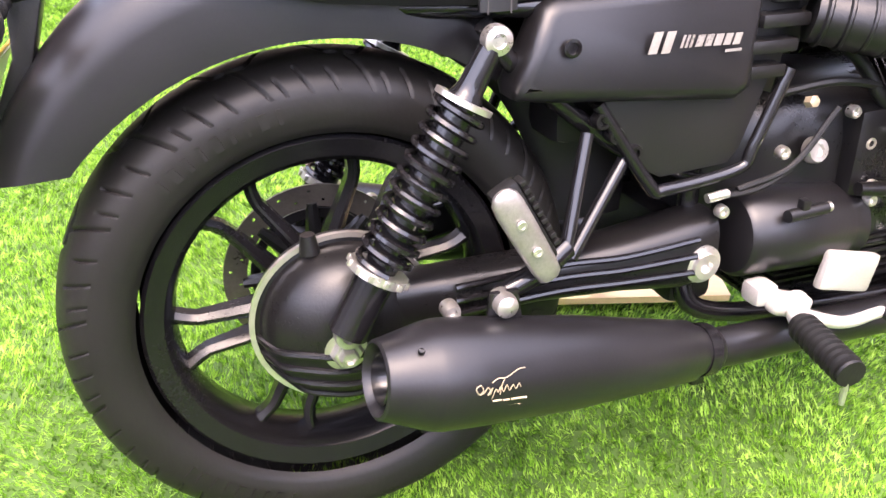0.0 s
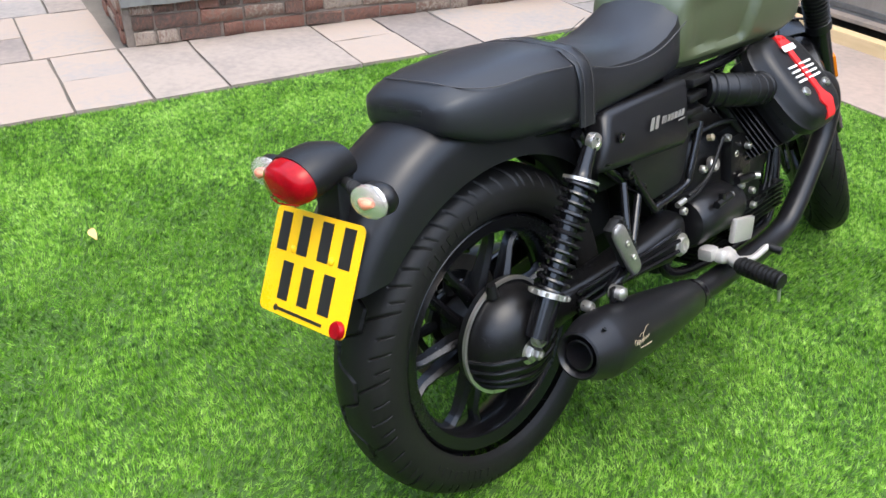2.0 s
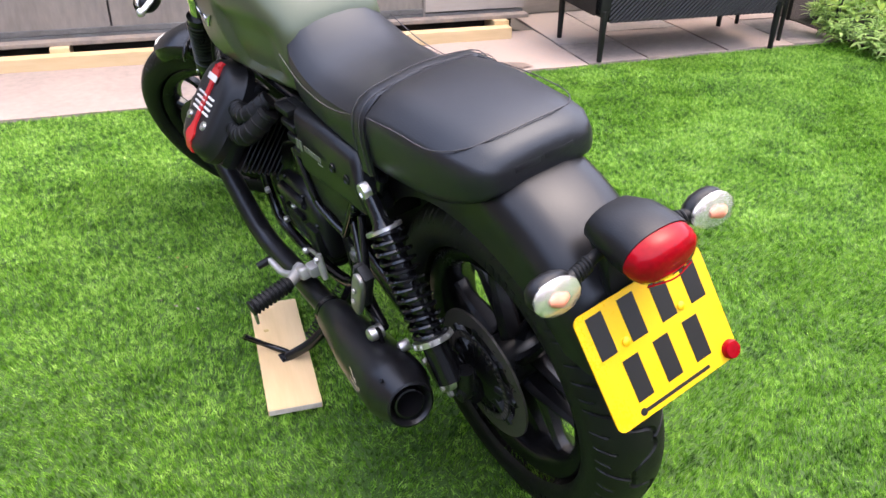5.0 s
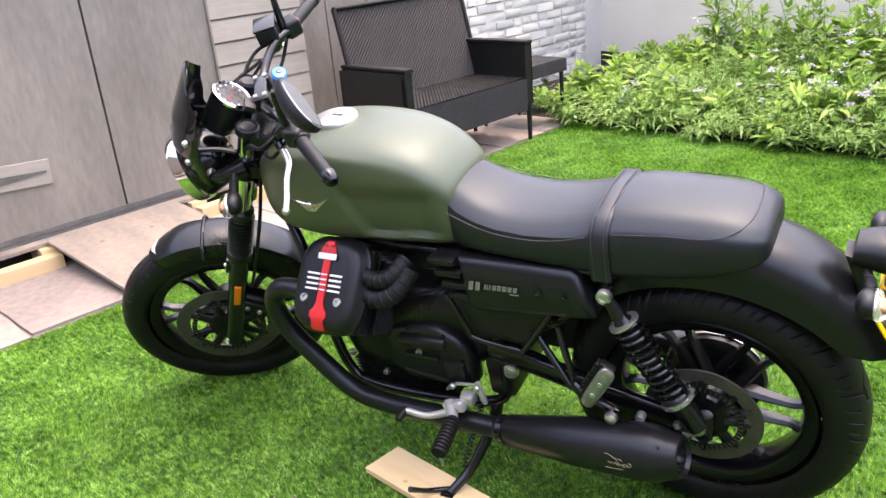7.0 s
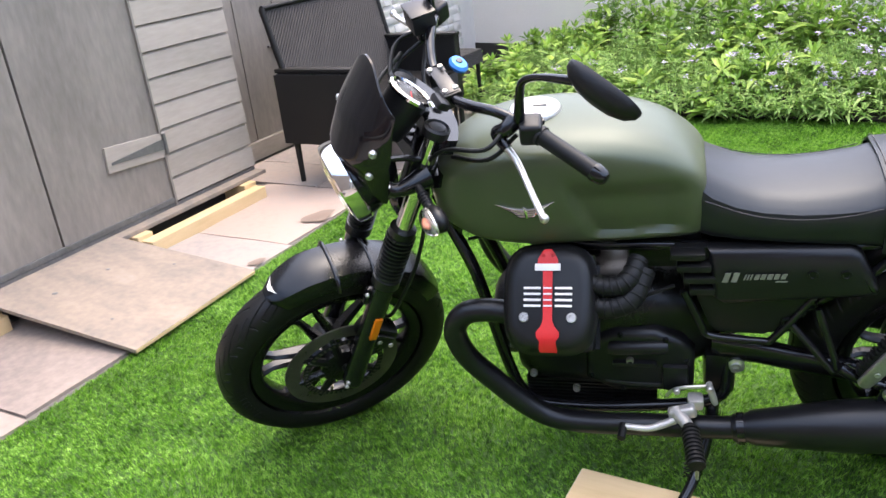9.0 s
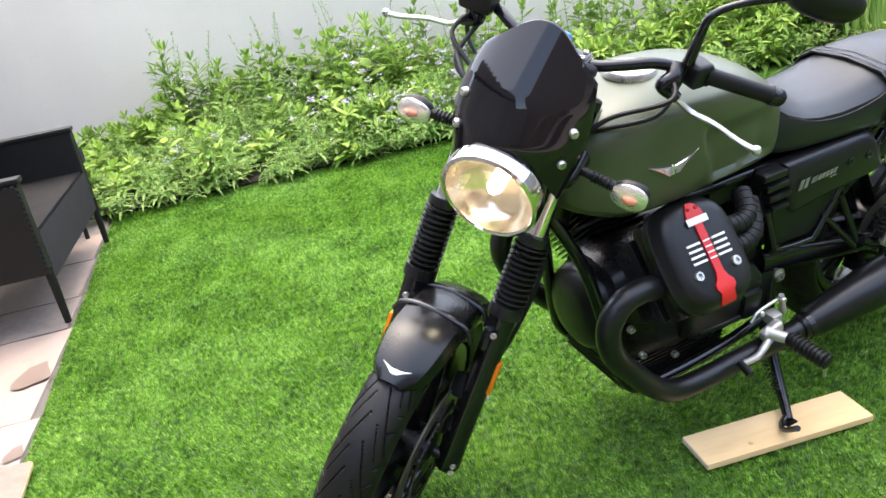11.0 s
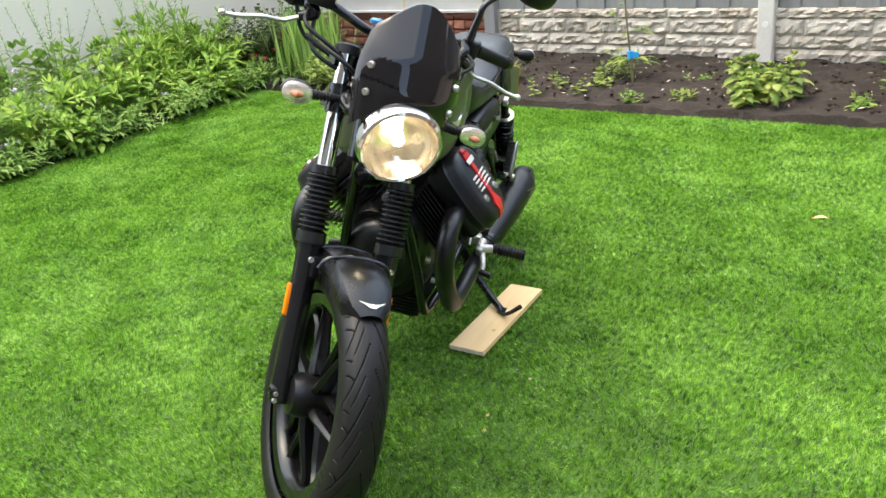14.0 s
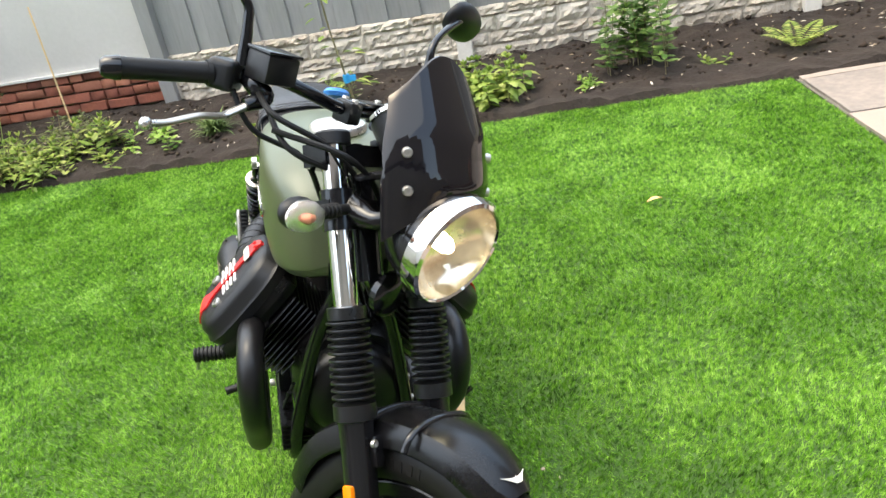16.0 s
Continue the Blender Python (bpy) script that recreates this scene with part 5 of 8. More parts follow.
bm = B()
rings = []
for r in spread(rows, 9):
    ring = []
    for p in spread(ring_x(*r), 5, True):
        x, y, z = (float(q) for q in p)
        # knee recess, with a slanting front edge and a shoulder line above it
        into = ease((z - 0.734) / 0.018) * ease((0.884 + 0.08 * (x - 0.70) - z) / 0.055) * ease((0.795 + 0.38 * (z - 0.80) - x) / 0.022) * ease((x - 0.55) / 0.07)
        if abs(y) > 0.06:
            y -= math.copysign(0.017 * into, y)
        ring.append(V(x, y, z))
    rings.append(ring)
loft(bm, rings)
tank = bpart("fuel_tank", bm, "green", None, "matt olive green fuel tank with winged badges")
cap_at = V(0.882, 0, 0.972)
bm = lathe(B(), cap_at, (-0.03, 0, 1), [(0.056, -0.004), (0.056, 0.004), (0.052, 0.010), (0.034, 0.014), (0.0005, 0.015)], 40)
cap = bpart("fuel_cap", bm, "alloy", tank, "round brushed alloy filler cap")
bpart("cap_lock", box(B(), cap_at + V(-0.012, 0, 0.016), (0.03, 0.012, 0.005), 0.002), "zinc", cap)


def wing(bm, c, right, up, out, size):
    """A spread-winged badge: two feathered wings and a body."""
    for sgn in (1, -1):
        for k in range(4):
            a = c + right * sgn * size * 0.05 - up * size * 0.07 * k
            tip = c + right * sgn * size * (1.0 - 0.2 * k) + up * size * (0.30 - 0.13 * k)
            mid = a.lerp(tip, 0.45) - up * size * 0.06
            tube(bm, [a, mid, tip], [size * 0.058, size * 0.058, size * 0.010], 8, steps=3)
    tube(bm, [c + up * size * 0.14 + right * size * 0.08, c, c - up * size * 0.30], [size * 0.02, size * 0.07, size * 0.03], 8, steps=3)
    return bm


for sd in SIDES:
    bpart("badge", wing(B(), V(0.896, 0.1590 * sd, 0.823), V(1, -0.03 * sd, -0.05), V(0.05, 0, 1), V(0, sd, 0), 0.062), "chrome", tank, "bright winged badge")


def seat_ring(x, zb, zt, hw, crown=0.017):
    h = min(1.0, (zt - zb) / 0.13)
    crown *= h
    half = [(0.0, zt), (0.35, zt - crown * 0.12), (0.66, zt - crown * 0.55), (0.86, zt - crown * 1.5), (0.955, zt - 0.036 * h), (1.0, zt - 0.060 * h), (1.0, zb + 0.03 * h), (0.97, zb + 0.01 * h), (0.90, zb), (0.5, zb), (0.0, zb)]
    left = [V(x, hw * y, z) for y, z in half]
    return left + [V(x, -p.y, p.z) for p in left[-2:0:-1]]


rows = [(-0.157, 0.764, 0.792, 0.066), (-0.153, 0.756, 0.805, 0.086), (-0.140, 0.748, 0.817, 0.103), (-0.112, 0.738, 0.829, 0.116), (-0.06, 0.722, 0.838, 0.125), (0.0, 0.711, 0.842, 0.130), (0.07, 0.705, 0.845, 0.133), (0.13, 0.702, 0.844, 0.135), (0.17, 0.700, 0.839, 0.135), (0.20, 0.699, 0.831, 0.134), (0.23, 0.700, 0.820, 0.132),
        (0.29, 0.703, 0.808, 0.130), (0.36, 0.706, 0.802, 0.128), (0.43, 0.710, 0.808, 0.125), (0.48, 0.713, 0.823, 0.122), (0.525, 0.717, 0.847, 0.116), (0.552, 0.722, 0.866, 0.106)]
bm = B()
rows = [(0.17 + (x - 0.17) * 0.905 if x < 0.17 else x, zb, zt, hw) for x, zb, zt, hw in rows]
loft(bm, [seat_ring(*r) for r in rows])
bmesh.ops.subdivide_edges(bm, edges=bm.edges, cuts=1, smooth=0.9)
seat = bpart("seat", bm, "leather", None, "black vinyl dual seat with stitched panels")
strap = B()
path = [V(0.19, 0.139 * s, z) for s, z in ((-0.985, 0.695), (-0.99, 0.755), (-0.98, 0.778), (-0.925, 0.803), (-0.7, 0.825), (0, 0.8345), (0.7, 0.825), (0.925, 0.803), (0.98, 0.778), (0.99, 0.755), (0.985, 0.695))]
rings = []
for k, p in enumerate(path):
    q = path[min(k + 1, 10)] - path[max(k - 1, 0)]
    nrm = V(0, -q.z, q.y).normalized() * -1
    if nrm.dot(p - V(0.19, 0, 0.75)) < 0:
        nrm = -nrm
    rings.append([p + V(-0.021, 0, 0) - nrm * 0.002, p + V(-0.021, 0, 0) + nrm * 0.003, p + V(-0.012, 0, 0) + nrm * 0.0055, p + V(0.012, 0, 0) + nrm * 0.0055, p + V(0.021, 0, 0) + nrm * 0.003, p + V(0.021, 0, 0) - nrm * 0.002])
loft(strap, rings)
belt = bpart("grab_strap", strap, "leather", seat, "stitched black strap across the seat")
for dx in (-0.013, 0.013):
    bpart("stitching", tube(B(), [p + V(dx, 0, 0) + (p - V(0.19, 0, 0.75)).normalized() * 0.006 for p in path], 0.0009, 5, steps=3), "thread", belt)
for pts in ([(0.16, 0.985, 0.806), (0.05, 0.965, 0.812), (-0.045, 0.925, 0.812), (-0.098, 0.70, 0.818), (-0.118, 0.40, 0.826), (-0.122, 0, 0.828)], [(0.54, 0.935, 0.815), (0.45, 0.975, 0.783), (0.36, 0.985, 0.772), (0.28, 0.985, 0.778), (0.22, 0.985, 0.793)]):
    for sd in SIDES:
        line = [V(0.17 + (x - 0.17) * 0.905 if x < 0.17 else x, sd * y * 0.1345, z) for x, y, z in pts]
        bpart("stitching", tube(B(), line, 0.0011, 5, steps=5), "thread", seat, "grey stitched seam")
bpart("embossed_bar", box(B(), (-0.1235, 0.026, 0.785), (0.006, 0.045, 0.011), 0.002), "leather", seat)
bpart("embossed_bar", box(B(), (-0.1235, -0.030, 0.785), (0.006, 0.052, 0.011), 0.002), "leather", seat)

# -- side panels --
for sd in SIDES:
    outline = [(0.535, 0.702), (0.262, 0.704), (0.243, 0.694), (0.226, 0.655), (0.205, 0.612), (0.208, 0.598), (0.24, 0.592), (0.50, 0.570), (0.520, 0.585)]
    panel = bpart("side_panel", prism(B(), outline, 0.062, 0.017, 0.122 * sd, 4), "matt", None, "matt black side panel with plain silver bars")
    for v in panel.data.vertices:
        v.co.y -= math.copysign(0.62 * max(0.0, v.co.z - 0.668) + 0.10 * max(0.0, 0.60 - v.co.z), v.co.y) if abs(v.co.y) > 0.12 else 0.0
    lower = [(0.562, 0.60), (0.528, 0.500), (0.512, 0.482), (0.415, 0.476), (0.395, 0.486), (0.315, 0.59)]
    bpart("lower_cover", prism(B(), lower, 0.05, 0.006, 0.108 * sd, 2), "plastic", panel)
    bpart("cover_tube", tube(B(), [(0.582, 0.138 * sd, 0.60), (0.545, 0.138 * sd, 0.505), (0.525, 0.138 * sd, 0.475), (0.42, 0.138 * sd, 0.462), (0.395, 0.138 * sd, 0.472), (0.32, 0.13 * sd, 0.58)], 0.0085, 10), "gloss", panel, "glossy black guard tube")
    for k in range(4):
        z = 0.690 - 0.030 * k
        bm = box(B(), (0.574 - 0.013 * k, 0.128 * sd, z), (0.070, 0.036, 0.017), 0.005)
        bpart("louvre", bm, "plastic", panel)
    bpart("panel_back", prism(B(), [(0.60, 0.70), (0.53, 0.70), (0.53, 0.58), (0.575, 0.565)], 0.03, 0.003, 0.105 * sd), "plastic", panel)
    for x in ((0.272,) if sd < 0 else (0.272, 0.333)):
        bm = lathe(B(), (x, 0.151 * sd, 0.652), (0, sd, 0), [(0.0105, 0), (0.0105, 0.003), (0.007, 0.0035), (0.006, 0.0015), (0.0005, 0.0015)], 20)
        bpart("panel_fastener", bm, "gloss" if sd < 0 else "cast", panel)
    # the maker's lettering, as plain slanted silver bars
    for x, w, h, z in ((0.002, 0.011, 0.024, 0.0), (0.019, 0.011, 0.024, 0.0), (0.038, 0.003, 0.014, 0.0), (0.044, 0.003, 0.014, 0.0), (0.050, 0.003, 0.014, 0.0),
                       (0.061, 0.009, 0.013, 0.0), (0.073, 0.009, 0.013, 0.0), (0.086, 0.010, 0.013, 0.0), (0.099, 0.009, 0.013, 0.0), (0.112, 0.009, 0.013, 0.0), (0.108, 0.022, 0.003, -0.013)):
        bm = box(B(), (0, 0, 0), (w, 0.0012, h))
        lean = 0.28 if sd < 0 else -0.28
        for v in bm.verts:
            v.co.x += lean * v.co.z
        xx = 0.373 + x if sd < 0 else 0.499 - x
        bpart("silver_bar", moved(bm, Matrix.Translation((xx, 0.1536 * sd, 0.648 + z - 0.03 * (xx - 0.43)))), "silver_ink", panel, "", smooth=False)

# -- engine --
bm = B()
rings = [ellipse_ring((x, 0, z), V(0, 1, 0), V(0, 0, 1), hy, hz, 24, 3.5) for x, z, hy, hz in ((0.50, 0.44, 0.075, 0.09), (0.56, 0.44, 0.10, 0.11), (0.64, 0.44, 0.115, 0.13), (0.70, 0.42, 0.125, 0.15), (0.80, 0.41, 0.125, 0.155), (0.94, 0.415, 0.118, 0.15), (0.97, 0.42, 0.10, 0.13))]
loft(bm, rings)
engine = bpart("engine", bm, "cast", None, "black transverse twin engine with finned cylinders")
bm = box(B(), (0.80, 0, 0.25), (0.30, 0.20, 0.07), 0.012)
sump = bpart("sump", bm, "cast", engine)
for k in range(7):
    bpart("fin", box(B(), (0.80, 0, 0.23 + 0.011 * k), (0.315, 0.22, 0.0035)), "cast", sump, "", smooth=False)
bm = lathe(B(), (0.965, 0, 0.43), (1, 0, 0), [(0.108, 0), (0.110, 0.02), (0.101, 0.045), (0.08, 0.06), (0.05, 0.066), (0.0005, 0.068)], 40)
cover = bpart("front_cover", bm, "cast", engine, "round black front engine cover")
for k in range(8):
    t = 2 * math.pi * k / 8
    bpart("cover_bolt", bolt(B(), (0.988, 0.102 * math.cos(t), 0.43 + 0.102 * math.sin(t)), (1, 0, 0), 0.006, 0.008), "cast", cover)
# starter on one side, gearbox covers, oil filler, bolts
bpart("starter_motor", lathe(B(), (0.530, -0.125, 0.378), (1, 0, -0.05), [(0.035, 0), (0.054, 0.004), (0.060, 0.012), (0.060, 0.165), (0.053, 0.175), (0.053, 0.20)], 32), "matt", engine, "matt black starter motor")
bpart("timing_block", box(B(), (0.78, -0.12, 0.44), (0.15, 0.06, 0.19), 0.012), "cast", engine)
for k in range(6):
    bpart("fin", box(B(), (0.84, -0.137, 0.285 + 0.012 * k), (0.28, 0.03, 0.004)), "cast", engine, "", smooth=False)
for x, y, z in ((0.586, -0.14, 0.492), (0.727, -0.14, 0.488), (0.690, -0.14, 0.535), (0.500, -0.145, 0.425), (0.735, -0.155, 0.41), (0.735, -0.155, 0.43), (0.78, -0.16, 0.385), (0.80, -0.155, 0.34), (0.76, -0.155, 0.50),
                (0.83, 0.135, 0.30), (0.93, 0.135, 0.345), (0.70, 0.14, 0.40), (0.58, 0.125, 0.38), (0.955, 0.12, 0.42)):
    bpart("engine_bolt", bolt(B(), (x, y, z), (0, math.copysign(1, y), 0), 0.009, 0.012), "zinc", engine)
bpart("oil_filler", lathe(B(), (0.650, -0.128, 0.482), (0, -1, 0.25), [(0.018, 0), (0.018, 0.010), (0.015, 0.014), (0.009, 0.014), (0.008, 0.010), (0.0005, 0.010)], 24), "zinc", engine, "bright filler plug")
bpart("sensor_plug", tube(B(), [(0.575, -0.186, 0.420), (0.635, -0.186, 0.424)], 0.0085, 12), "plastic", engine)
bpart("sensor_clip", box(B(), (0.598, -0.186, 0.433), (0.012, 0.012, 0.016), 0.002), "plastic", engine)
bpart("plug_end", tube(B(), [(0.634, -0.186, 0.424), (0.641, -0.186, 0.4245)], 0.007, 10), "zinc", engine)
bpart("clutch_arm", tube(B(), [(0.705, -0.165, 0.432), (0.742, -0.168, 0.428), (0.775, -0.168, 0.424)], [0.009, 0.011, 0.009], 12), "cast", engine)
bpart("clutch_arm_bolt", bolt(B(), (0.776, -0.170, 0.424), (0.6, -0.8, 0), 0.009, 0.014), "zinc", engine)
bpart("crossover_hose", tube(B(), [(0.62, -0.10, 0.66), (0.70, -0.125, 0.60), (0.74, -0.14, 0.545), (0.80, -0.135, 0.50)], 0.009, 10), "rubber", engine)
bpart("breather_hose", tube(B(), [(0.60, -0.11, 0.56), (0.66, -0.135, 0.575), (0.73, -0.14, 0.565)], 0.006, 8), "rubber", engine)
bpart("brass_fitting", lathe(B(), (0.623, -0.135, 0.552), (0, -1, 0.3), [(0.008, 0), (0.008, 0.012), (0.005, 0.014), (0.0005, 0.014)], 6), "gold_ink", engine, "small brass fitting")
# gearbox side on the other flank
case = [(0.558, 0.312), (0.556, 0.415), (0.585, 0.455), (0.64, 0.482), (0.73, 0.482), (0.80, 0.45), (0.805, 0.33), (0.75, 0.298), (0.62, 0.296)]
gcase = bpart("gearbox_side", prism(B(), case, 0.07, 0.028, 0.108, 5), "matt", engine, "black ribbed gearbox side cover")
bpart("rib", tube(B(), [(0.618, 0.138, 0.440), (0.628, 0.140, 0.440), (0.735, 0.144, 0.438), (0.745, 0.142, 0.438)], [0.012, 0.018, 0.018, 0.013], 18, 2), "matt", gcase)
bpart("rib", box(B(), (0.690, 0.143, 0.392), (0.10, 0.024, 0.012), 0.005), "matt", gcase)
bpart("rib", box(B(), (0.600, 0.143, 0.352), (0.06, 0.026, 0.075), 0.012), "matt", gcase)
bpart("rib", tube(B(), [(0.57, 0.139, 0.33), (0.66, 0.142, 0.322), (0.76, 0.139, 0.33)], 0.007, 8), "matt", gcase)
for x, z in ((0.575, 0.40), (0.62, 0.46), (0.72, 0.472), (0.785, 0.44), (0.79, 0.345), (0.72, 0.308)):
    bpart("case_bolt", bolt(B(), (x, 0.137, z), (0, 1, 0), 0.0065, 0.008), "cast", gcase)
for sd in SIDES:
    n_out, n_up = V(0, 0.745 * sd, 0.667), V(0, -0.667 * sd, 0.745)
    face = V(0.857, 0.222 * sd, 0.640)
    frame_m = Matrix((V(1, 0, 0), n_up, n_out)).transposed().to_4x4()
    place = Matrix.Translation(face) @ frame_m
    # cylinder fins, then the head and its cover
    bm = lathe(B(), (0, -0.01, -0.24), (0, 0, 1), [(0.068, 0), (0.068, 0.20)], 28)
    cyl = bpart("cylinder", moved(bm, place), "cast", engine, "black finned cylinder")
    for k in range(9):
        bm = box(B(), (0, -0.012, -0.085 - 0.0125 * k), (0.20 - 0.004 * k, 0.185 - 0.004 * k, 0.0035), 0.001, seg=1)
        bpart("fin", moved(bm, place), "cast", cyl, "", smooth=False)
    bm = box(B(), (0, -0.004, -0.058), (0.188, 0.215, 0.045), 0.02)
    bpart("cylinder_head", moved(bm, place), "cast", cyl)
    bm = B()
    rings = [ellipse_ring((0, 0, z), V(1, 0, 0), V(0, 1, 0), a, b, 36, 3.4) for z, a, b in ((-0.040, 0.101, 0.120), (-0.020, 0.102, 0.121), (-0.014, 0.096, 0.115), (0.004, 0.092, 0.110), (0.014, 0.083, 0.100), (0.018, 0.068, 0.086))]
    loft(bm, rings)
    rocker = bpart("rocker_cover", moved(bm, place), "plastic", engine, "black rocker cover with a red centre strip")
    # red centre strip: narrow waist, broad ends
    zt = 0.0185
    strip = [(-0.007, 0.105, -0.006), (-0.012, 0.099, -0.002), (-0.020, 0.085, 0.0), (-0.022, 0.074, 0.0), (-0.010, 0.060, 0.0), (-0.0095, -0.045, 0.0), (-0.014, -0.058, 0.0), (-0.024, -0.070, 0.0), (-0.024, -0.080, 0.0), (-0.017, -0.090, -0.002), (-0.019, -0.106, -0.010), (-0.018, -0.113, -0.016)]
    bm = B()
    rings = [[V(-x, y, zt + z - 0.004), V(-x, y, zt + z + 0.004), V(x, y, zt + z + 0.004), V(x, y, zt + z - 0.004)] for x, y, z in strip]
    loft(bm, rings)
    bpart("red_strip", moved(bm, place), "red", rocker, "red painted strip")
    bpart("label_bar", moved(box(B(), (0, 0.066, zt + 0.005), (0.054, 0.015, 0.002), 0.0006), place), "white_ink", rocker)
    for k in range(4):
        for sx in (1, -1):
            bpart("white_rib", moved(box(B(), (sx * 0.033, 0.022 - 0.0125 * k, zt + 0.0015), (0.036, 0.0052, 0.004), 0.001), place), "white_ink", rocker)
        bpart("white_rib", moved(box(B(), (0, 0.022 - 0.0125 * k, zt + 0.0045), (0.018, 0.0036, 0.0015), 0.0005), place), "white_ink", rocker)
    for sx in (1, -1):
        bm = lathe(B(), (sx * 0.050, -0.040, zt - 0.004), (0, 0, 1), [(0.011, 0), (0.011, 0.007), (0.0095, 0.009), (0.0055, 0.009), (0.005, 0.004), (0.0005, 0.004)], 20)
        bpart("cover_bolt", moved(bm, place), "zinc", rocker)
        bpart("cover_bolt", moved(bolt(B(), (sx * 0.010, 0.092, zt), (0, 0, 1), 0.004, 0.006), place), "red", rocker)
    # inlet: one broad pipe on the starter side, a pair of ribbed hoses on the other
    if sd < 0:
        bpart("inlet_pipe", tube(B(), [(0.80, 0.182 * sd, 0.634), (0.74, 0.184 * sd, 0.638), (0.67, 0.168 * sd, 0.650), (0.605, 0.132 * sd, 0.662)], [0.029, 0.035, 0.036, 0.033], 22), "plastic", engine, "broad black inlet pipe")
        line = smooth_path([(0.80, 0.182 * sd, 0.634), (0.74, 0.184 * sd, 0.638), (0.67, 0.168 * sd, 0.650), (0.605, 0.132 * sd, 0.662)], 6)
        for p, q in zip(line[3:-1:2], line[4::2]):
            bpart("pipe_rib", lathe(B(), p, q - p, [(0.034, -0.004), (0.0372, -0.0015), (0.0372, 0.0015), (0.034, 0.004)], 22, cap=False), "plastic", engine)
        for k in range(6):
            bpart("pipe_dimple", lathe(B(), (0.695 + 0.014 * k, -0.2095 - 0.0008 * k, 0.634 - 0.0022 * k), (0, -1, -0.4), [(0.0035, 0), (0.003, 0.0018), (0.0005, 0.002)], 8), "cast", engine)
    else:
        for pts, r in (([(0.785, 0.180, 0.655), (0.735, 0.188, 0.647), (0.695, 0.178, 0.657), (0.672, 0.135, 0.682)], 0.0215), ([(0.785, 0.200, 0.612), (0.735, 0.205, 0.604), (0.688, 0.192, 0.620), (0.660, 0.145, 0.662)], 0.0240)):
            hose = bpart("inlet_hose", tube(B(), pts, r, 18), "rubber", engine, "black ribbed inlet hose")
            line = smooth_path(pts, 6)
            for p, q in zip(line[1:-1:2], line[2::2]):
                bpart("hose_rib", lathe(B(), p, q - p, [(r * 0.98, -0.003), (r * 1.07, -0.001), (r * 1.07, 0.001), (r * 0.98, 0.003)], 18, cap=False), "rubber", hose)
    bpart("plug_lead", tube(B(), [(0.90, 0.13 * sd, 0.74), (0.87, 0.09 * sd, 0.74), (0.80, 0.06 * sd, 0.72)], 0.006, 8), "rubber", engine)
    # exhaust: header, link pipe and silencer
    ex = bpart("exhaust", tube(B(), [(0.935, 0.195 * sd, 0.575), (1.00, 0.20 * sd, 0.590), (1.055, 0.203 * sd, 0.580), (1.085, 0.205 * sd, 0.530), (1.068, 0.204 * sd, 0.455), (1.01, 0.202 * sd, 0.375), (0.945, 0.20 * sd, 0.300), (0.885, 0.198 * sd, 0.258), (0.80, 0.196 * sd, 0.243), (0.66, 0.195 * sd, 0.244), (0.52, 0.197 * sd, 0.248), (0.47, 0.199 * sd, 0.252)], 0.0265, 20, 8),
               "matt", None, "matt black exhaust with a tapered silencer")
    bpart("port_flange", lathe(B(), (0.935, 0.195 * sd, 0.575), (1, 0.05 * sd, 0.15), [(0.036, 0), (0.036, 0.010), (0.029, 0.012)], 20), "cast", ex)
    a, b = V(0.475, 0.200 * sd, 0.252), V(0.004, 0.234 * sd, 0.338)
    d = b - a
    sil = lathe(B(), a, d, [(0.0285, 0.0), (0.033, 0.006), (0.033, 0.03), (0.040, 0.045), (0.0565, 0.22), (0.0625, 0.36), (0.063, 0.40), (0.061, 0.412), (0.0605, 0.415), (0.046, 0.462), (0.044, 0.470), (0.040, 0.472), (0.034, 0.464), (0.031, 0.45), (0.029, 0.38), (0.0005, 0.38)], 40)
    silencer = bpart("silencer", sil, "matt", ex, "tapered matt black silencer")
    bpart("baffle_tube", lathe(B(), a + d.normalized() * 0.40, d, [(0.0285, 0), (0.0285, 0.066), (0.025, 0.067), (0.022, 0.05), (0.0005, 0.02)], 24), "gloss", silencer)
    dn = d.normalized()
    s_out = V(0, sd, 0.12).normalized()
    upv = (V(0, 0, 1) - dn * dn.z).normalized()

    def on_silencer(along, up_):
        rr = 0.0625 - 0.034 * max(0.0, 0.36 - along) + 0.0002
        return a + dn * along + s_out * math.sqrt(rr * rr - up_ * up_) + upv * up_

    strokes = ([(0.372, 0.004), (0.376, 0.010), (0.371, 0.014), (0.367, 0.008), (0.371, 0.003), (0.366, 0.005), (0.362, 0.011), (0.358, 0.006), (0.361, 0.002), (0.356, 0.010), (0.361, -0.010), (0.366, -0.022), (0.363, -0.025), (0.357, -0.008), (0.352, 0.008),
                (0.349, 0.004), (0.346, 0.011), (0.342, 0.004), (0.339, 0.012), (0.335, 0.005), (0.331, 0.011), (0.327, 0.006), (0.324, 0.012), (0.321, 0.008)],
               [(0.357, 0.016), (0.350, 0.020), (0.340, 0.020), (0.326, 0.027), (0.317, 0.028)], [(0.346, 0.001), (0.345, 0.012), (0.342, 0.020)])
    for pts in strokes:
        bpart("print_scrawl", tube(B(), [on_silencer(f, h) for f, h in pts], 0.0007, 5, 3), "gold_ink", silencer, "thin gold scrawl")
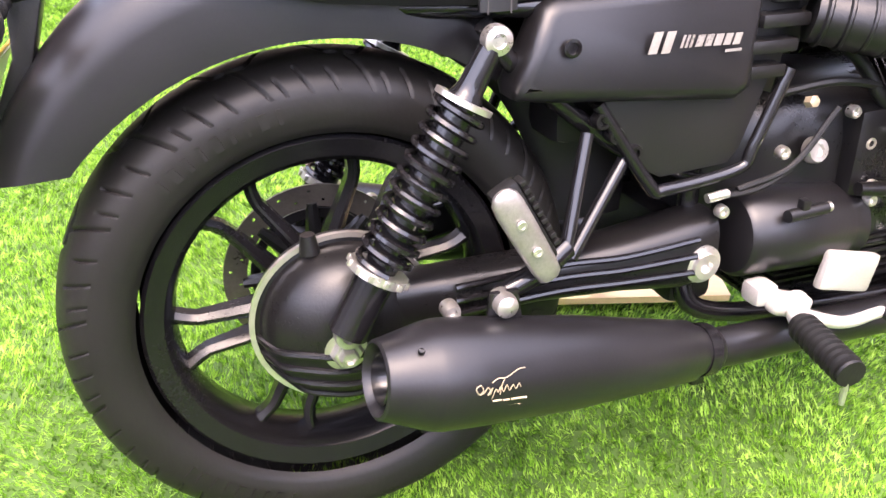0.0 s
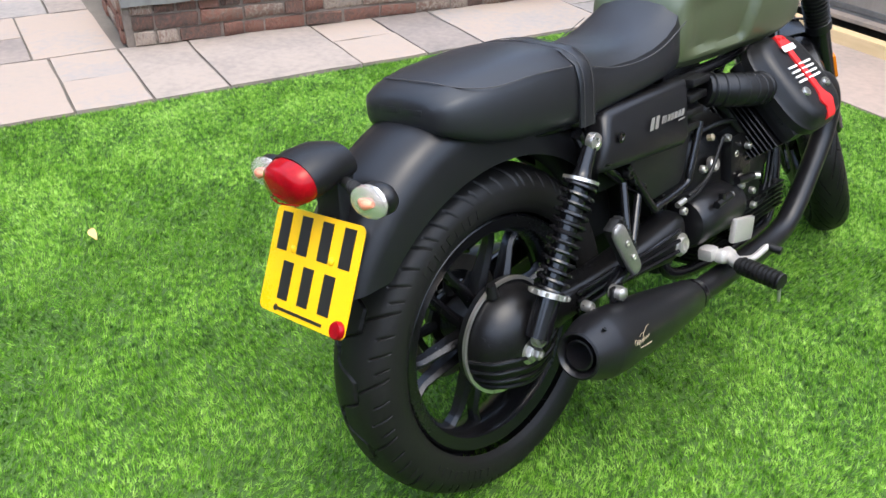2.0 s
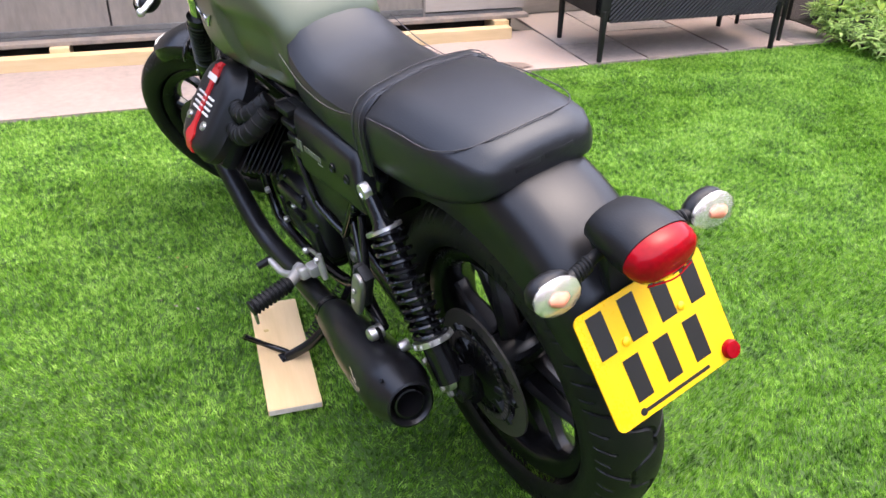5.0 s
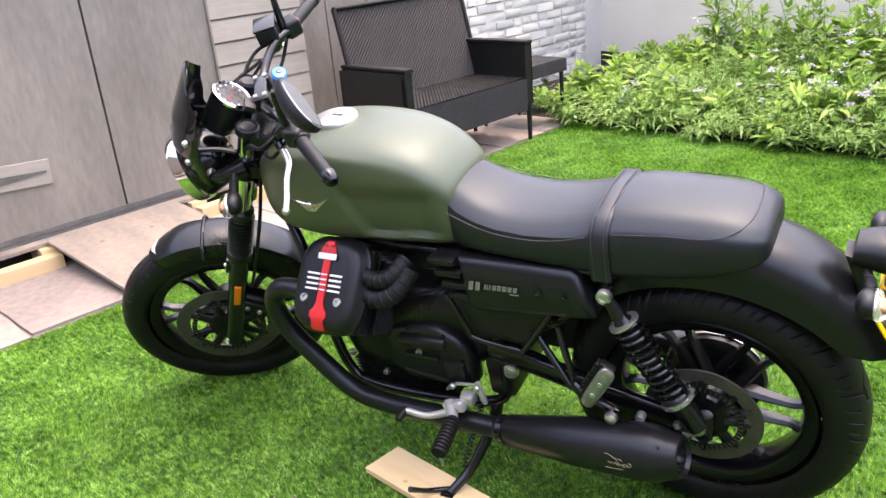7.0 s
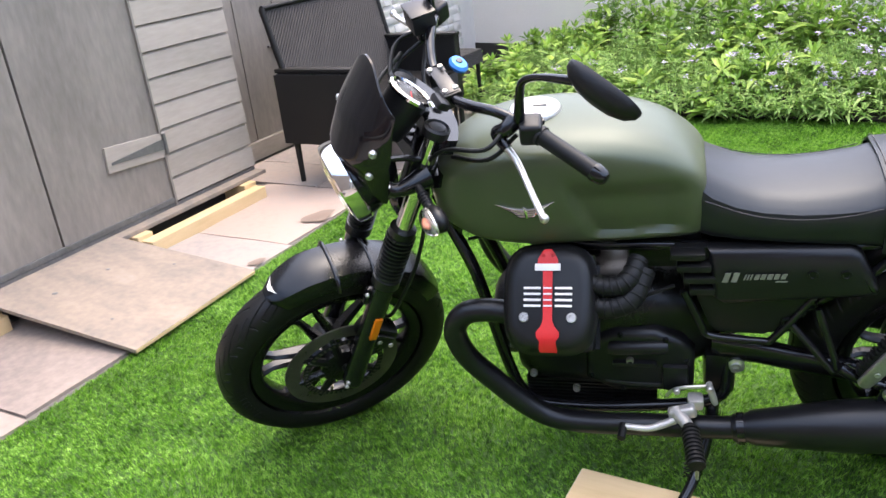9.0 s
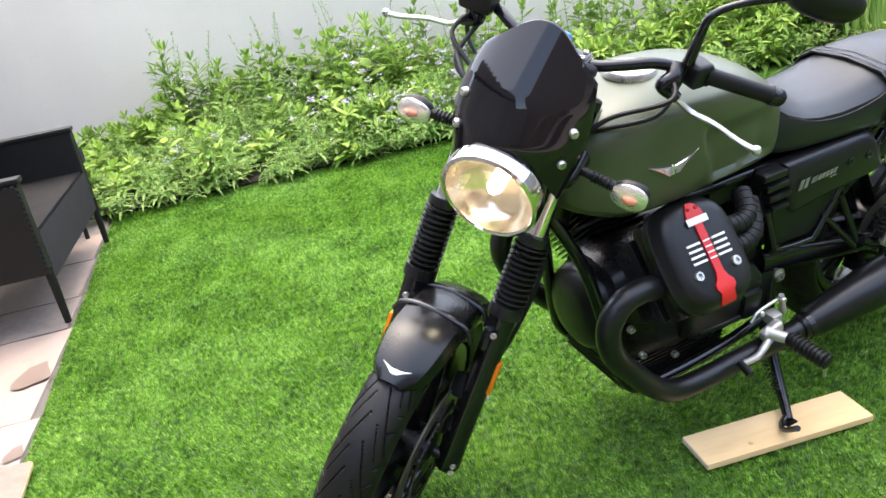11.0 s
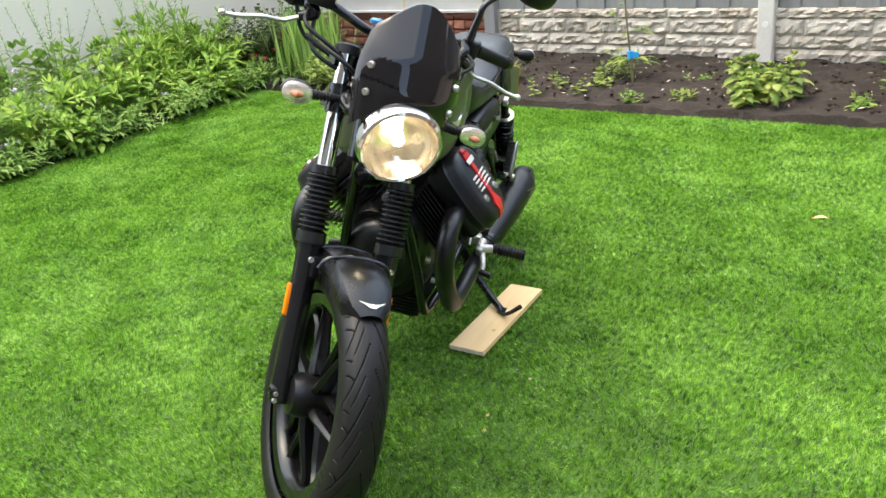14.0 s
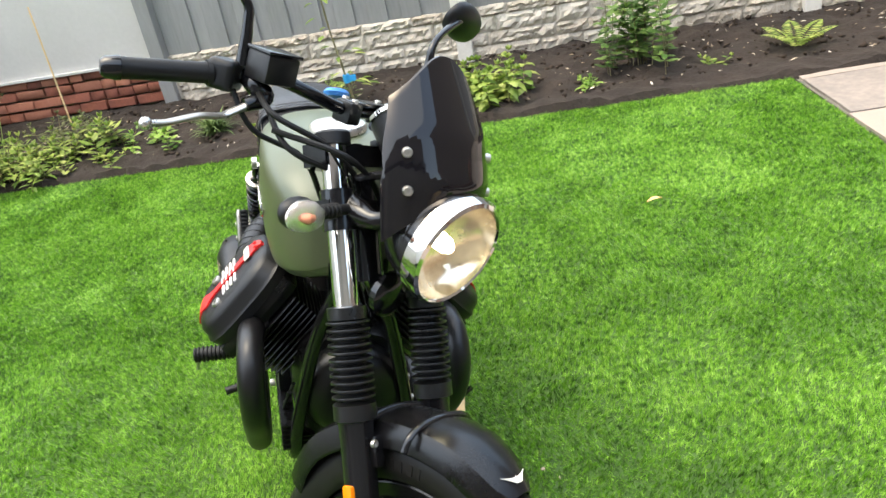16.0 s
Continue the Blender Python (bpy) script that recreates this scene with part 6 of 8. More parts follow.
    for f0, f1, h, r in ((0.354, 0.343, -0.006, 0.0017), (0.341, 0.333, -0.0065, 0.0017), (0.331, 0.311, -0.0065, 0.0017), (0.341, 0.336, -0.014, 0.0014), (0.334, 0.316, -0.014, 0.0014)):
        bpart("print_bar", tube(B(), [on_silencer(f0, h), on_silencer((f0 + f1) / 2, h), on_silencer(f1, h)], r, 5, 3), "gold_ink", silencer)
    for t in (30, 150, 270):
        e = math.cos(radians(t)) * V(0, 0, 1) + math.sin(radians(t)) * V(0, sd, 0)
        bpart("silencer_screw", bolt(B(), a + dn * 0.425 + e * 0.057, e, 0.004, 0.004), "cast", silencer)
    bm = tube(B(), [a + dn * 0.012, a + dn * 0.028], 0.0355, 24)
    box(bm, a + dn * 0.02 + V(0, 0, -0.042), (0.02, 0.012, 0.02), 0.003)
    bpart("clamp", bm, "gloss", ex)
    bpart("silencer_bracket", prism(B(), [(0.19, 0.40), (0.155, 0.40), (0.15, 0.33), (0.20, 0.33)], 0.008, 0.002, 0.205 * sd), "gloss", ex)
    # passenger peg and its hanger
    hang = bpart("hanger", tube(B(), [(0.172, 0.19 * sd, 0.385), (0.23, 0.185 * sd, 0.408), (0.265, 0.175 * sd, 0.425)], [0.012, 0.014, 0.014], 12), "gloss", None, "glossy black footrest hanger")
    bpart("hanger_strut", tube(B(), [(0.268, 0.168 * sd, 0.415), (0.310, 0.128 * sd, 0.545)], 0.0085, 12), "gloss", hang)
    bpart("hanger_strut", tube(B(), [(0.275, 0.168 * sd, 0.405), (0.362, 0.128 * sd, 0.505)], 0.0085, 12), "gloss", hang)
    bm = lathe(B(), (0.172, 0.195 * sd, 0.386), (0, sd, 0), [(0.0145, 0), (0.0145, 0.018), (0.013, 0.026), (0.008, 0.030), (0.0005, 0.031)], 24)
    bpart("hanger_bolt", bm, "zinc", hang, "large bright domed bolt")
    bpart("hanger_bolt", bolt(B(), (0.118, 0.17 * sd, 0.372), (0, sd, 0), 0.011, 0.02), "zinc", hang)
    p0, p1 = V(0.165, 0.205 * sd, 0.520), V(0.225, 0.205 * sd, 0.415)
    ax_m = Matrix.Translation((p0 + p1) / 2) @ Matrix.Rotation(-math.atan2(p1.x - p0.x, p0.z - p1.z), 4, "Y")
    bm = B()
    loft(bm, [ellipse_ring((0, 0.008 * sd, z), V(1, 0, 0), V(0, 1, 0), w, th, 20, 3.0) for z, w, th in ((-0.066, 0.009, 0.005), (-0.061, 0.0145, 0.007), (-0.045, 0.0165, 0.008), (0.0, 0.0175, 0.008), (0.040, 0.0180, 0.0075), (0.053, 0.0165, 0.007), (0.061, 0.011, 0.005), (0.064, 0.005, 0.003))])
    peg = bpart("passenger_peg", moved(bm, ax_m), "peg_alloy", None, "folded alloy passenger footrest with a rubber pad")
    bm = box(B(), (0.006, -0.008 * sd, 0.004), (0.034, 0.022, 0.112), 0.006)
    for k in range(9):
        box(bm, (0.027, -0.006 * sd, -0.035 + 0.011 * k), (0.008, 0.02, 0.006), 0.0015)
    bpart("rubber_pad", moved(bm, ax_m), "rubber", peg)
    for z in (0.04, 0.0):
        bpart("peg_screw", moved(bolt(B(), (0, 0.017 * sd, z - 0.02), (0, sd, 0), 0.006, 0.003), ax_m), "zinc", peg)
    # rider's footrest, with pedal or gear lever
    bm = box(B(), (0.585, 0.205 * sd, 0.300), (0.062, 0.026, 0.032), 0.010, Matrix.Rotation(radians(18), 4, "Y"), 3)
    box(bm, (0.556, 0.180 * sd, 0.312), (0.036, 0.036, 0.030), 0.009)
    tube(bm, [(0.600, 0.20 * sd, 0.300), (0.570, 0.245 * sd, 0.294)], [0.017, 0.013], 14)
    rest = bpart("rider_footrest", bm, "alloy_cast", None, "cast alloy footrest bracket with a ribbed black rubber")
    e0, e1 = V(0.570, 0.240 * sd, 0.296), V(0.557, 0.348 * sd, 0.286)
    ln = (e1 - e0).length
    prof = [(0.012, 0.0), (0.016, 0.004)]
    for k in range(9):
        h = ln * (0.10 + 0.095 * k)
        prof += [(0.0165, h), (0.0205, h + 0.0015), (0.0205, h + 0.005), (0.0165, h + 0.0065)]
    prof += [(0.0195, ln * 0.97), (0.0185, ln), (0.0005, ln + 0.001)]
    bm = lathe(B(), e0, e1 - e0, prof, 18)
    bpart("peg_rubber", bm, "rubber", rest, "ribbed black rubber")
    bpart("peg_feeler", tube(B(), [e1 + V(0, -0.006 * sd, -0.012), e1 + V(-0.001, -0.004 * sd, -0.045)], [0.005, 0.0035], 8), "zinc", rest)
    bm = tube(B(), [(0.600, 0.215 * sd, 0.285), (0.655, 0.232 * sd, 0.272), (0.700, 0.238 * sd, 0.279), (0.714, 0.24 * sd, 0.283)], [0.010, 0.0085, 0.008, 0.008], 12)
    lever = bpart("foot_lever", bm, "alloy_cast", rest)
    bpart("lever_rubber", tube(B(), [(0.715, 0.234 * sd, 0.283), (0.720, 0.272 * sd, 0.276)], 0.0095, 12), "rubber", lever)
    if sd < 0:
        bpart("pedal_plate", box(B(), (0.692, -0.188, 0.322), (0.092, 0.016, 0.058), 0.007, Matrix.Rotation(radians(13), 4, "Y")), "alloy_cast", rest, "bare alloy heel plate")
    else:
        bpart("linkage", tube(B(), [(0.620, 0.172, 0.318), (0.595, 0.170, 0.340), (0.525, 0.168, 0.350)], 0.0045, 8), "alloy", rest, "thin bright gear linkage rod")
        bpart("linkage", tube(B(), [(0.527, 0.172, 0.362), (0.517, 0.175, 0.318), (0.512, 0.176, 0.302)], [0.007, 0.0085, 0.006], 12), "alloy_cast", rest, "small cast gear arm")
        for p in ((0.526, 0.176, 0.350), (0.597, 0.176, 0.340)):
            bpart("linkage_joint", lathe(B(), p, (0, 1, 0), [(0.008, 0), (0.008, 0.006), (0.006, 0.009), (0.0005, 0.010)], 14), "zinc", rest)

# -- frame, under-seat boxes, battery, cables --
chassis = bpart("chassis", tube(B(), [(1.135, 0, 0.80), (1.02, 0, 0.80), (0.80, 0, 0.70), (0.60, 0, 0.69), (0.3, 0, 0.68)], 0.03, 14), "gloss", None, "black tubular steel frame")
for sd in SIDES:
    for pts, r in (([(1.125, 0.03 * sd, 0.76), (1.05, 0.075 * sd, 0.60), (1.00, 0.115 * sd, 0.38), (0.965, 0.125 * sd, 0.27), (0.90, 0.128 * sd, 0.232), (0.70, 0.128 * sd, 0.235), (0.51, 0.118 * sd, 0.262), (0.485, 0.10 * sd, 0.34), (0.49, 0.09 * sd, 0.46), (0.46, 0.095 * sd, 0.60)], 0.0145),
                   ([(1.10, 0.04 * sd, 0.79), (0.85, 0.085 * sd, 0.700), (0.60, 0.095 * sd, 0.690), (0.30, 0.11 * sd, 0.690), (0.05, 0.072 * sd, 0.700), (-0.06, 0.055 * sd, 0.715)], 0.0125),
                   ([(0.50, 0.095 * sd, 0.45), (0.36, 0.11 * sd, 0.52), (0.22, 0.118 * sd, 0.63), (0.18, 0.12 * sd, 0.68)], 0.0115)):
        bpart("frame_tube", tube(B(), pts, r, 12, 5), "gloss", chassis)
    bpart("gusset", prism(B(), [(1.13, 0.80), (1.05, 0.78), (1.085, 0.66)], 0.008, 0.001, 0.05 * sd), "gloss", chassis)
    for x, z in ((0.325, 0.56), (0.372, 0.515), (0.345, 0.54)):
        bpart("frame_bolt", bolt(B(), (x, 0.125 * sd, z), (0, sd, 0), 0.011, 0.014), "cast", chassis)
bpart("battery_box", box(B(), (0.42, 0, 0.60), (0.26, 0.17, 0.17), 0.02), "plastic", chassis)
bpart("air_box", box(B(), (0.62, 0, 0.66), (0.16, 0.15, 0.10), 0.02), "plastic", chassis)
bpart("inner_guard", tube(B(), [(0.18, 0, 0.70), (0.30, 0, 0.60), (0.375, 0, 0.45), (0.38, 0, 0.38)], 0.062, 16, flat=0.2, up=V(0, 1, 0)), "plastic", chassis)
bpart("rear_tray", box(B(), (0.08, 0, 0.70), (0.30, 0.18, 0.03), 0.01), "plastic", chassis)
bpart("steering_head", tube(B(), [fork_at(0.555, 0, -0.05), fork_at(0.735, 0, -0.05)], 0.033, 20), "gloss", chassis)
bpart("cross_plate", box(B(), (0.50, 0, 0.33), (0.07, 0.22, 0.12), 0.015), "cast", chassis)
for pts in ([(0.60, -0.15, 0.47), (0.55, -0.152, 0.45), (0.48, -0.15, 0.445)], [(0.66, -0.15, 0.545), (0.60, -0.152, 0.475), (0.52, -0.15, 0.452)], [(0.96, -0.13, 0.42), (0.90, -0.145, 0.335), (0.80, -0.148, 0.322), (0.70, -0.145, 0.318)], [(0.96, -0.12, 0.44), (0.89, -0.14, 0.345), (0.78, -0.146, 0.335), (0.66, -0.14, 0.33)],
            [(1.06, 0.05, 0.68), (0.98, 0.09, 0.72), (0.86, 0.10, 0.715), (0.72, 0.10, 0.70)], [(0.72, 0.12, 0.55), (0.66, 0.13, 0.58), (0.60, 0.12, 0.60)], [(0.80, 0.12, 0.33), (0.70, 0.125, 0.31), (0.62, 0.12, 0.315)]):
    bpart("cable", tube(B(), pts, 0.0042, 8), "rubber", chassis)
bm = tube(B(), [(0.475, -0.15, 0.446), (0.505, -0.15, 0.449)], 0.0065, 10)
bpart("cable_adjuster", bm, "alloy", chassis)
# side stand, its foot on the timber
stand = bpart("side_stand", tube(B(), [(0.515, 0.115, 0.255), (0.522, 0.155, 0.205), (0.555, 0.235, 0.125), (0.592, 0.300, 0.086)], [0.016, 0.0145, 0.013, 0.012], 14), "gloss", None, "black side stand propped on a timber offcut")
bpart("stand_foot", box(B(), (0.597, 0.305, 0.0825), (0.036, 0.030, 0.009), 0.003, Matrix.Rotation(radians(10), 4, "X")), "gloss", stand)
bpart("stand_prong", tube(B(), [(0.582, 0.290, 0.091), (0.620, 0.304, 0.090), (0.646, 0.332, 0.108), (0.656, 0.372, 0.152)], [0.009, 0.0075, 0.0065, 0.0075], 10), "gloss", stand)
bpart("stand_spring", helix(B(), (0.56, 0.125, 0.24), (0.575, 0.245, 0.125), 0.008, 0.0018, 16, 10, 5), "cast", stand)

# -- front end, turned to the left --
def fpart(name, bm, mat, parent=None, label=""):
    return bpart(name, bm, mat, parent, label, True)


for sd in SIDES:
    y = 0.097 * sd
    leg = fpart("fork_leg", tube(B(), [fork_at(-0.035, y), fork_at(-0.02, y), fork_at(0.06, y), fork_at(0.30, y), fork_at(0.345, y)], [0.022, 0.0285, 0.027, 0.0275, 0.030], 24, 3), "gloss", None, "black telescopic fork leg with a rubber gaiter")
    prof = [(0.030, 0.0), (0.0345, 0.002), (0.0345, 0.028), (0.028, 0.031)]
    for k in range(11):
        h = 0.033 + 0.0125 * k
        prof += [(0.0245, h), (0.0250, h + 0.0015), (0.0345, h + 0.0045), (0.0350, h + 0.0065), (0.0345, h + 0.0085), (0.0250, h + 0.0115)]
    prof += [(0.0275, 0.168), (0.0315, 0.170), (0.0315, 0.190), (0.0215, 0.192)]
    bm = lathe(B(), fork_at(0.340, y), HEAD_AXIS, [(r, 0.94 * h) for r, h in prof], 28)
    fpart("gaiter", bm, "gaiter", leg, "ribbed black rubber gaiter")
    fpart("stanchion", tube(B(), [fork_at(0.50, y), fork_at(0.785, y)], 0.0205, 24), "chrome", leg, "bright fork stanchion")
    bm = lathe(B(), fork_at(0.780, y), HEAD_AXIS, [(0.029, -0.004), (0.029, 0.014), (0.025, 0.018), (0.022, 0.013), (0.020, 0.013), (0.018, 0.016), (0.0005, 0.017)], 28)
    fpart("fork_cap", bm, "plastic", leg, "broad black fork cap")
    fpart("bracket_sleeve", tube(B(), [fork_at(0.640, y), fork_at(0.705, y)], 0.0275, 22), "gloss", leg)
    fpart("reflector", box(B(), fork_at(0.205, y + 0.027 * sd, 0.0), (0.020, 0.012, 0.075), 0.004, Matrix.Rotation(-rk, 4, "Y")), "amber", leg, "amber side reflector")
    bm = lathe(B(), WHEEL_F + V(-0.008, 0.064 * sd, 0), (0, sd, 0), [(0.0125, 0), (0.0125, 0.048), (0.011, 0.051), (0.007, 0.052), (0.006, 0.046), (0.0005, 0.046)], 20)
    fpart("axle_end", bm, "cast", leg)
    for s in (-0.028, -0.012):
        fpart("pinch_bolt", bolt(B(), fork_at(s, y + 0.018 * sd, 0.018), HEAD_FWD, 0.006, 0.008), "zinc", leg)
    fpart("mudguard_lug", box(B(), fork_at(0.29, y - 0.012 * sd, 0.022), (0.03, 0.02, 0.05), 0.005, Matrix.Rotation(-rk, 4, "Y")), "gloss", leg)
    fpart("lug_screw", bolt(B(), fork_at(0.305, y + 0.002 * sd, 0.036), HEAD_FWD, 0.0065, 0.006), "zinc", leg)
for s, h in ((0.672, 0.034), (0.762, 0.036)):
    bm = B()
    rings = []
    for f in range(9):
        u = -1 + f / 4
        wf = 0.036 + 0.02 * (1 - u * u)
        c = fork_at(s, 0.125 * u, -0.012 - 0.022 * (1 - u * u))
        rings.append([c + HEAD_FWD * wf * 0.6 + HEAD_AXIS * h / 2, c - HEAD_FWD * wf * 0.8 + HEAD_AXIS * h / 2, c - HEAD_FWD * wf * 0.8 - HEAD_AXIS * h / 2, c + HEAD_FWD * wf * 0.6 - HEAD_AXIS * h / 2])
    loft(bm, rings)
    fpart("fork_yoke", bm, "gloss", None, "black fork yoke")
bm = lathe(B(), fork_at(0.772, 0, -0.05), HEAD_AXIS, [(0.020, 0), (0.020, 0.012), (0.014, 0.018), (0.009, 0.018), (0.0005, 0.016)], 6)
fpart("stem_nut", bm, "chrome", None, "bright steering stem nut")
# front mudguard with its steel hoop
bm = B()
rings = []
for k in range(21):
    t = radians(72 + 90 * k / 20)
    e = V(math.cos(t), 0, math.sin(t))
    end = min(k, 20 - k)
    half = 0.066 * (0.80 + 0.20 * min(1, (20 - k) / 2.5)) * (0.42 + 0.58 * math.sqrt(max(0.0, 1 - (1 - min(1, k / 5)) ** 2)))
    ro = 0.335 + 0.004 * min(end, 4)
    prof = [(-half, ro - 0.046), (-half * 0.99, ro - 0.026), (-half * 0.86, ro - 0.008), (-half * 0.5, ro), (0, ro + 0.003), (half * 0.5, ro), (half * 0.86, ro - 0.008), (half * 0.99, ro - 0.026), (half, ro - 0.046)]
    rings.append([WHEEL_F + e * r + V(0, y, 0) for y, r in prof + [(y * 0.96, r - 0.0035) for y, r in prof[::-1]]])
loft(bm, rings)
fg = fpart("front_mudguard", bm, "satin", None, "satin black front mudguard")
for t0 in (100, 116):
    pts = []
    for y, r in ((-0.085, 0.315), (-0.074, 0.337), (-0.05, 0.349), (0, 0.3545), (0.05, 0.349), (0.074, 0.337), (0.085, 0.315)):
        t = radians(t0 + 2)
        pts.append(WHEEL_F + V(math.cos(t), 0, math.sin(t)) * r + V(0, y, 0))
    fpart("mudguard_hoop", tube(B(), pts, 0.0058, 10, flat=0.6), "gloss", fg)
t = radians(76)
e, g = V(math.cos(t), 0, math.sin(t)), V(math.sin(t), 0, -math.cos(t))
fpart("badge", wing(B(), WHEEL_F + e * 0.3415, V(0, 1, 0), -g, e, 0.030), "white_ink", fg, "small white winged badge")
# caliper and hoses
bm = box(B(), WHEEL_F + V(-0.115, 0.088, 0.115), (0.055, 0.06, 0.105), 0.014, Matrix.Rotation(radians(42), 4, "Y"))
box(bm, WHEEL_F + V(-0.11, 0.122, 0.112), (0.04, 0.012, 0.08), 0.004, Matrix.Rotation(radians(42), 4, "Y"))
fcal = fpart("front_caliper", bm, "cast", None, "black four-piston front caliper")
for dx, dz in ((-0.03, 0.03), (0.0, 0.0), (0.03, -0.03)):
    fpart("caliper_bolt", bolt(B(), WHEEL_F + V(-0.11 + dx * 0.8, 0.126, 0.112 - dz), (0, 1, 0), 0.007, 0.006), "zinc", fcal)
fpart("brake_hose", tube(B(), [WHEEL_F + V(-0.14, 0.09, 0.17), fork_at(0.25, 0.115, -0.04), fork_at(0.42, 0.13, -0.045), fork_at(0.55, 0.10, -0.045), fork_at(0.66, 0.05, -0.03), fork_at(0.74, -0.10, 0.05), (1.10, -0.19, 1.02)], 0.005, 8), "rubber", fcal)

# headlamp, screen, clock and bars ride a little higher on the yokes
FRONT_SET[0] = Matrix.Translation((-0.015, 0.018, 0.024))
L0 = V(1.362, 0, 0.884)
LD = V(0.985, 0, -0.17).normalized()
bm = lathe(B(), L0, LD, [(0.02, -0.125), (0.055, -0.112), (0.08, -0.08), (0.089, -0.04), (0.091, -0.015)], 48, cap=False)
lamp = fpart("headlamp", bm, "gloss", None, "round headlamp alight in a chrome rim")
fpart("chrome_rim", lathe(B(), L0, LD, [(0.090, -0.028), (0.0955, -0.024), (0.0965, -0.006), (0.094, 0.006), (0.088, 0.010), (0.084, 0.006)], 64, cap=False), "chrome", lamp, "polished chrome rim")
fpart("reflector_bowl", lathe(B(), L0, LD, [(0.0855, 0.004), (0.078, -0.022), (0.062, -0.042), (0.04, -0.055), (0.016, -0.060), (0.0005, -0.060)], 48, cap=False), "reflector", lamp)
fpart("bulb", lathe(B(), L0 - LD * 0.058, LD, [(0.013, 0), (0.015, 0.012), (0.014, 0.032), (0.008, 0.042), (0.0005, 0.044)], 20), "lamp_hot", lamp, "glowing bulb")
bm = lathe(B(), L0, LD, [(0.0855, 0.004), (0.0855, 0.007), (0.07, 0.015), (0.045, 0.020), (0.0005, 0.022)], 48, cap=False)
glass = fpart("lamp_glass", bm, "glass", lamp, "clear domed glass")
glass.visible_shadow = False
for sd in SIDES:
    bm = lathe(B(), (1.283, 0.088 * sd, 0.912), (0, sd, 0), [(0.013, 0), (0.013, 0.014), (0.010, 0.018), (0.0005, 0.019)], 20)
    fpart("mount_bolt", bm, "zinc", lamp)
    bm = tube(B(), [fork_at(0.655, 0.098 * sd, 0.0), (1.262, 0.105 * sd, 0.905), (1.283, 0.095 * sd, 0.912)], [0.028, 0.016, 0.014], 14)
    fpart("lamp_bracket", bm, "gloss", lamp)
    indicator((1.232, 0.222 * sd, 0.903), (1.225, 0.115 * sd, 0.908), sd, 1, True, "front indicator with a clear lens")

# smoked fly screen: a curved shell with cut-outs round the lamp
bm = B()
nu, nv = 25, 22


def screen_x(y, z):
    return 1.352 - 0.50 * max(z - 1.0, -0.01) - 0.30 * max(0, z - 1.06) - 4.2 * y * y


def screen_point(u, v, off=0.0):
    z_top = 1.168 - 0.075 * abs(u) ** 2.4
    z_low = 0.972 - 0.090 * abs(u) ** 2.0
    z = z_low + (z_top - z_low) * v
    up_ = max(0.0, (z - 1.00) / 0.19)
    w = 0.124 * (1 - 0.50 * up_ ** 1.7) * (1 - 0.14 * max(0, (0.97 - z) / 0.09))
    y = u * w
    return V(screen_x(y, z) - 0.010 * abs(u) ** 8 + off, y, z)


outer = [[bm.verts.new(screen_point(-1 + 2 * a / (nu - 1), b / (nv - 1))) for a in range(nu)] for b in range(nv)]
inner = [[bm.verts.new(screen_point(-1 + 2 * a / (nu - 1), b / (nv - 1), -0.0042)) for a in range(nu)] for b in range(nv)]
for b in range(nv - 1):
    for a in range(nu - 1):
        bm.faces.new((outer[b][a], outer[b][a + 1], outer[b + 1][a + 1], outer[b + 1][a]))
        bm.faces.new((inner[b][a + 1], inner[b][a], inner[b + 1][a], inner[b + 1][a + 1]))
edge = [(0, a) for a in range(nu)] + [(b, nu - 1) for b in range(1, nv)] + [(nv - 1, a) for a in range(nu - 2, -1, -1)] + [(b, 0) for b in range(nv - 2, 0, -1)]
for (b0, a0), (b1, a1) in zip(edge, edge[1:] + edge[:1]):
    bm.faces.new((outer[b0][a0], inner[b0][a0], inner[b1][a1], outer[b1][a1]))
shield = fpart("fly_screen", bm, "screen", None, "glossy smoked black fly screen")
for sd in SIDES:
    for y, z in ((0.098, 1.024), (0.096, 0.970)):
        x = screen_x(y, z)
        bm = lathe(B(), (x - 0.008, y * sd, z), (0.75, 0.66 * sd, 0.1), [(0.0085, 0), (0.0085, 0.009), (0.0065, 0.0125), (0.0035, 0.0125), (0.003, 0.009), (0.0005, 0.009)], 18)
        fpart("screen_screw", bm, "zinc", shield)
    fpart("screen_arm", tube(B(), [(1.30, 0.090 * sd, 0.995), (1.24, 0.085 * sd, 0.97), (1.20, 0.09 * sd, 0.95)], 0.007, 8), "gloss", shield)
# clock
G0, GD = V(1.168, 0.0, 1.050), V(-0.72, 0, 0.69).normalized()
bm = lathe(B(), G0, GD, [(0.028, -0.105), (0.040, -0.098), (0.045, -0.06), (0.047, -0.01), (0.047, 0.0)], 32)
clock = fpart("speedometer", bm, "plastic", None, "round speedometer with a chrome bezel")
fpart("bezel", lathe(B(), G0, GD, [(0.047, -0.004), (0.051, -0.002), (0.051, 0.004), (0.046, 0.008), (0.042, 0.004)], 40, cap=False), "chrome", clock)
fpart("dial", lathe(B(), G0, GD, [(0.043, 0.0), (0.043, 0.002), (0.0005, 0.0022)], 32), "dial", clock, "dark dial face")
s_, w_ = frame_axes(GD)
fpart("needle", tube(B(), [G0 + GD * 0.004, G0 + GD * 0.004 + s_ * 0.03 + w_ * 0.012], 0.0012, 6), "red", clock)
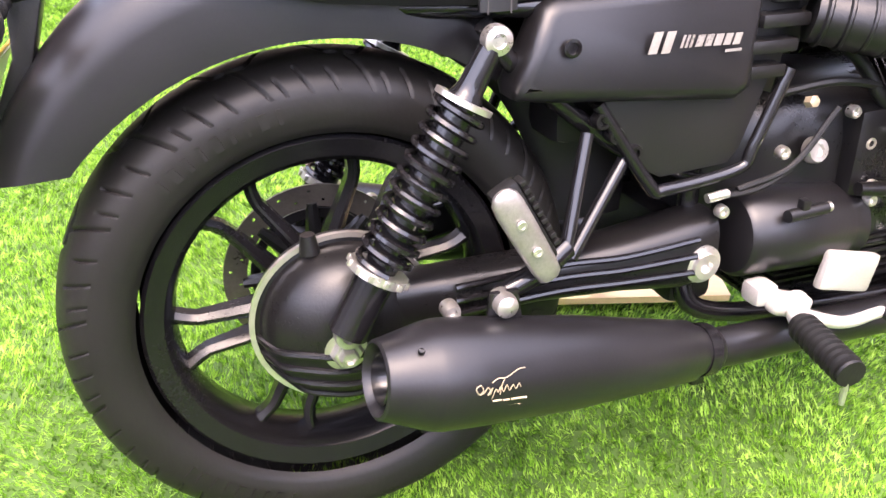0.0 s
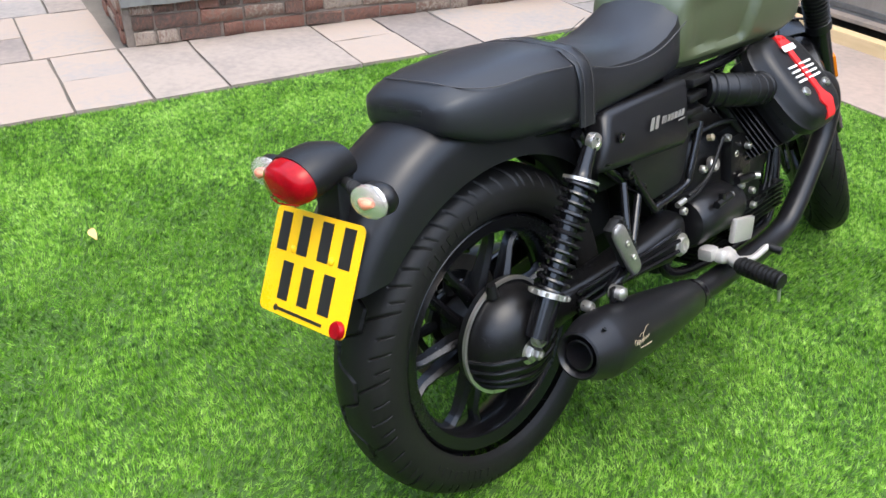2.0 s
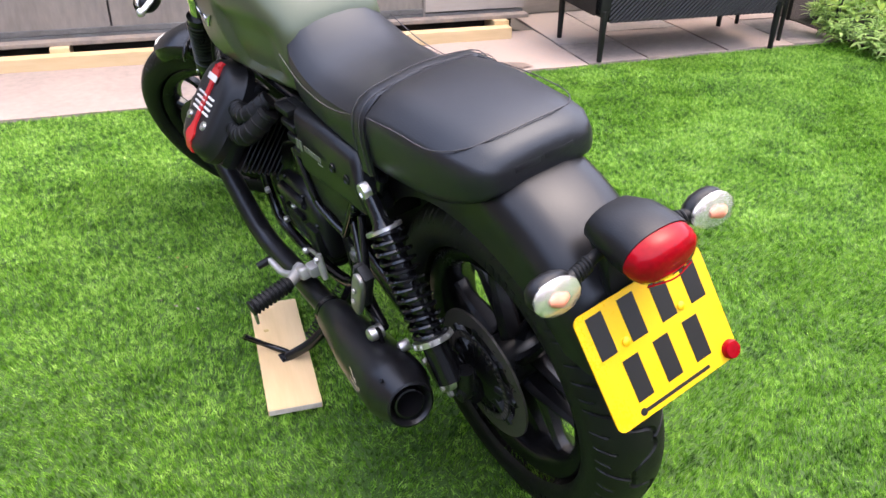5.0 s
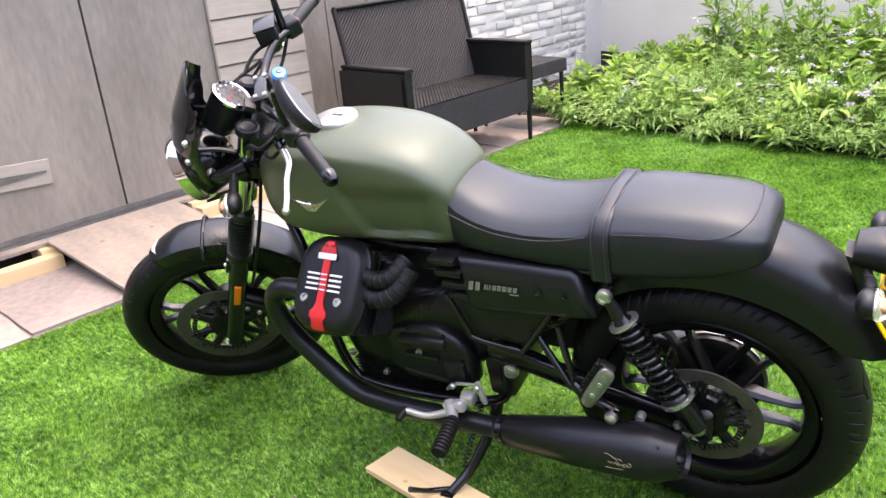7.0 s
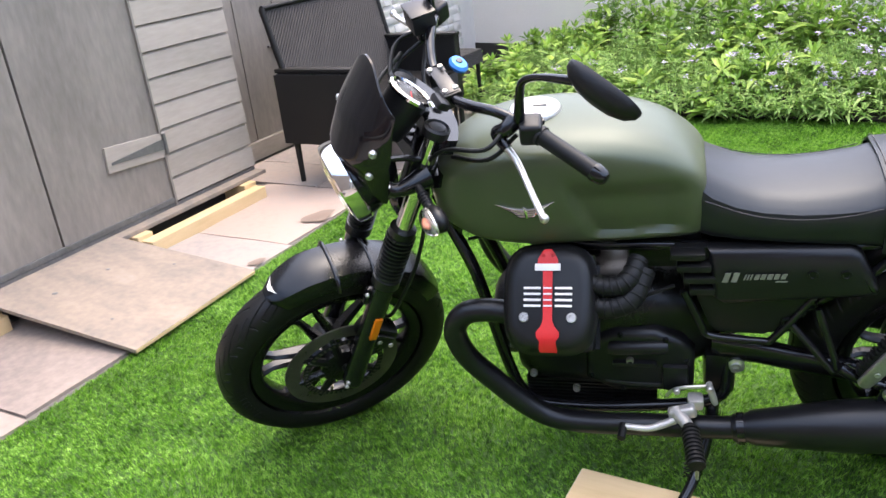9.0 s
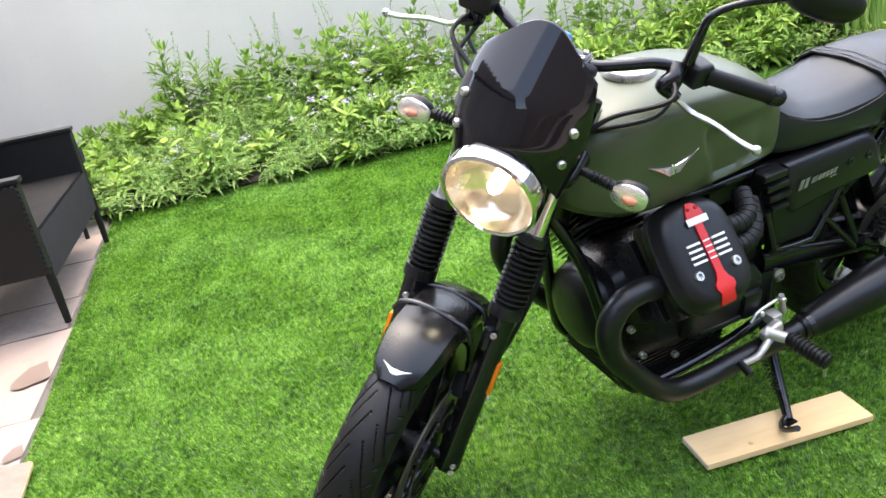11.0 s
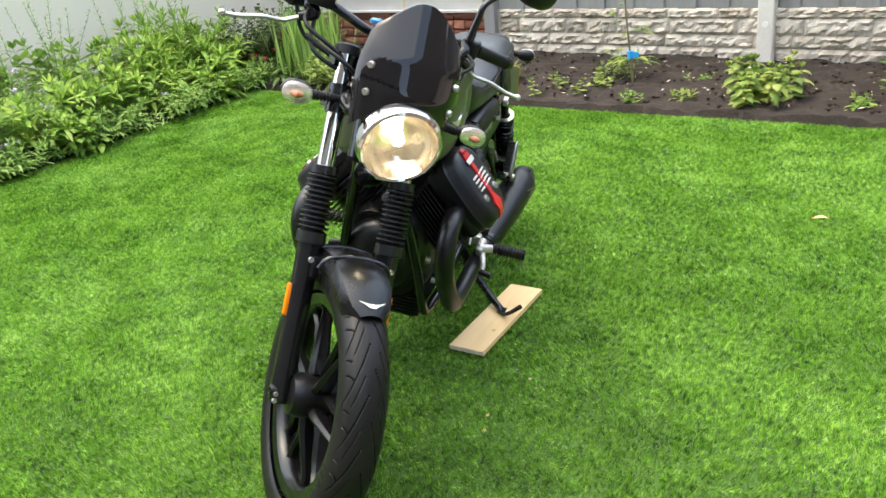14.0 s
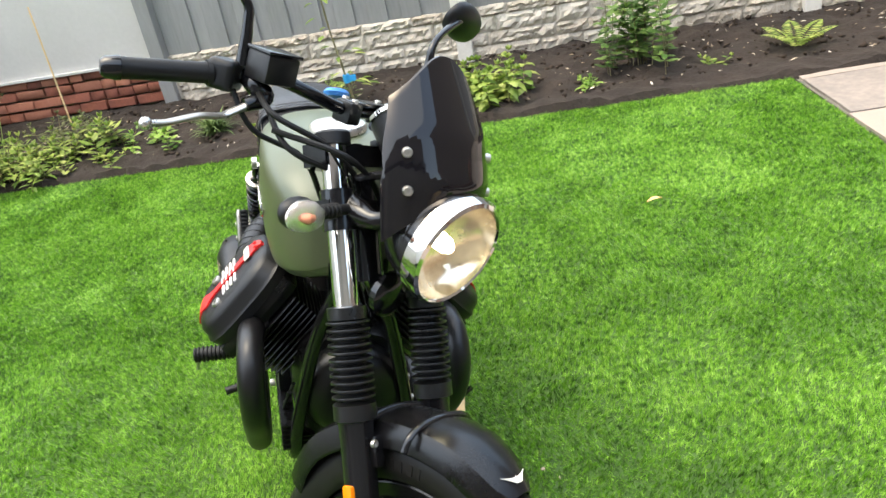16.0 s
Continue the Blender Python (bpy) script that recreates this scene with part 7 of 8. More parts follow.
for k in range(9):
    t = radians(-30 + 30 * k)
    p = G0 + GD * 0.0028 + (s_ * math.cos(t) + w_ * math.sin(t)) * 0.036
    fpart("dial_mark", lathe(B(), p, GD, [(0.0026, 0), (0.0026, 0.0006), (0.0005, 0.0007)], 6), "white_ink", clock)
fpart("warning_panel", box(B(), G0 + V(-0.045, 0.055, -0.005), (0.03, 0.045, 0.02), 0.008, Matrix.Rotation(radians(-40), 4, "Y")), "plastic", clock)
# handlebar and controls
bar_pts = [(1.092, 0, 1.035), (1.09, 0.06, 1.038), (1.072, 0.115, 1.052), (1.045, 0.165, 1.062), (1.01, 0.225, 1.052), (0.976, 0.312, 1.040), (0.951, 0.372, 1.028)]
left_pts = [V(*p) for p in bar_pts]
right_pts = [V(p.x, -p.y, p.z) for p in left_pts]
bars = fpart("handlebar", tube(B(), right_pts[:0:-1] + left_pts, 0.011, 14, 5), "gloss", None, "black tubular handlebar")
for y in (-0.04, 0.04):
    fpart("bar_clamp", box(B(), (1.093, y, 1.033), (0.042, 0.030, 0.038), 0.006), "cast", bars)
    fpart("clamp_bolt", bolt(B(), (1.105, y, 1.051), (0, 0, 1), 0.006, 0.006), "zinc", bars)
    fpart("clamp_bolt", bolt(B(), (1.081, y, 1.051), (0, 0, 1), 0.006, 0.006), "zinc", bars)
fpart("clamp_plate", box(B(), (1.093, 0, 1.05), (0.032, 0.10, 0.008), 0.003), "gloss", bars)
for sd, pts in ((1, left_pts), (-1, right_pts)):
    g0, g1 = pts[4].lerp(pts[5], 0.30), pts[6]
    d = (g1 - g0)
    bm = tube(B(), [g0, g0 + d * 0.06, g0 + d * 0.1, g0 + d * 0.9, g1], [0.020, 0.020, 0.0165, 0.0165, 0.0175], 20, 3)
    grip = fpart("grip", bm, "rubber", bars, "black rubber grip")
    fpart("bar_end", lathe(B(), g1, d, [(0.0185, 0), (0.0185, 0.006), (0.016, 0.022), (0.011, 0.028), (0.0005, 0.029)], 20), "gloss", grip)
    c = pts[4].lerp(pts[5], 0.08)
    fpart("switchgear", box(B(), c, (0.045, 0.05, 0.048), 0.011, Matrix.Rotation(radians(-28 * sd), 4, "Z"), 3), "plastic", bars, "black switch cluster")
    fpart("switch", box(B(), c + V(-0.024, 0, 0.010), (0.006, 0.014, 0.012), 0.002), "red" if sd < 0 else "gloss", bars)
    p = pts[3].lerp(pts[4], 0.55)
    fpart("lever_perch", tube(B(), [p, p + V(0.022, 0.004 * sd, -0.010), V(1.060, 0.190 * sd, 1.032), V(1.056, 0.222 * sd, 1.016)], [0.019, 0.0165, 0.015, 0.011], 14), "gloss", bars)
    bm = tube(B(), [V(1.058, 0.212 * sd, 1.020), V(1.050, 0.236 * sd, 1.003), V(1.049, 0.256 * sd, 0.994), V(1.056, 0.300 * sd, 0.992), V(1.062, 0.352 * sd, 0.980), V(1.066, 0.384 * sd, 0.977)], [0.008, 0.0078, 0.0072, 0.007, 0.007, 0.0075], 12, flat=0.75)
    bmesh.ops.create_uvsphere(bm, u_segments=12, v_segments=8, radius=0.0095, matrix=Matrix.Translation((1.066, 0.388 * sd, 0.977)))
    fpart("hand_lever", bm, "alloy", bars, "bare alloy lever")
    # mirror
    m0 = pts[4].lerp(pts[3], 0.15) + V(0.008, 0, 0.018)
    mc = V(0.938, 0.380 * sd, 1.225)
    su, mdir = V(-0.31, 0.93 * sd, -0.19).normalized(), V(0.88, 0.19 * sd, -0.43)
    mdir = (mdir - su * su.dot(mdir)).normalized()
    sv = mdir.cross(su).normalized()
    fpart("mirror_stalk", tube(B(), [m0, m0 + V(-0.004, 0.002 * sd, 0.06), m0 + V(-0.010, 0.008 * sd, 0.094), m0 + V(-0.026, 0.045 * sd, 0.122), mc - su * 0.045 + mdir * 0.016], [0.0115, 0.0085, 0.0075, 0.0065, 0.010], 12), "gloss", bars, "black mirror stalk")
    rings = []
    for f, a in ((-0.004, 0.985), (0.0, 1.0), (0.010, 0.97), (0.022, 0.80), (0.030, 0.5), (0.033, 0.2)):
        rings.append(ellipse_ring(mc + mdir * f, su, sv, 0.078 * a, 0.041 * a, 28, 2.3))
    loft(bm := B(), rings)
    shell = fpart("mirror", bm, "plastic", bars, "oval black mirror")
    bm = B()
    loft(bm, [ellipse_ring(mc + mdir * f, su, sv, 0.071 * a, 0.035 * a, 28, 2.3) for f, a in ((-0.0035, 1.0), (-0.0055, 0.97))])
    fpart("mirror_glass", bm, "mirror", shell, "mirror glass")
mr = right_pts[3].lerp(right_pts[4], 0.4)
fpart("brake_reservoir", box(B(), mr + V(0.03, 0, 0.022), (0.055, 0.062, 0.045), 0.006), "plastic", bars, "square black brake reservoir")
fpart("reservoir_lid", box(B(), mr + V(0.03, 0, 0.047), (0.058, 0.066, 0.006), 0.002), "gloss", bars)
for pts in ([(1.045, 0.20, 1.05), (1.10, 0.215, 1.03), (1.15, 0.13, 0.985), (1.18, 0.09, 0.93), (1.12, 0.05, 0.82)], [(1.03, 0.215, 1.035), (1.09, 0.20, 0.985), (1.13, 0.10, 0.93), (1.10, 0.05, 0.86)],
            [(1.045, -0.20, 1.045), (1.12, -0.215, 1.02), (1.17, -0.14, 0.99), (1.19, -0.07, 0.93), (1.13, -0.04, 0.83)], [(1.05, -0.185, 1.03), (1.14, -0.19, 0.975), (1.18, -0.09, 0.94), (1.12, -0.03, 0.86)], [(1.02, -0.23, 1.04), (1.06, -0.20, 0.98), (1.10, -0.12, 0.95), (1.10, -0.05, 0.87)]):
    fpart("cable", tube(B(), pts, 0.0048, 8), "rubber", bars)
bm = lathe(B(), (1.046, -0.028, 1.046), (-0.35, 0.1, 0.93), [(0.010, -0.004), (0.0185, 0.0), (0.020, 0.007), (0.016, 0.013), (0.0005, 0.015)], 18)
for v in bm.verts:
    v.co.y = -0.028 + (v.co.y + 0.028) * 1.35
fob = fpart("key_fob", bm, "blue", None, "bright blue oval key fob hanging by the handlebar clamp")
fpart("fob_button", lathe(B(), (1.041, -0.027, 1.0595), (-0.35, 0.1, 0.93), [(0.008, 0), (0.007, 0.0025), (0.0005, 0.003)], 14), "dial", fob, "dark round button")
bm = box(B(), fork_at(0.757, 0, 0.015), (0.05, 0.035, 0.012), 0.004, Matrix.Rotation(-rk, 4, "Y"))
fpart("ignition_switch", bm, "plastic", None, "black ignition switch")
fpart("horn", lathe(B(), fork_at(0.50, 0, -0.01), (1, 0, 0), [(0.02, -0.02), (0.038, -0.01), (0.04, 0.004), (0.03, 0.012), (0.0005, 0.016)], 24), "gloss", None, "black round horn")

# ---- garden furniture ----
def weave_panel(bm, origin, u, v, nu, nv, amp=0.004):
    """A panel of plaited strands: a grid pushed in and out in turn, with a thickness behind it."""
    origin, u, v = Vector(origin), Vector(u), Vector(v)
    nrm = u.cross(v).normalized()
    grid = [[bm.verts.new(origin + u * (i / nu) + v * (j / nv) + nrm * (amp if (i + j) % 2 else -amp)) for i in range(nu + 1)] for j in range(nv + 1)]
    for j in range(nv):
        for i in range(nu):
            bm.faces.new((grid[j][i], grid[j][i + 1], grid[j + 1][i + 1], grid[j + 1][i]))
    back = [[bm.verts.new(origin + u * i + v * j - nrm * 0.022) for i in (0, 1)] for j in (0, 1)]
    bm.faces.new((back[0][1], back[0][0], back[1][0], back[1][1]))
    return bm


seat_set = empty("loveseat", GARDEN @ Matrix.Translation((2.56, -1.455, 0.006)) @ Matrix.Diagonal((1.12, 1.06, 1.0, 1)), "black plaited rattan two-seat garden sofa on the paving", "garden sofa")


def kpart(name, bm, parent, label="", smooth=False):
    return part(name, bm, M["wicker"], parent, label, smooth)


WL = 1.06
for y in (0.0, -WL):
    s = -1 if y == 0 else 1
    arm_bm = box(B(), (0.26, y + 0.03 * s, 0.43), (0.48, 0.055, 0.40), 0.008)
    weave_panel(arm_bm, (0.02, y + (0.003 if y == 0 else -0.003), 0.24), (0.48, 0, 0), (0, 0, 0.38), 40, 32, 0.0025)
    arm_ob = kpart("arm", arm_bm, seat_set, "plaited arm panel")
    kpart("arm_top", box(B(), (0.26, y + 0.03 * s, 0.635), (0.50, 0.066, 0.024), 0.008), arm_ob, "", True)
    for x in (0.03, 0.47):
        kpart("leg", tube(B(), [(x, y + 0.03 * s, 0.0), (x, y + 0.03 * s, 0.26)], [0.013, 0.018], 10), seat_set, "", True)
bm = box(B(), (0.26, -WL / 2, 0.36), (0.46, WL - 0.11, 0.10), 0.012)
weave_panel(bm, (0.03, -0.055, 0.413), (0, -(WL - 0.11), 0), (0.44, 0, 0), 76, 34, 0.0025)
kpart("seat_panel", bm, seat_set, "plaited seat")
bm = B()
weave_panel(bm, (0.020, -0.055, 0.20), (0, -(WL - 0.11), 0), (0, 0, 0.205), 76, 16, 0.0025)
kpart("apron", bm, seat_set)
bm = B()
weave_panel(bm, (0.42, -0.02, 0.40), (0, -(WL - 0.04), 0), (0.115, 0, 0.56), 84, 44, 0.003)
back_ob = kpart("backrest", bm, seat_set, "plaited reclined backrest")
kpart("back_rim", tube(B(), [(0.42, -0.02, 0.40), (0.535, -0.02, 0.965)], 0.014, 10), back_ob, "", True)
kpart("back_rim", tube(B(), [(0.42, -WL + 0.02, 0.40), (0.535, -WL + 0.02, 0.965)], 0.014, 10), back_ob, "", True)
kpart("back_rim", tube(B(), [(0.535, -0.02, 0.965), (0.535, -WL + 0.02, 0.965)], 0.014, 10), back_ob, "", True)

table = empty("side_table", GARDEN @ Matrix.Translation((2.70, -2.68, 0.006)), "low black plaited rattan side table beside the sofa", "side table")
bm = box(B(), (0.22, -0.21, 0.40), (0.46, 0.42, 0.09), 0.008)
weave_panel(bm, (-0.013, 0.0, 0.355), (0, -0.42, 0), (0, 0, 0.085), 34, 8, 0.0025)
kpart("tabletop", bm, table, "plaited tabletop")
for x in (0.02, 0.42):
    for y in (-0.02, -0.40):
        kpart("leg", tube(B(), [(x, y, 0), (x, y, 0.36)], [0.012, 0.016], 10), table, "", True)

# timber under the side stand
block = part("timber_offcut", box(B(), (0, 0, 0), (0.440, 0.121, 0.016), 0.0015), M["pine"], None, smooth=False)
block.matrix_world = Matrix.Translation((0.6275, 0.294, 0.0125)) @ Matrix.Rotation(radians(-14.6), 4, "Z")
part("end_grain", box(B(), (-0.2205, 0, 0), (0.0012, 0.117, 0.013)), M["litter"], block, "rough sawn end", smooth=False)
part("end_grain", box(B(), (0.2205, 0, 0), (0.0012, 0.117, 0.013)), M["litter"], block, "rough sawn end", smooth=False)
part("knot", lathe(B(), (0.09, 0.031, 0.0078), (0, 0, 1), [(0.007, 0), (0.006, 0.0006), (0.0005, 0.0007)], 14), M["straw"], block, "small brown knot")
tagged(block, "pale pine offcut under the side stand foot", "timber offcut")

# dry leaf and crumbs on the lawn
bm = B()
rings = []
for k in range(7):
    f = k / 6
    w = 0.011 * math.sin(math.pi * min(0.05 + f * 0.95, 1)) + 0.001
    c = V(-0.03 + 0.06 * f, 0.006 * math.sin(3 * f), 0.014 + 0.010 * math.sin(2.4 * f))
    rings.append([c + V(0, -w, 0.004), c + V(0, 0, 0), c + V(0, w, 0.005), c + V(0, 0, 0.0012)])
loft(bm, rings)
dry = part("dry_leaf", bm, M["straw"], None)
dry.matrix_world = Matrix.Translation((-0.222, 1.374, 0.004)) @ Matrix.Rotation(radians(75), 4, "Z")
tagged(dry, "curled straw-coloured dry leaf on the grass", "leaf")


def fleck_bit(x, y, size, turn, mat, label):
    """A tiny torn scrap lying on the pile."""
    bm = B()
    loft(bm, [[V(size * (f - 0.5), w * size - 0.001, 0.003 * f), V(size * (f - 0.5), -w * size, 0.002), V(size * (f - 0.5), -w * size, 0.0032), V(size * (f - 0.5), w * size - 0.001, 0.0044 + 0.003 * f)] for f, w in ((0, 0.15), (0.4, 0.4), (0.8, 0.3), (1, 0.1))])
    ob = part("grass_scrap", bm, M[mat])
    ob.matrix_world = Matrix.Translation((x, y, 0.007)) @ Matrix.Rotation(turn, 4, "Z")
    return tagged(ob, label, "scrap", "scraps on the lawn")


for x, y, size, turn, mat in ((0.924, 0.417, 0.009, 0.4, "litter"), (0.967, 0.464, 0.011, 1.2, "litter"), (1.153, 0.381, 0.010, 2.2, "straw"), (1.248, 0.436, 0.006, 0.9, "litter"), (1.012, 0.490, 0.007, 2.9, "litter"), (1.219, 0.388, 0.009, 1.9, "straw")):
    fleck_bit(x, y, size, turn, mat, "tiny pale scrap lying on the artificial grass" if mat == "litter" else "tiny curled dry scrap lying on the grass")

# ---- planting ----
def leaf_batch(rows):
    """Leaves as folded, pointed blades: rows of base, direction, side, length, width, droop."""
    pts, tris = [], []
    for base, d, s, ln, w, droop in rows:
        base, d, s = np.asarray(base), np.asarray(d), np.asarray(s)
        d = d / np.linalg.norm(d)
        s = s - d * (s @ d)
        s = s / max(np.linalg.norm(s), 1e-6)
        up = np.cross(s, d)
        k = len(pts)
        m1, m2 = base + d * ln * 0.35, base + d * ln * 0.70 - np.array([0, 0, droop * ln * 0.35])
        tip = base + d * ln - np.array([0, 0, droop * ln])
        pts += [base, m1 + s * w * 0.5 + up * w * 0.18, m1, m1 - s * w * 0.5 + up * w * 0.18, m2 + s * w * 0.36 + up * w * 0.12, m2, m2 - s * w * 0.36 + up * w * 0.12, tip]
        tris += [[k, k + 2, k + 1], [k, k + 3, k + 2], [k + 1, k + 2, k + 4], [k + 2, k + 5, k + 4], [k + 2, k + 3, k + 5], [k + 3, k + 6, k + 5], [k + 4, k + 5, k + 7], [k + 5, k + 6, k + 7]]
    return np.array(pts), np.array(tris)


def stem_batch(paths, r):
    pts, quads = [], []
    for path in paths:
        for q, p in enumerate(path):
            k = len(pts)
            f = r * (1 - 0.6 * q / max(len(path) - 1, 1))
            pts += [np.array(p) + np.array([f, 0, 0]), np.array(p) + np.array([-f * 0.5, f * 0.87, 0]), np.array(p) + np.array([-f * 0.5, -f * 0.87, 0])]
            if q:
                for a in range(3):
                    b = (a + 1) % 3
                    quads.append([k - 3 + a, k - 3 + b, k + b, k + a])
    return np.array(pts), np.array(quads)


def grow(rng, x, y, h, leaves, ln, w, spread, rows, stems, z0=0.02, whorl=2, droop=0.25, up=0.55, first=0.15):
    """One upright stem with leaves in pairs, shrinking upwards, and a tuft at the top."""
    bend = rng.normal(0, spread, 2)
    at = lambda f: np.array([x + bend[0] * f * f, y + bend[1] * f * f, z0 + h * f])
    stems.append([at(f) for f in (0, 0.35, 0.7, 1.0)])
    turn = rng.uniform(0, 6.28)
    n = max(leaves // whorl, 1)
    for k in range(n):
        f = first + (1 - first) * (k + 0.5) / n
        for j in range(whorl):
            a = turn + j * 6.283 / whorl + k * 1.57 + rng.normal(0, 0.35)
            d = np.array([math.cos(a), math.sin(a), up * (0.4 + f) + rng.normal(0, 0.15)])
            size = (0.6 + 0.6 * math.sin(math.pi * min(f * 0.85 + 0.12, 1))) * rng.uniform(0.75, 1.2)
            rows.append((at(f), d, (-math.sin(a), math.cos(a), 0), ln * size, w * size, droop * rng.uniform(0.4, 1.6)))
    for j in range(5):
        a = turn + j * 1.257
        rows.append((at(1.0), (math.cos(a) * 0.6, math.sin(a) * 0.6, 1.0), (-math.sin(a), math.cos(a), 0), ln * 0.55, w * 0.55, 0.1))


def foliage(name, rows, stems, r, leaf_mat, label, category, kind="stuff", group=""):
    """Leaves as one mesh, stems as another, under one thing unless it is uncountable growth."""
    p, t = leaf_batch(rows)
    if kind == "stuff":
        ob = raw_mesh(name, p, np.zeros((0, 4), int), t, M[leaf_mat])
        ob.matrix_world = GARDEN
        tagged(ob, label, category, kind="stuff")
        if stems:
            ps, qs = stem_batch(stems, r)
            st = raw_mesh(name + "_stems", ps, qs, np.zeros((0, 3), int), M["stem_green"])
            st.matrix_world = GARDEN
            tagged(st, "thin green stems among the leaves", "stems", kind="stuff")
        return ob
    thing = empty(name, GARDEN, label, category, group)
    ob = tagged(raw_mesh("leaves", p, np.zeros((0, 4), int), t, M[leaf_mat]), kind="stuff")
    ob.parent = thing
    if stems:
        ps, qs = stem_batch(stems, r)
        st = tagged(raw_mesh("stem", ps, qs, np.zeros((0, 3), int), M["stem"]), kind="stuff")
        st.parent = thing
    return thing


rng = np.random.default_rng(21)


def wall_y(x):
    return -3.70 - (x + 3.35) * 0.2133 + 0.22


broad, feather, dark_l, st1, st2 = [], [], [], [], []
for k in range(620):
    x = rng.uniform(-2.35, 3.05)
    back = wall_y(x)
    y = rng.uniform(back, -3.22)
    f = (y - back) / (-3.22 - back)
    h = rng.uniform(0.36, 0.74) * (1.0 - 0.50 * f) + 0.16 * noise.noise(V(x * 1.7, y * 1.4, 0))
    if x < -1.2:
        h *= 0.85
    if x > 2.3:
        h *= 0.5
    kind = noise.noise(V(x * 0.9 + 4, y * 1.2, 2.0))
    if kind > 0.12 and f > 0.25 or (0.2 < x < 2.0 and f > 0.35 and rng.random() < 0.6) or (f > 0.72 and rng.random() < 0.55):
        for q in range(2):
            grow(rng, x + rng.normal(0, 0.04), y + rng.normal(0, 0.04), h * rng.uniform(0.6, 0.9), 40, 0.075, 0.012, 0.09, feather, st2, whorl=4, droop=0.3, up=0.4)
    elif kind < -0.22:
        grow(rng, x, y, h * 1.1, 24, 0.19, 0.036, 0.06, broad, st1, whorl=2, droop=0.35)
    else:
        grow(rng, x, y, h, 18, 0.145, rng.uniform(0.040, 0.072), 0.06, broad, st1, whorl=2, droop=0.3)
for k in range(430):
    x = rng.uniform(-2.3, 2.75)
    y = -3.075 + rng.normal(0, 0.05) + 0.07 * noise.noise(V(x * 2.3, 0, 7))
    thick = noise.noise(V(x * 3.1, 2, 1))
    if thick < -0.28:
        continue
    if thick > 0.22:
        grow(rng, x, y - 0.03, rng.uniform(0.08, 0.26), 12, 0.10, 0.045, 0.08, broad, st1, whorl=2, droop=0.4, up=0.4)
        continue
    grow(rng, x, y, rng.uniform(0.06, 0.22), 14, 0.08, 0.016, 0.09, feather, st2, whorl=3, droop=0.4, up=0.3)
# star-shaped rosettes of long lance leaves at the front of the bed
for k in range(46):
    x = rng.uniform(-2.2, 1.2)
    y = rng.uniform(-3.45, -3.14)
    grow(rng, x, y, rng.uniform(0.10, 0.34), 10, 0.20, 0.042, 0.05, broad, st1, whorl=5, droop=0.45, up=0.35, first=0.75)
# tall slender seed spikes rising at the back of the bed
for k in range(44):
    x = rng.uniform(-2.0, 2.3)
    y = wall_y(x) + rng.uniform(0.08, 0.40)
    grow(rng, x, y, rng.uniform(0.70, 0.98), 46, 0.05, 0.009, 0.10, feather, st2, whorl=2, droop=0.2, up=0.7, first=0.35)
foliage("flower_bed_leaves", broad, st1, 0.004, "leaf", "dense fresh green leafy perennials along the pale wall", "planting")
foliage("feathery_foliage", feather, st2, 0.003, "leaf_fine", "finely divided feathery foliage at the lawn edge", "planting")
petals = []
for k in range(120):
    x = rng.uniform(-2.0, 2.3) if k < 55 else rng.normal(0.55, 0.45)
    y = -3.16 - 0.75 * rng.random() ** (1.6 if k < 55 else 3.0)
    z = rng.uniform(0.10, 0.30) + 0.55 * (-3.15 - y)
    n, spread = (16, 0.017) if rng.random() < 0.6 else (8, 0.009)
    for c in range(n):
        a = rng.uniform(0, 6.28)
        o = rng.normal(0, spread, 3) * (1, 1, 0.6)
        petals.append((np.array([x, y, z + 0.03]) + o, (math.cos(a), math.sin(a), 0.5), (-math.sin(a), math.cos(a), 0), 0.018, 0.015, 0.1))
foliage("lilac_flowers", petals, [], 0, "petal", "small lilac and white flower heads", "flowers")

# single plants in the soil bed
def clump(name, x, y, n, h, leaves, ln, w, mat, label, category, seed, spread=0.10, droop=0.3, whorl=2, up=0.5):
    r = np.random.default_rng(seed)
    rows, stems = [], []
    for k in range(n):
        grow(r, x + r.normal(0, spread), y + r.normal(0, spread), h * r.uniform(0.6, 1.1), leaves, ln, w, spread * 0.8, rows, stems, 0.02, whorl, droop, up)
    return foliage(name, rows, stems, 0.004, mat, label, category, kind="thing", group={"small_sprout": "sprouts in the soil bed", "perennial": "perennials in the soil bed"}.get(name, ""))


clump("leafy_bush", -2.24, 0.72, 24, 0.19, 12, 0.075, 0.048, "leaf_lime", "low leafy green shrub in the soil bed", "shrub", 1, 0.085, 0.5, 3, 0.3)
clump("tall_bush", -2.32, 1.62, 20, 0.52, 22, 0.075, 0.040, "leaf_shrub", "upright bushy green shrub in the soil bed", "shrub", 2, 0.10)
clump("seedling_clump", -2.30, -0.36, 9, 0.10, 8, 0.05, 0.03, "leaf_lime", "lime and cream seedlings on the soil", "seedlings", 3, 0.10)
clump("perennial", -2.48, -1.70, 8, 0.20, 12, 0.085, 0.04, "leaf_lime", "fresh green perennial in the soil bed", "perennial", 4, 0.10)
clump("perennial", -2.36, -1.35, 7, 0.12, 10, 0.06, 0.03, "leaf_mid", "small green perennial in the soil bed", "perennial", 14, 0.12)
clump("perennial", -2.52, -2.15, 8, 0.14, 10, 0.07, 0.034, "leaf_lime", "pale green perennial in the soil bed", "perennial", 24, 0.10)
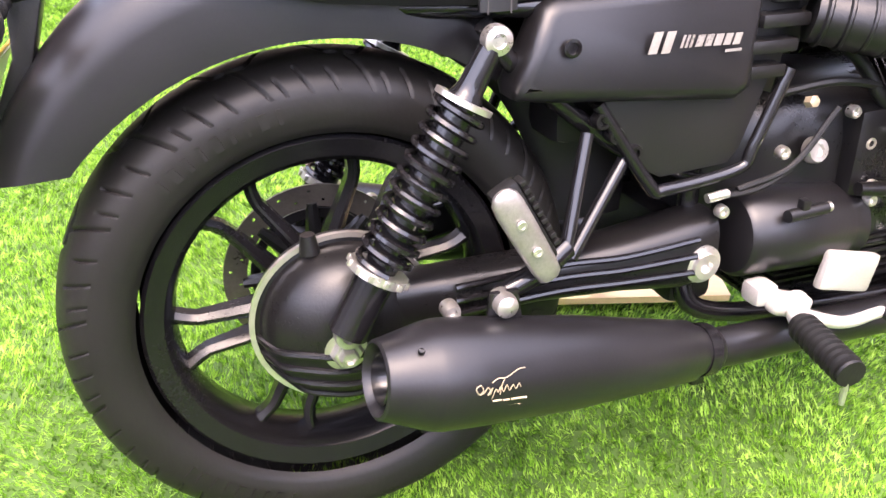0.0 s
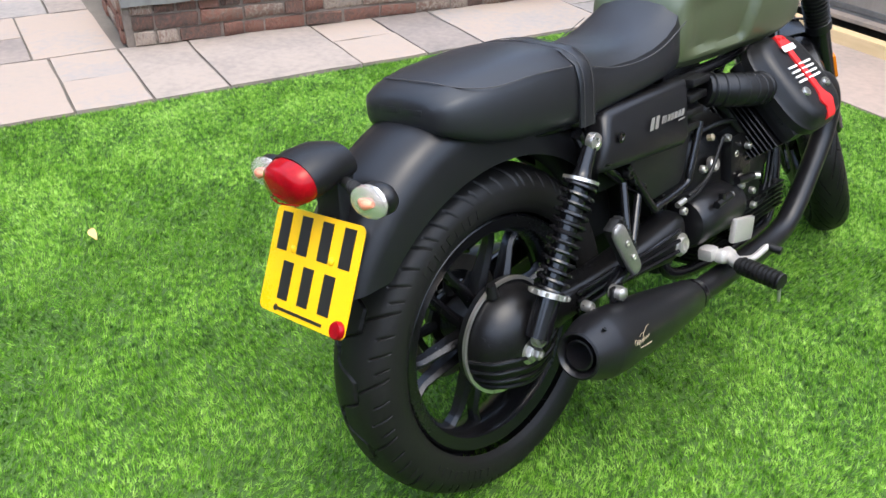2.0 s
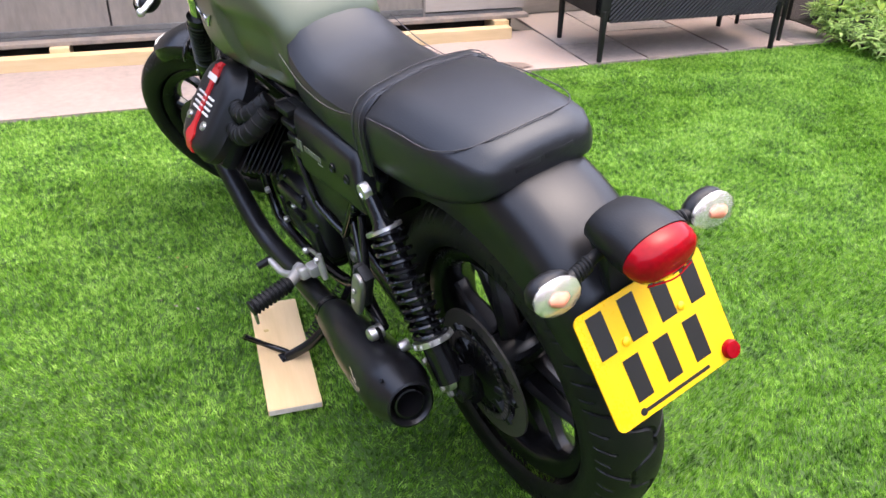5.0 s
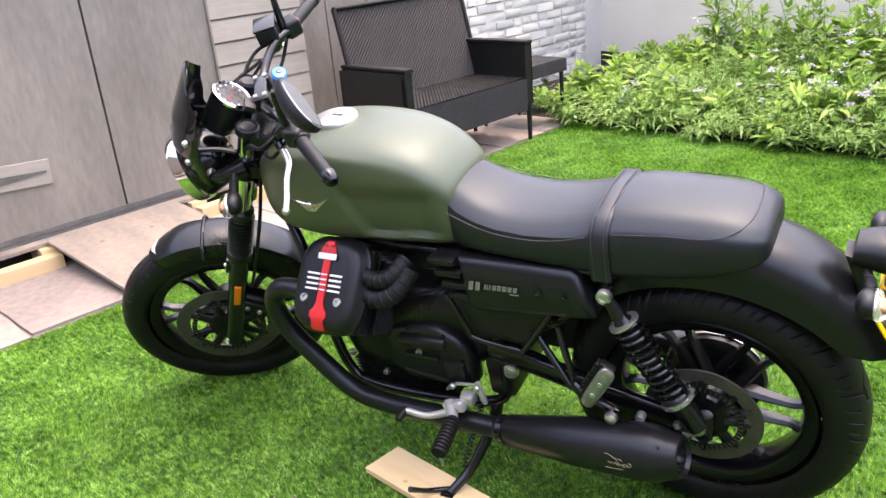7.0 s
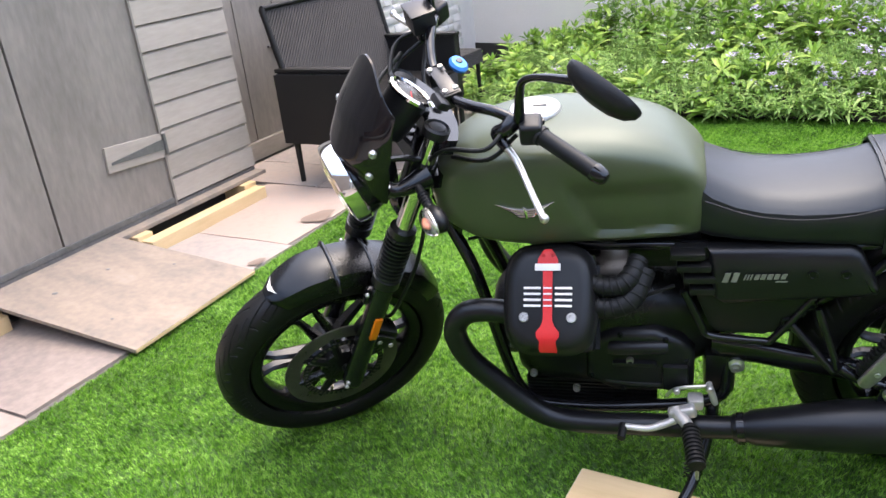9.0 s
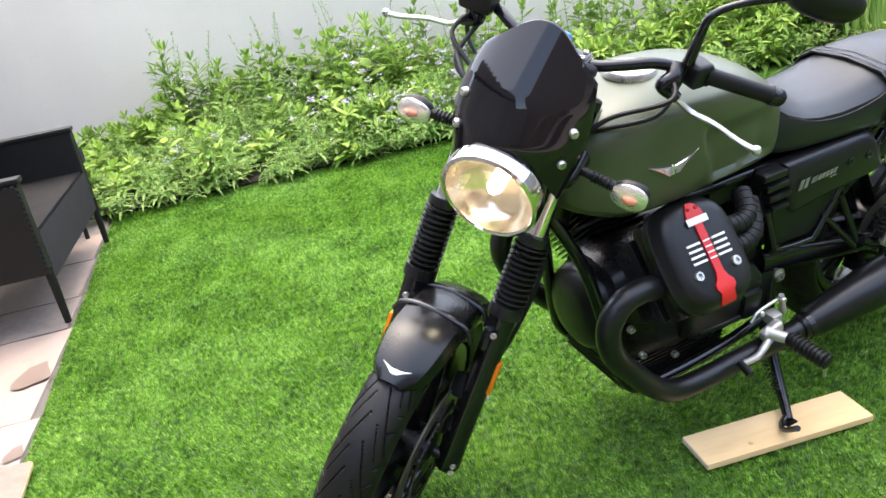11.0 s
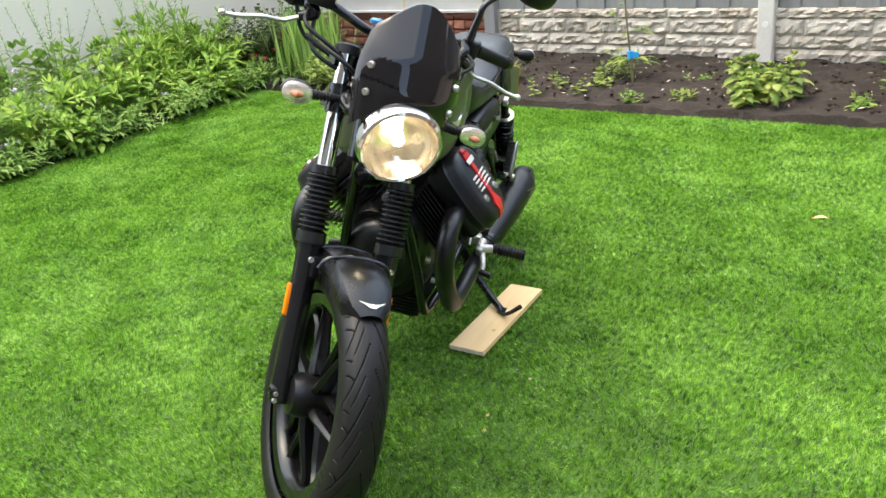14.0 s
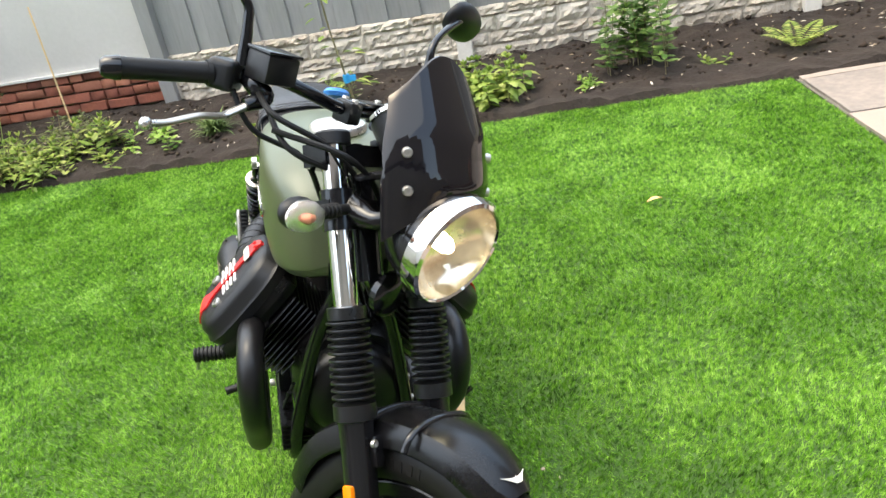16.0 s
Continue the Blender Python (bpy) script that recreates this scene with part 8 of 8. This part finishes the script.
clump("small_sprout", -2.06, 0.06, 6, 0.06, 8, 0.045, 0.016, "leaf_mid", "small green sprout at the lawn edge", "sprout", 5, 0.03)
clump("small_sprout", -2.18, 0.30, 3, 0.05, 6, 0.075, 0.018, "leaf_lime", "small long-leaved sprout on the soil", "sprout", 6, 0.03)
clump("small_sprout", -2.10, 1.30, 5, 0.06, 8, 0.05, 0.022, "leaf_mid", "small green sprout beside the shrub", "sprout", 7, 0.06)
clump("small_sprout", -2.12, 2.05, 4, 0.06, 6, 0.05, 0.022, "leaf_lime", "small green sprout near the patio", "sprout", 8, 0.04)
clump("small_sprout", -2.55, 0.62 - 0.3, 4, 0.05, 6, 0.04, 0.02, "leaf_mid", "small green sprout by the fence", "sprout", 18, 0.05)
clump("spiky_plant", -2.40, -0.98, 10, 0.05, 12, 0.17, 0.012, "leaf_dark", "dark spiky rosette in the soil bed", "rosette", 9, 0.02, 0.35, 4, 1.2)
clump("dark_shrub", -2.55, -3.27, 92, 0.50, 26, 0.055, 0.030, "leaf_dark", "dark green shrub beside the outbuilding", "shrub", 10, 0.17)
clump("dark_shrub", -2.82, -2.98, 50, 0.44, 24, 0.050, 0.026, "leaf_dusk", "dull bronze-green shrub against the outbuilding", "shrub", 50, 0.15)
clump("trailing_herb", -2.28, -2.98, 16, 0.13, 12, 0.10, 0.030, "leaf_shrub", "low trailing herb at the corner of the lawn", "herb", 51, 0.11, 0.5, 3, 0.25)
clump("perennial", -2.22, -2.28, 26, 0.24, 12, 0.075, 0.024, "leaf_lime", "twiggy yellow-green perennial at the lawn edge", "perennial", 52, 0.10, 0.35, 2, 0.4)
clump("perennial", -2.20, -1.98, 18, 0.17, 12, 0.07, 0.026, "leaf_lime", "twiggy yellow-green perennial at the lawn edge", "perennial", 53, 0.10, 0.4, 2, 0.35)
clump("perennial", -2.62, -1.95, 20, 0.24, 14, 0.06, 0.022, "leaf_dusk", "dull bronze-green perennial in the soil bed", "perennial", 54, 0.13, 0.35, 2, 0.4)
clump("small_sprout", -2.20, -1.62, 6, 0.09, 8, 0.06, 0.02, "leaf_lime", "small pale green sprout at the lawn edge", "sprout", 55, 0.06)
clump("feather_plant", -2.62, -0.02 - 0.22, 10, 0.16, 20, 0.06, 0.006, "leaf_mid", "wispy green plant by the sapling", "plant", 19, 0.05, 0.3, 4)
reds = []
r4 = np.random.default_rng(77)
for k in range(9):
    p = np.array([-2.36, -3.16, 0.0]) + r4.normal(0, 0.14, 3) * (1, 1, 0) + np.array([0.06, 0.06, r4.uniform(0.16, 0.40)])
    for c in range(7):
        a = r4.uniform(0, 6.28)
        reds.append((p + r4.normal(0, 0.007, 3), (math.cos(a), math.sin(a), 0.4), (-math.sin(a), math.cos(a), 0), 0.016, 0.014, 0.1))
foliage("red_flowers", reds, [], 0, "red_petal", "small red flowers on the dark shrub", "flowers")
# tall strap leaves
r2 = np.random.default_rng(31)
rows = []
for k in range(210):
    a, t = r2.uniform(0, 6.28), r2.uniform(0.02, 0.26)
    x, y = -2.42 + r2.normal(0, 0.08), -2.70 + r2.normal(0, 0.11)
    rows.append(((x, y, 0.02), (math.cos(a) * t, math.sin(a) * t, 1.0), (-math.sin(a), math.cos(a), 0), r2.uniform(0.35, 0.74), r2.uniform(0.014, 0.024), r2.uniform(0, 0.16)))
foliage("strap_leaf_plant", rows, [], 0, "leaf_fine", "tall upright strap-leaved clump in the bed", "perennial", kind="thing")
# fern
rows = []
for k in range(7):
    a = k * 0.9 + 0.3
    for q in range(16):
        f = (q + 1) / 16
        p = np.array([-2.22 + math.cos(a) * 0.20 * f, 2.47 + math.sin(a) * 0.20 * f, 0.03 + 0.20 * f - 0.10 * f * f])
        for s in (1, -1):
            d = np.array([-math.sin(a) * s + math.cos(a) * 0.4, math.cos(a) * s + math.sin(a) * 0.4, 0.1])
            rows.append((p, d, (math.cos(a), math.sin(a), 0.3), 0.062 * math.sin(math.pi * (0.12 + 0.86 * f)) + 0.004, 0.013, 0.15))
foliage("fern", rows, [], 0, "leaf_lime", "small bright green fern in the soil bed", "fern", kind="thing")
# sapling with a blue tag
r3 = np.random.default_rng(41)
rows = []
trunk = [V(-2.52, -0.10, 0.0), V(-2.56, -0.13, 0.2), V(-2.59, -0.17, 0.5), V(-2.62, -0.19, 0.8), V(-2.64, -0.22, 1.15)]
sap = empty("sapling", GARDEN, "slender young tree with a bright blue tie", "sapling")
part("trunk", tube(B(), trunk, [0.008, 0.007, 0.006, 0.005, 0.002], 8), M["stem"], sap)
for k in range(46):
    f = r3.uniform(0.16, 1.0) if k > 10 else r3.uniform(0.12, 0.22)
    i = min(int(f * 4), 3)
    p = trunk[i].lerp(trunk[i + 1], f * 4 - i)
    a = r3.uniform(0, 6.28)
    e = r3.uniform(0.02, 0.12)
    base = np.array(p) + np.array([math.cos(a), math.sin(a), 0.4]) * e
    rows.append((base, (math.cos(a), math.sin(a), 0.1), (-math.sin(a), math.cos(a), 0), r3.uniform(0.06, 0.10), r3.uniform(0.025, 0.04), 0.4))
pp, tt = leaf_batch(rows)
lv = raw_mesh("leaves", pp, np.zeros((0, 4), int), tt, M["leaf_lime"])
lv.parent = sap
bm = tube(B(), [trunk[1] + V(0, 0, -0.025), trunk[1] + V(0, 0, 0.025)], 0.022, 8)
box(bm, trunk[1] + V(0.01, 0.035, 0.0), (0.008, 0.05, 0.04), 0.002)
part("blue_tie", bm, M["tag"], sap, "bright blue plastic tie")
part("cane", tube(B(), [(-2.95, -2.12, 0.0), (-2.99, -2.12, 0.9)], 0.006, 8), M["pine"], None).matrix_world = GARDEN
tagged(bpy.data.objects["cane"], "thin bamboo cane standing in the soil bed", "cane")
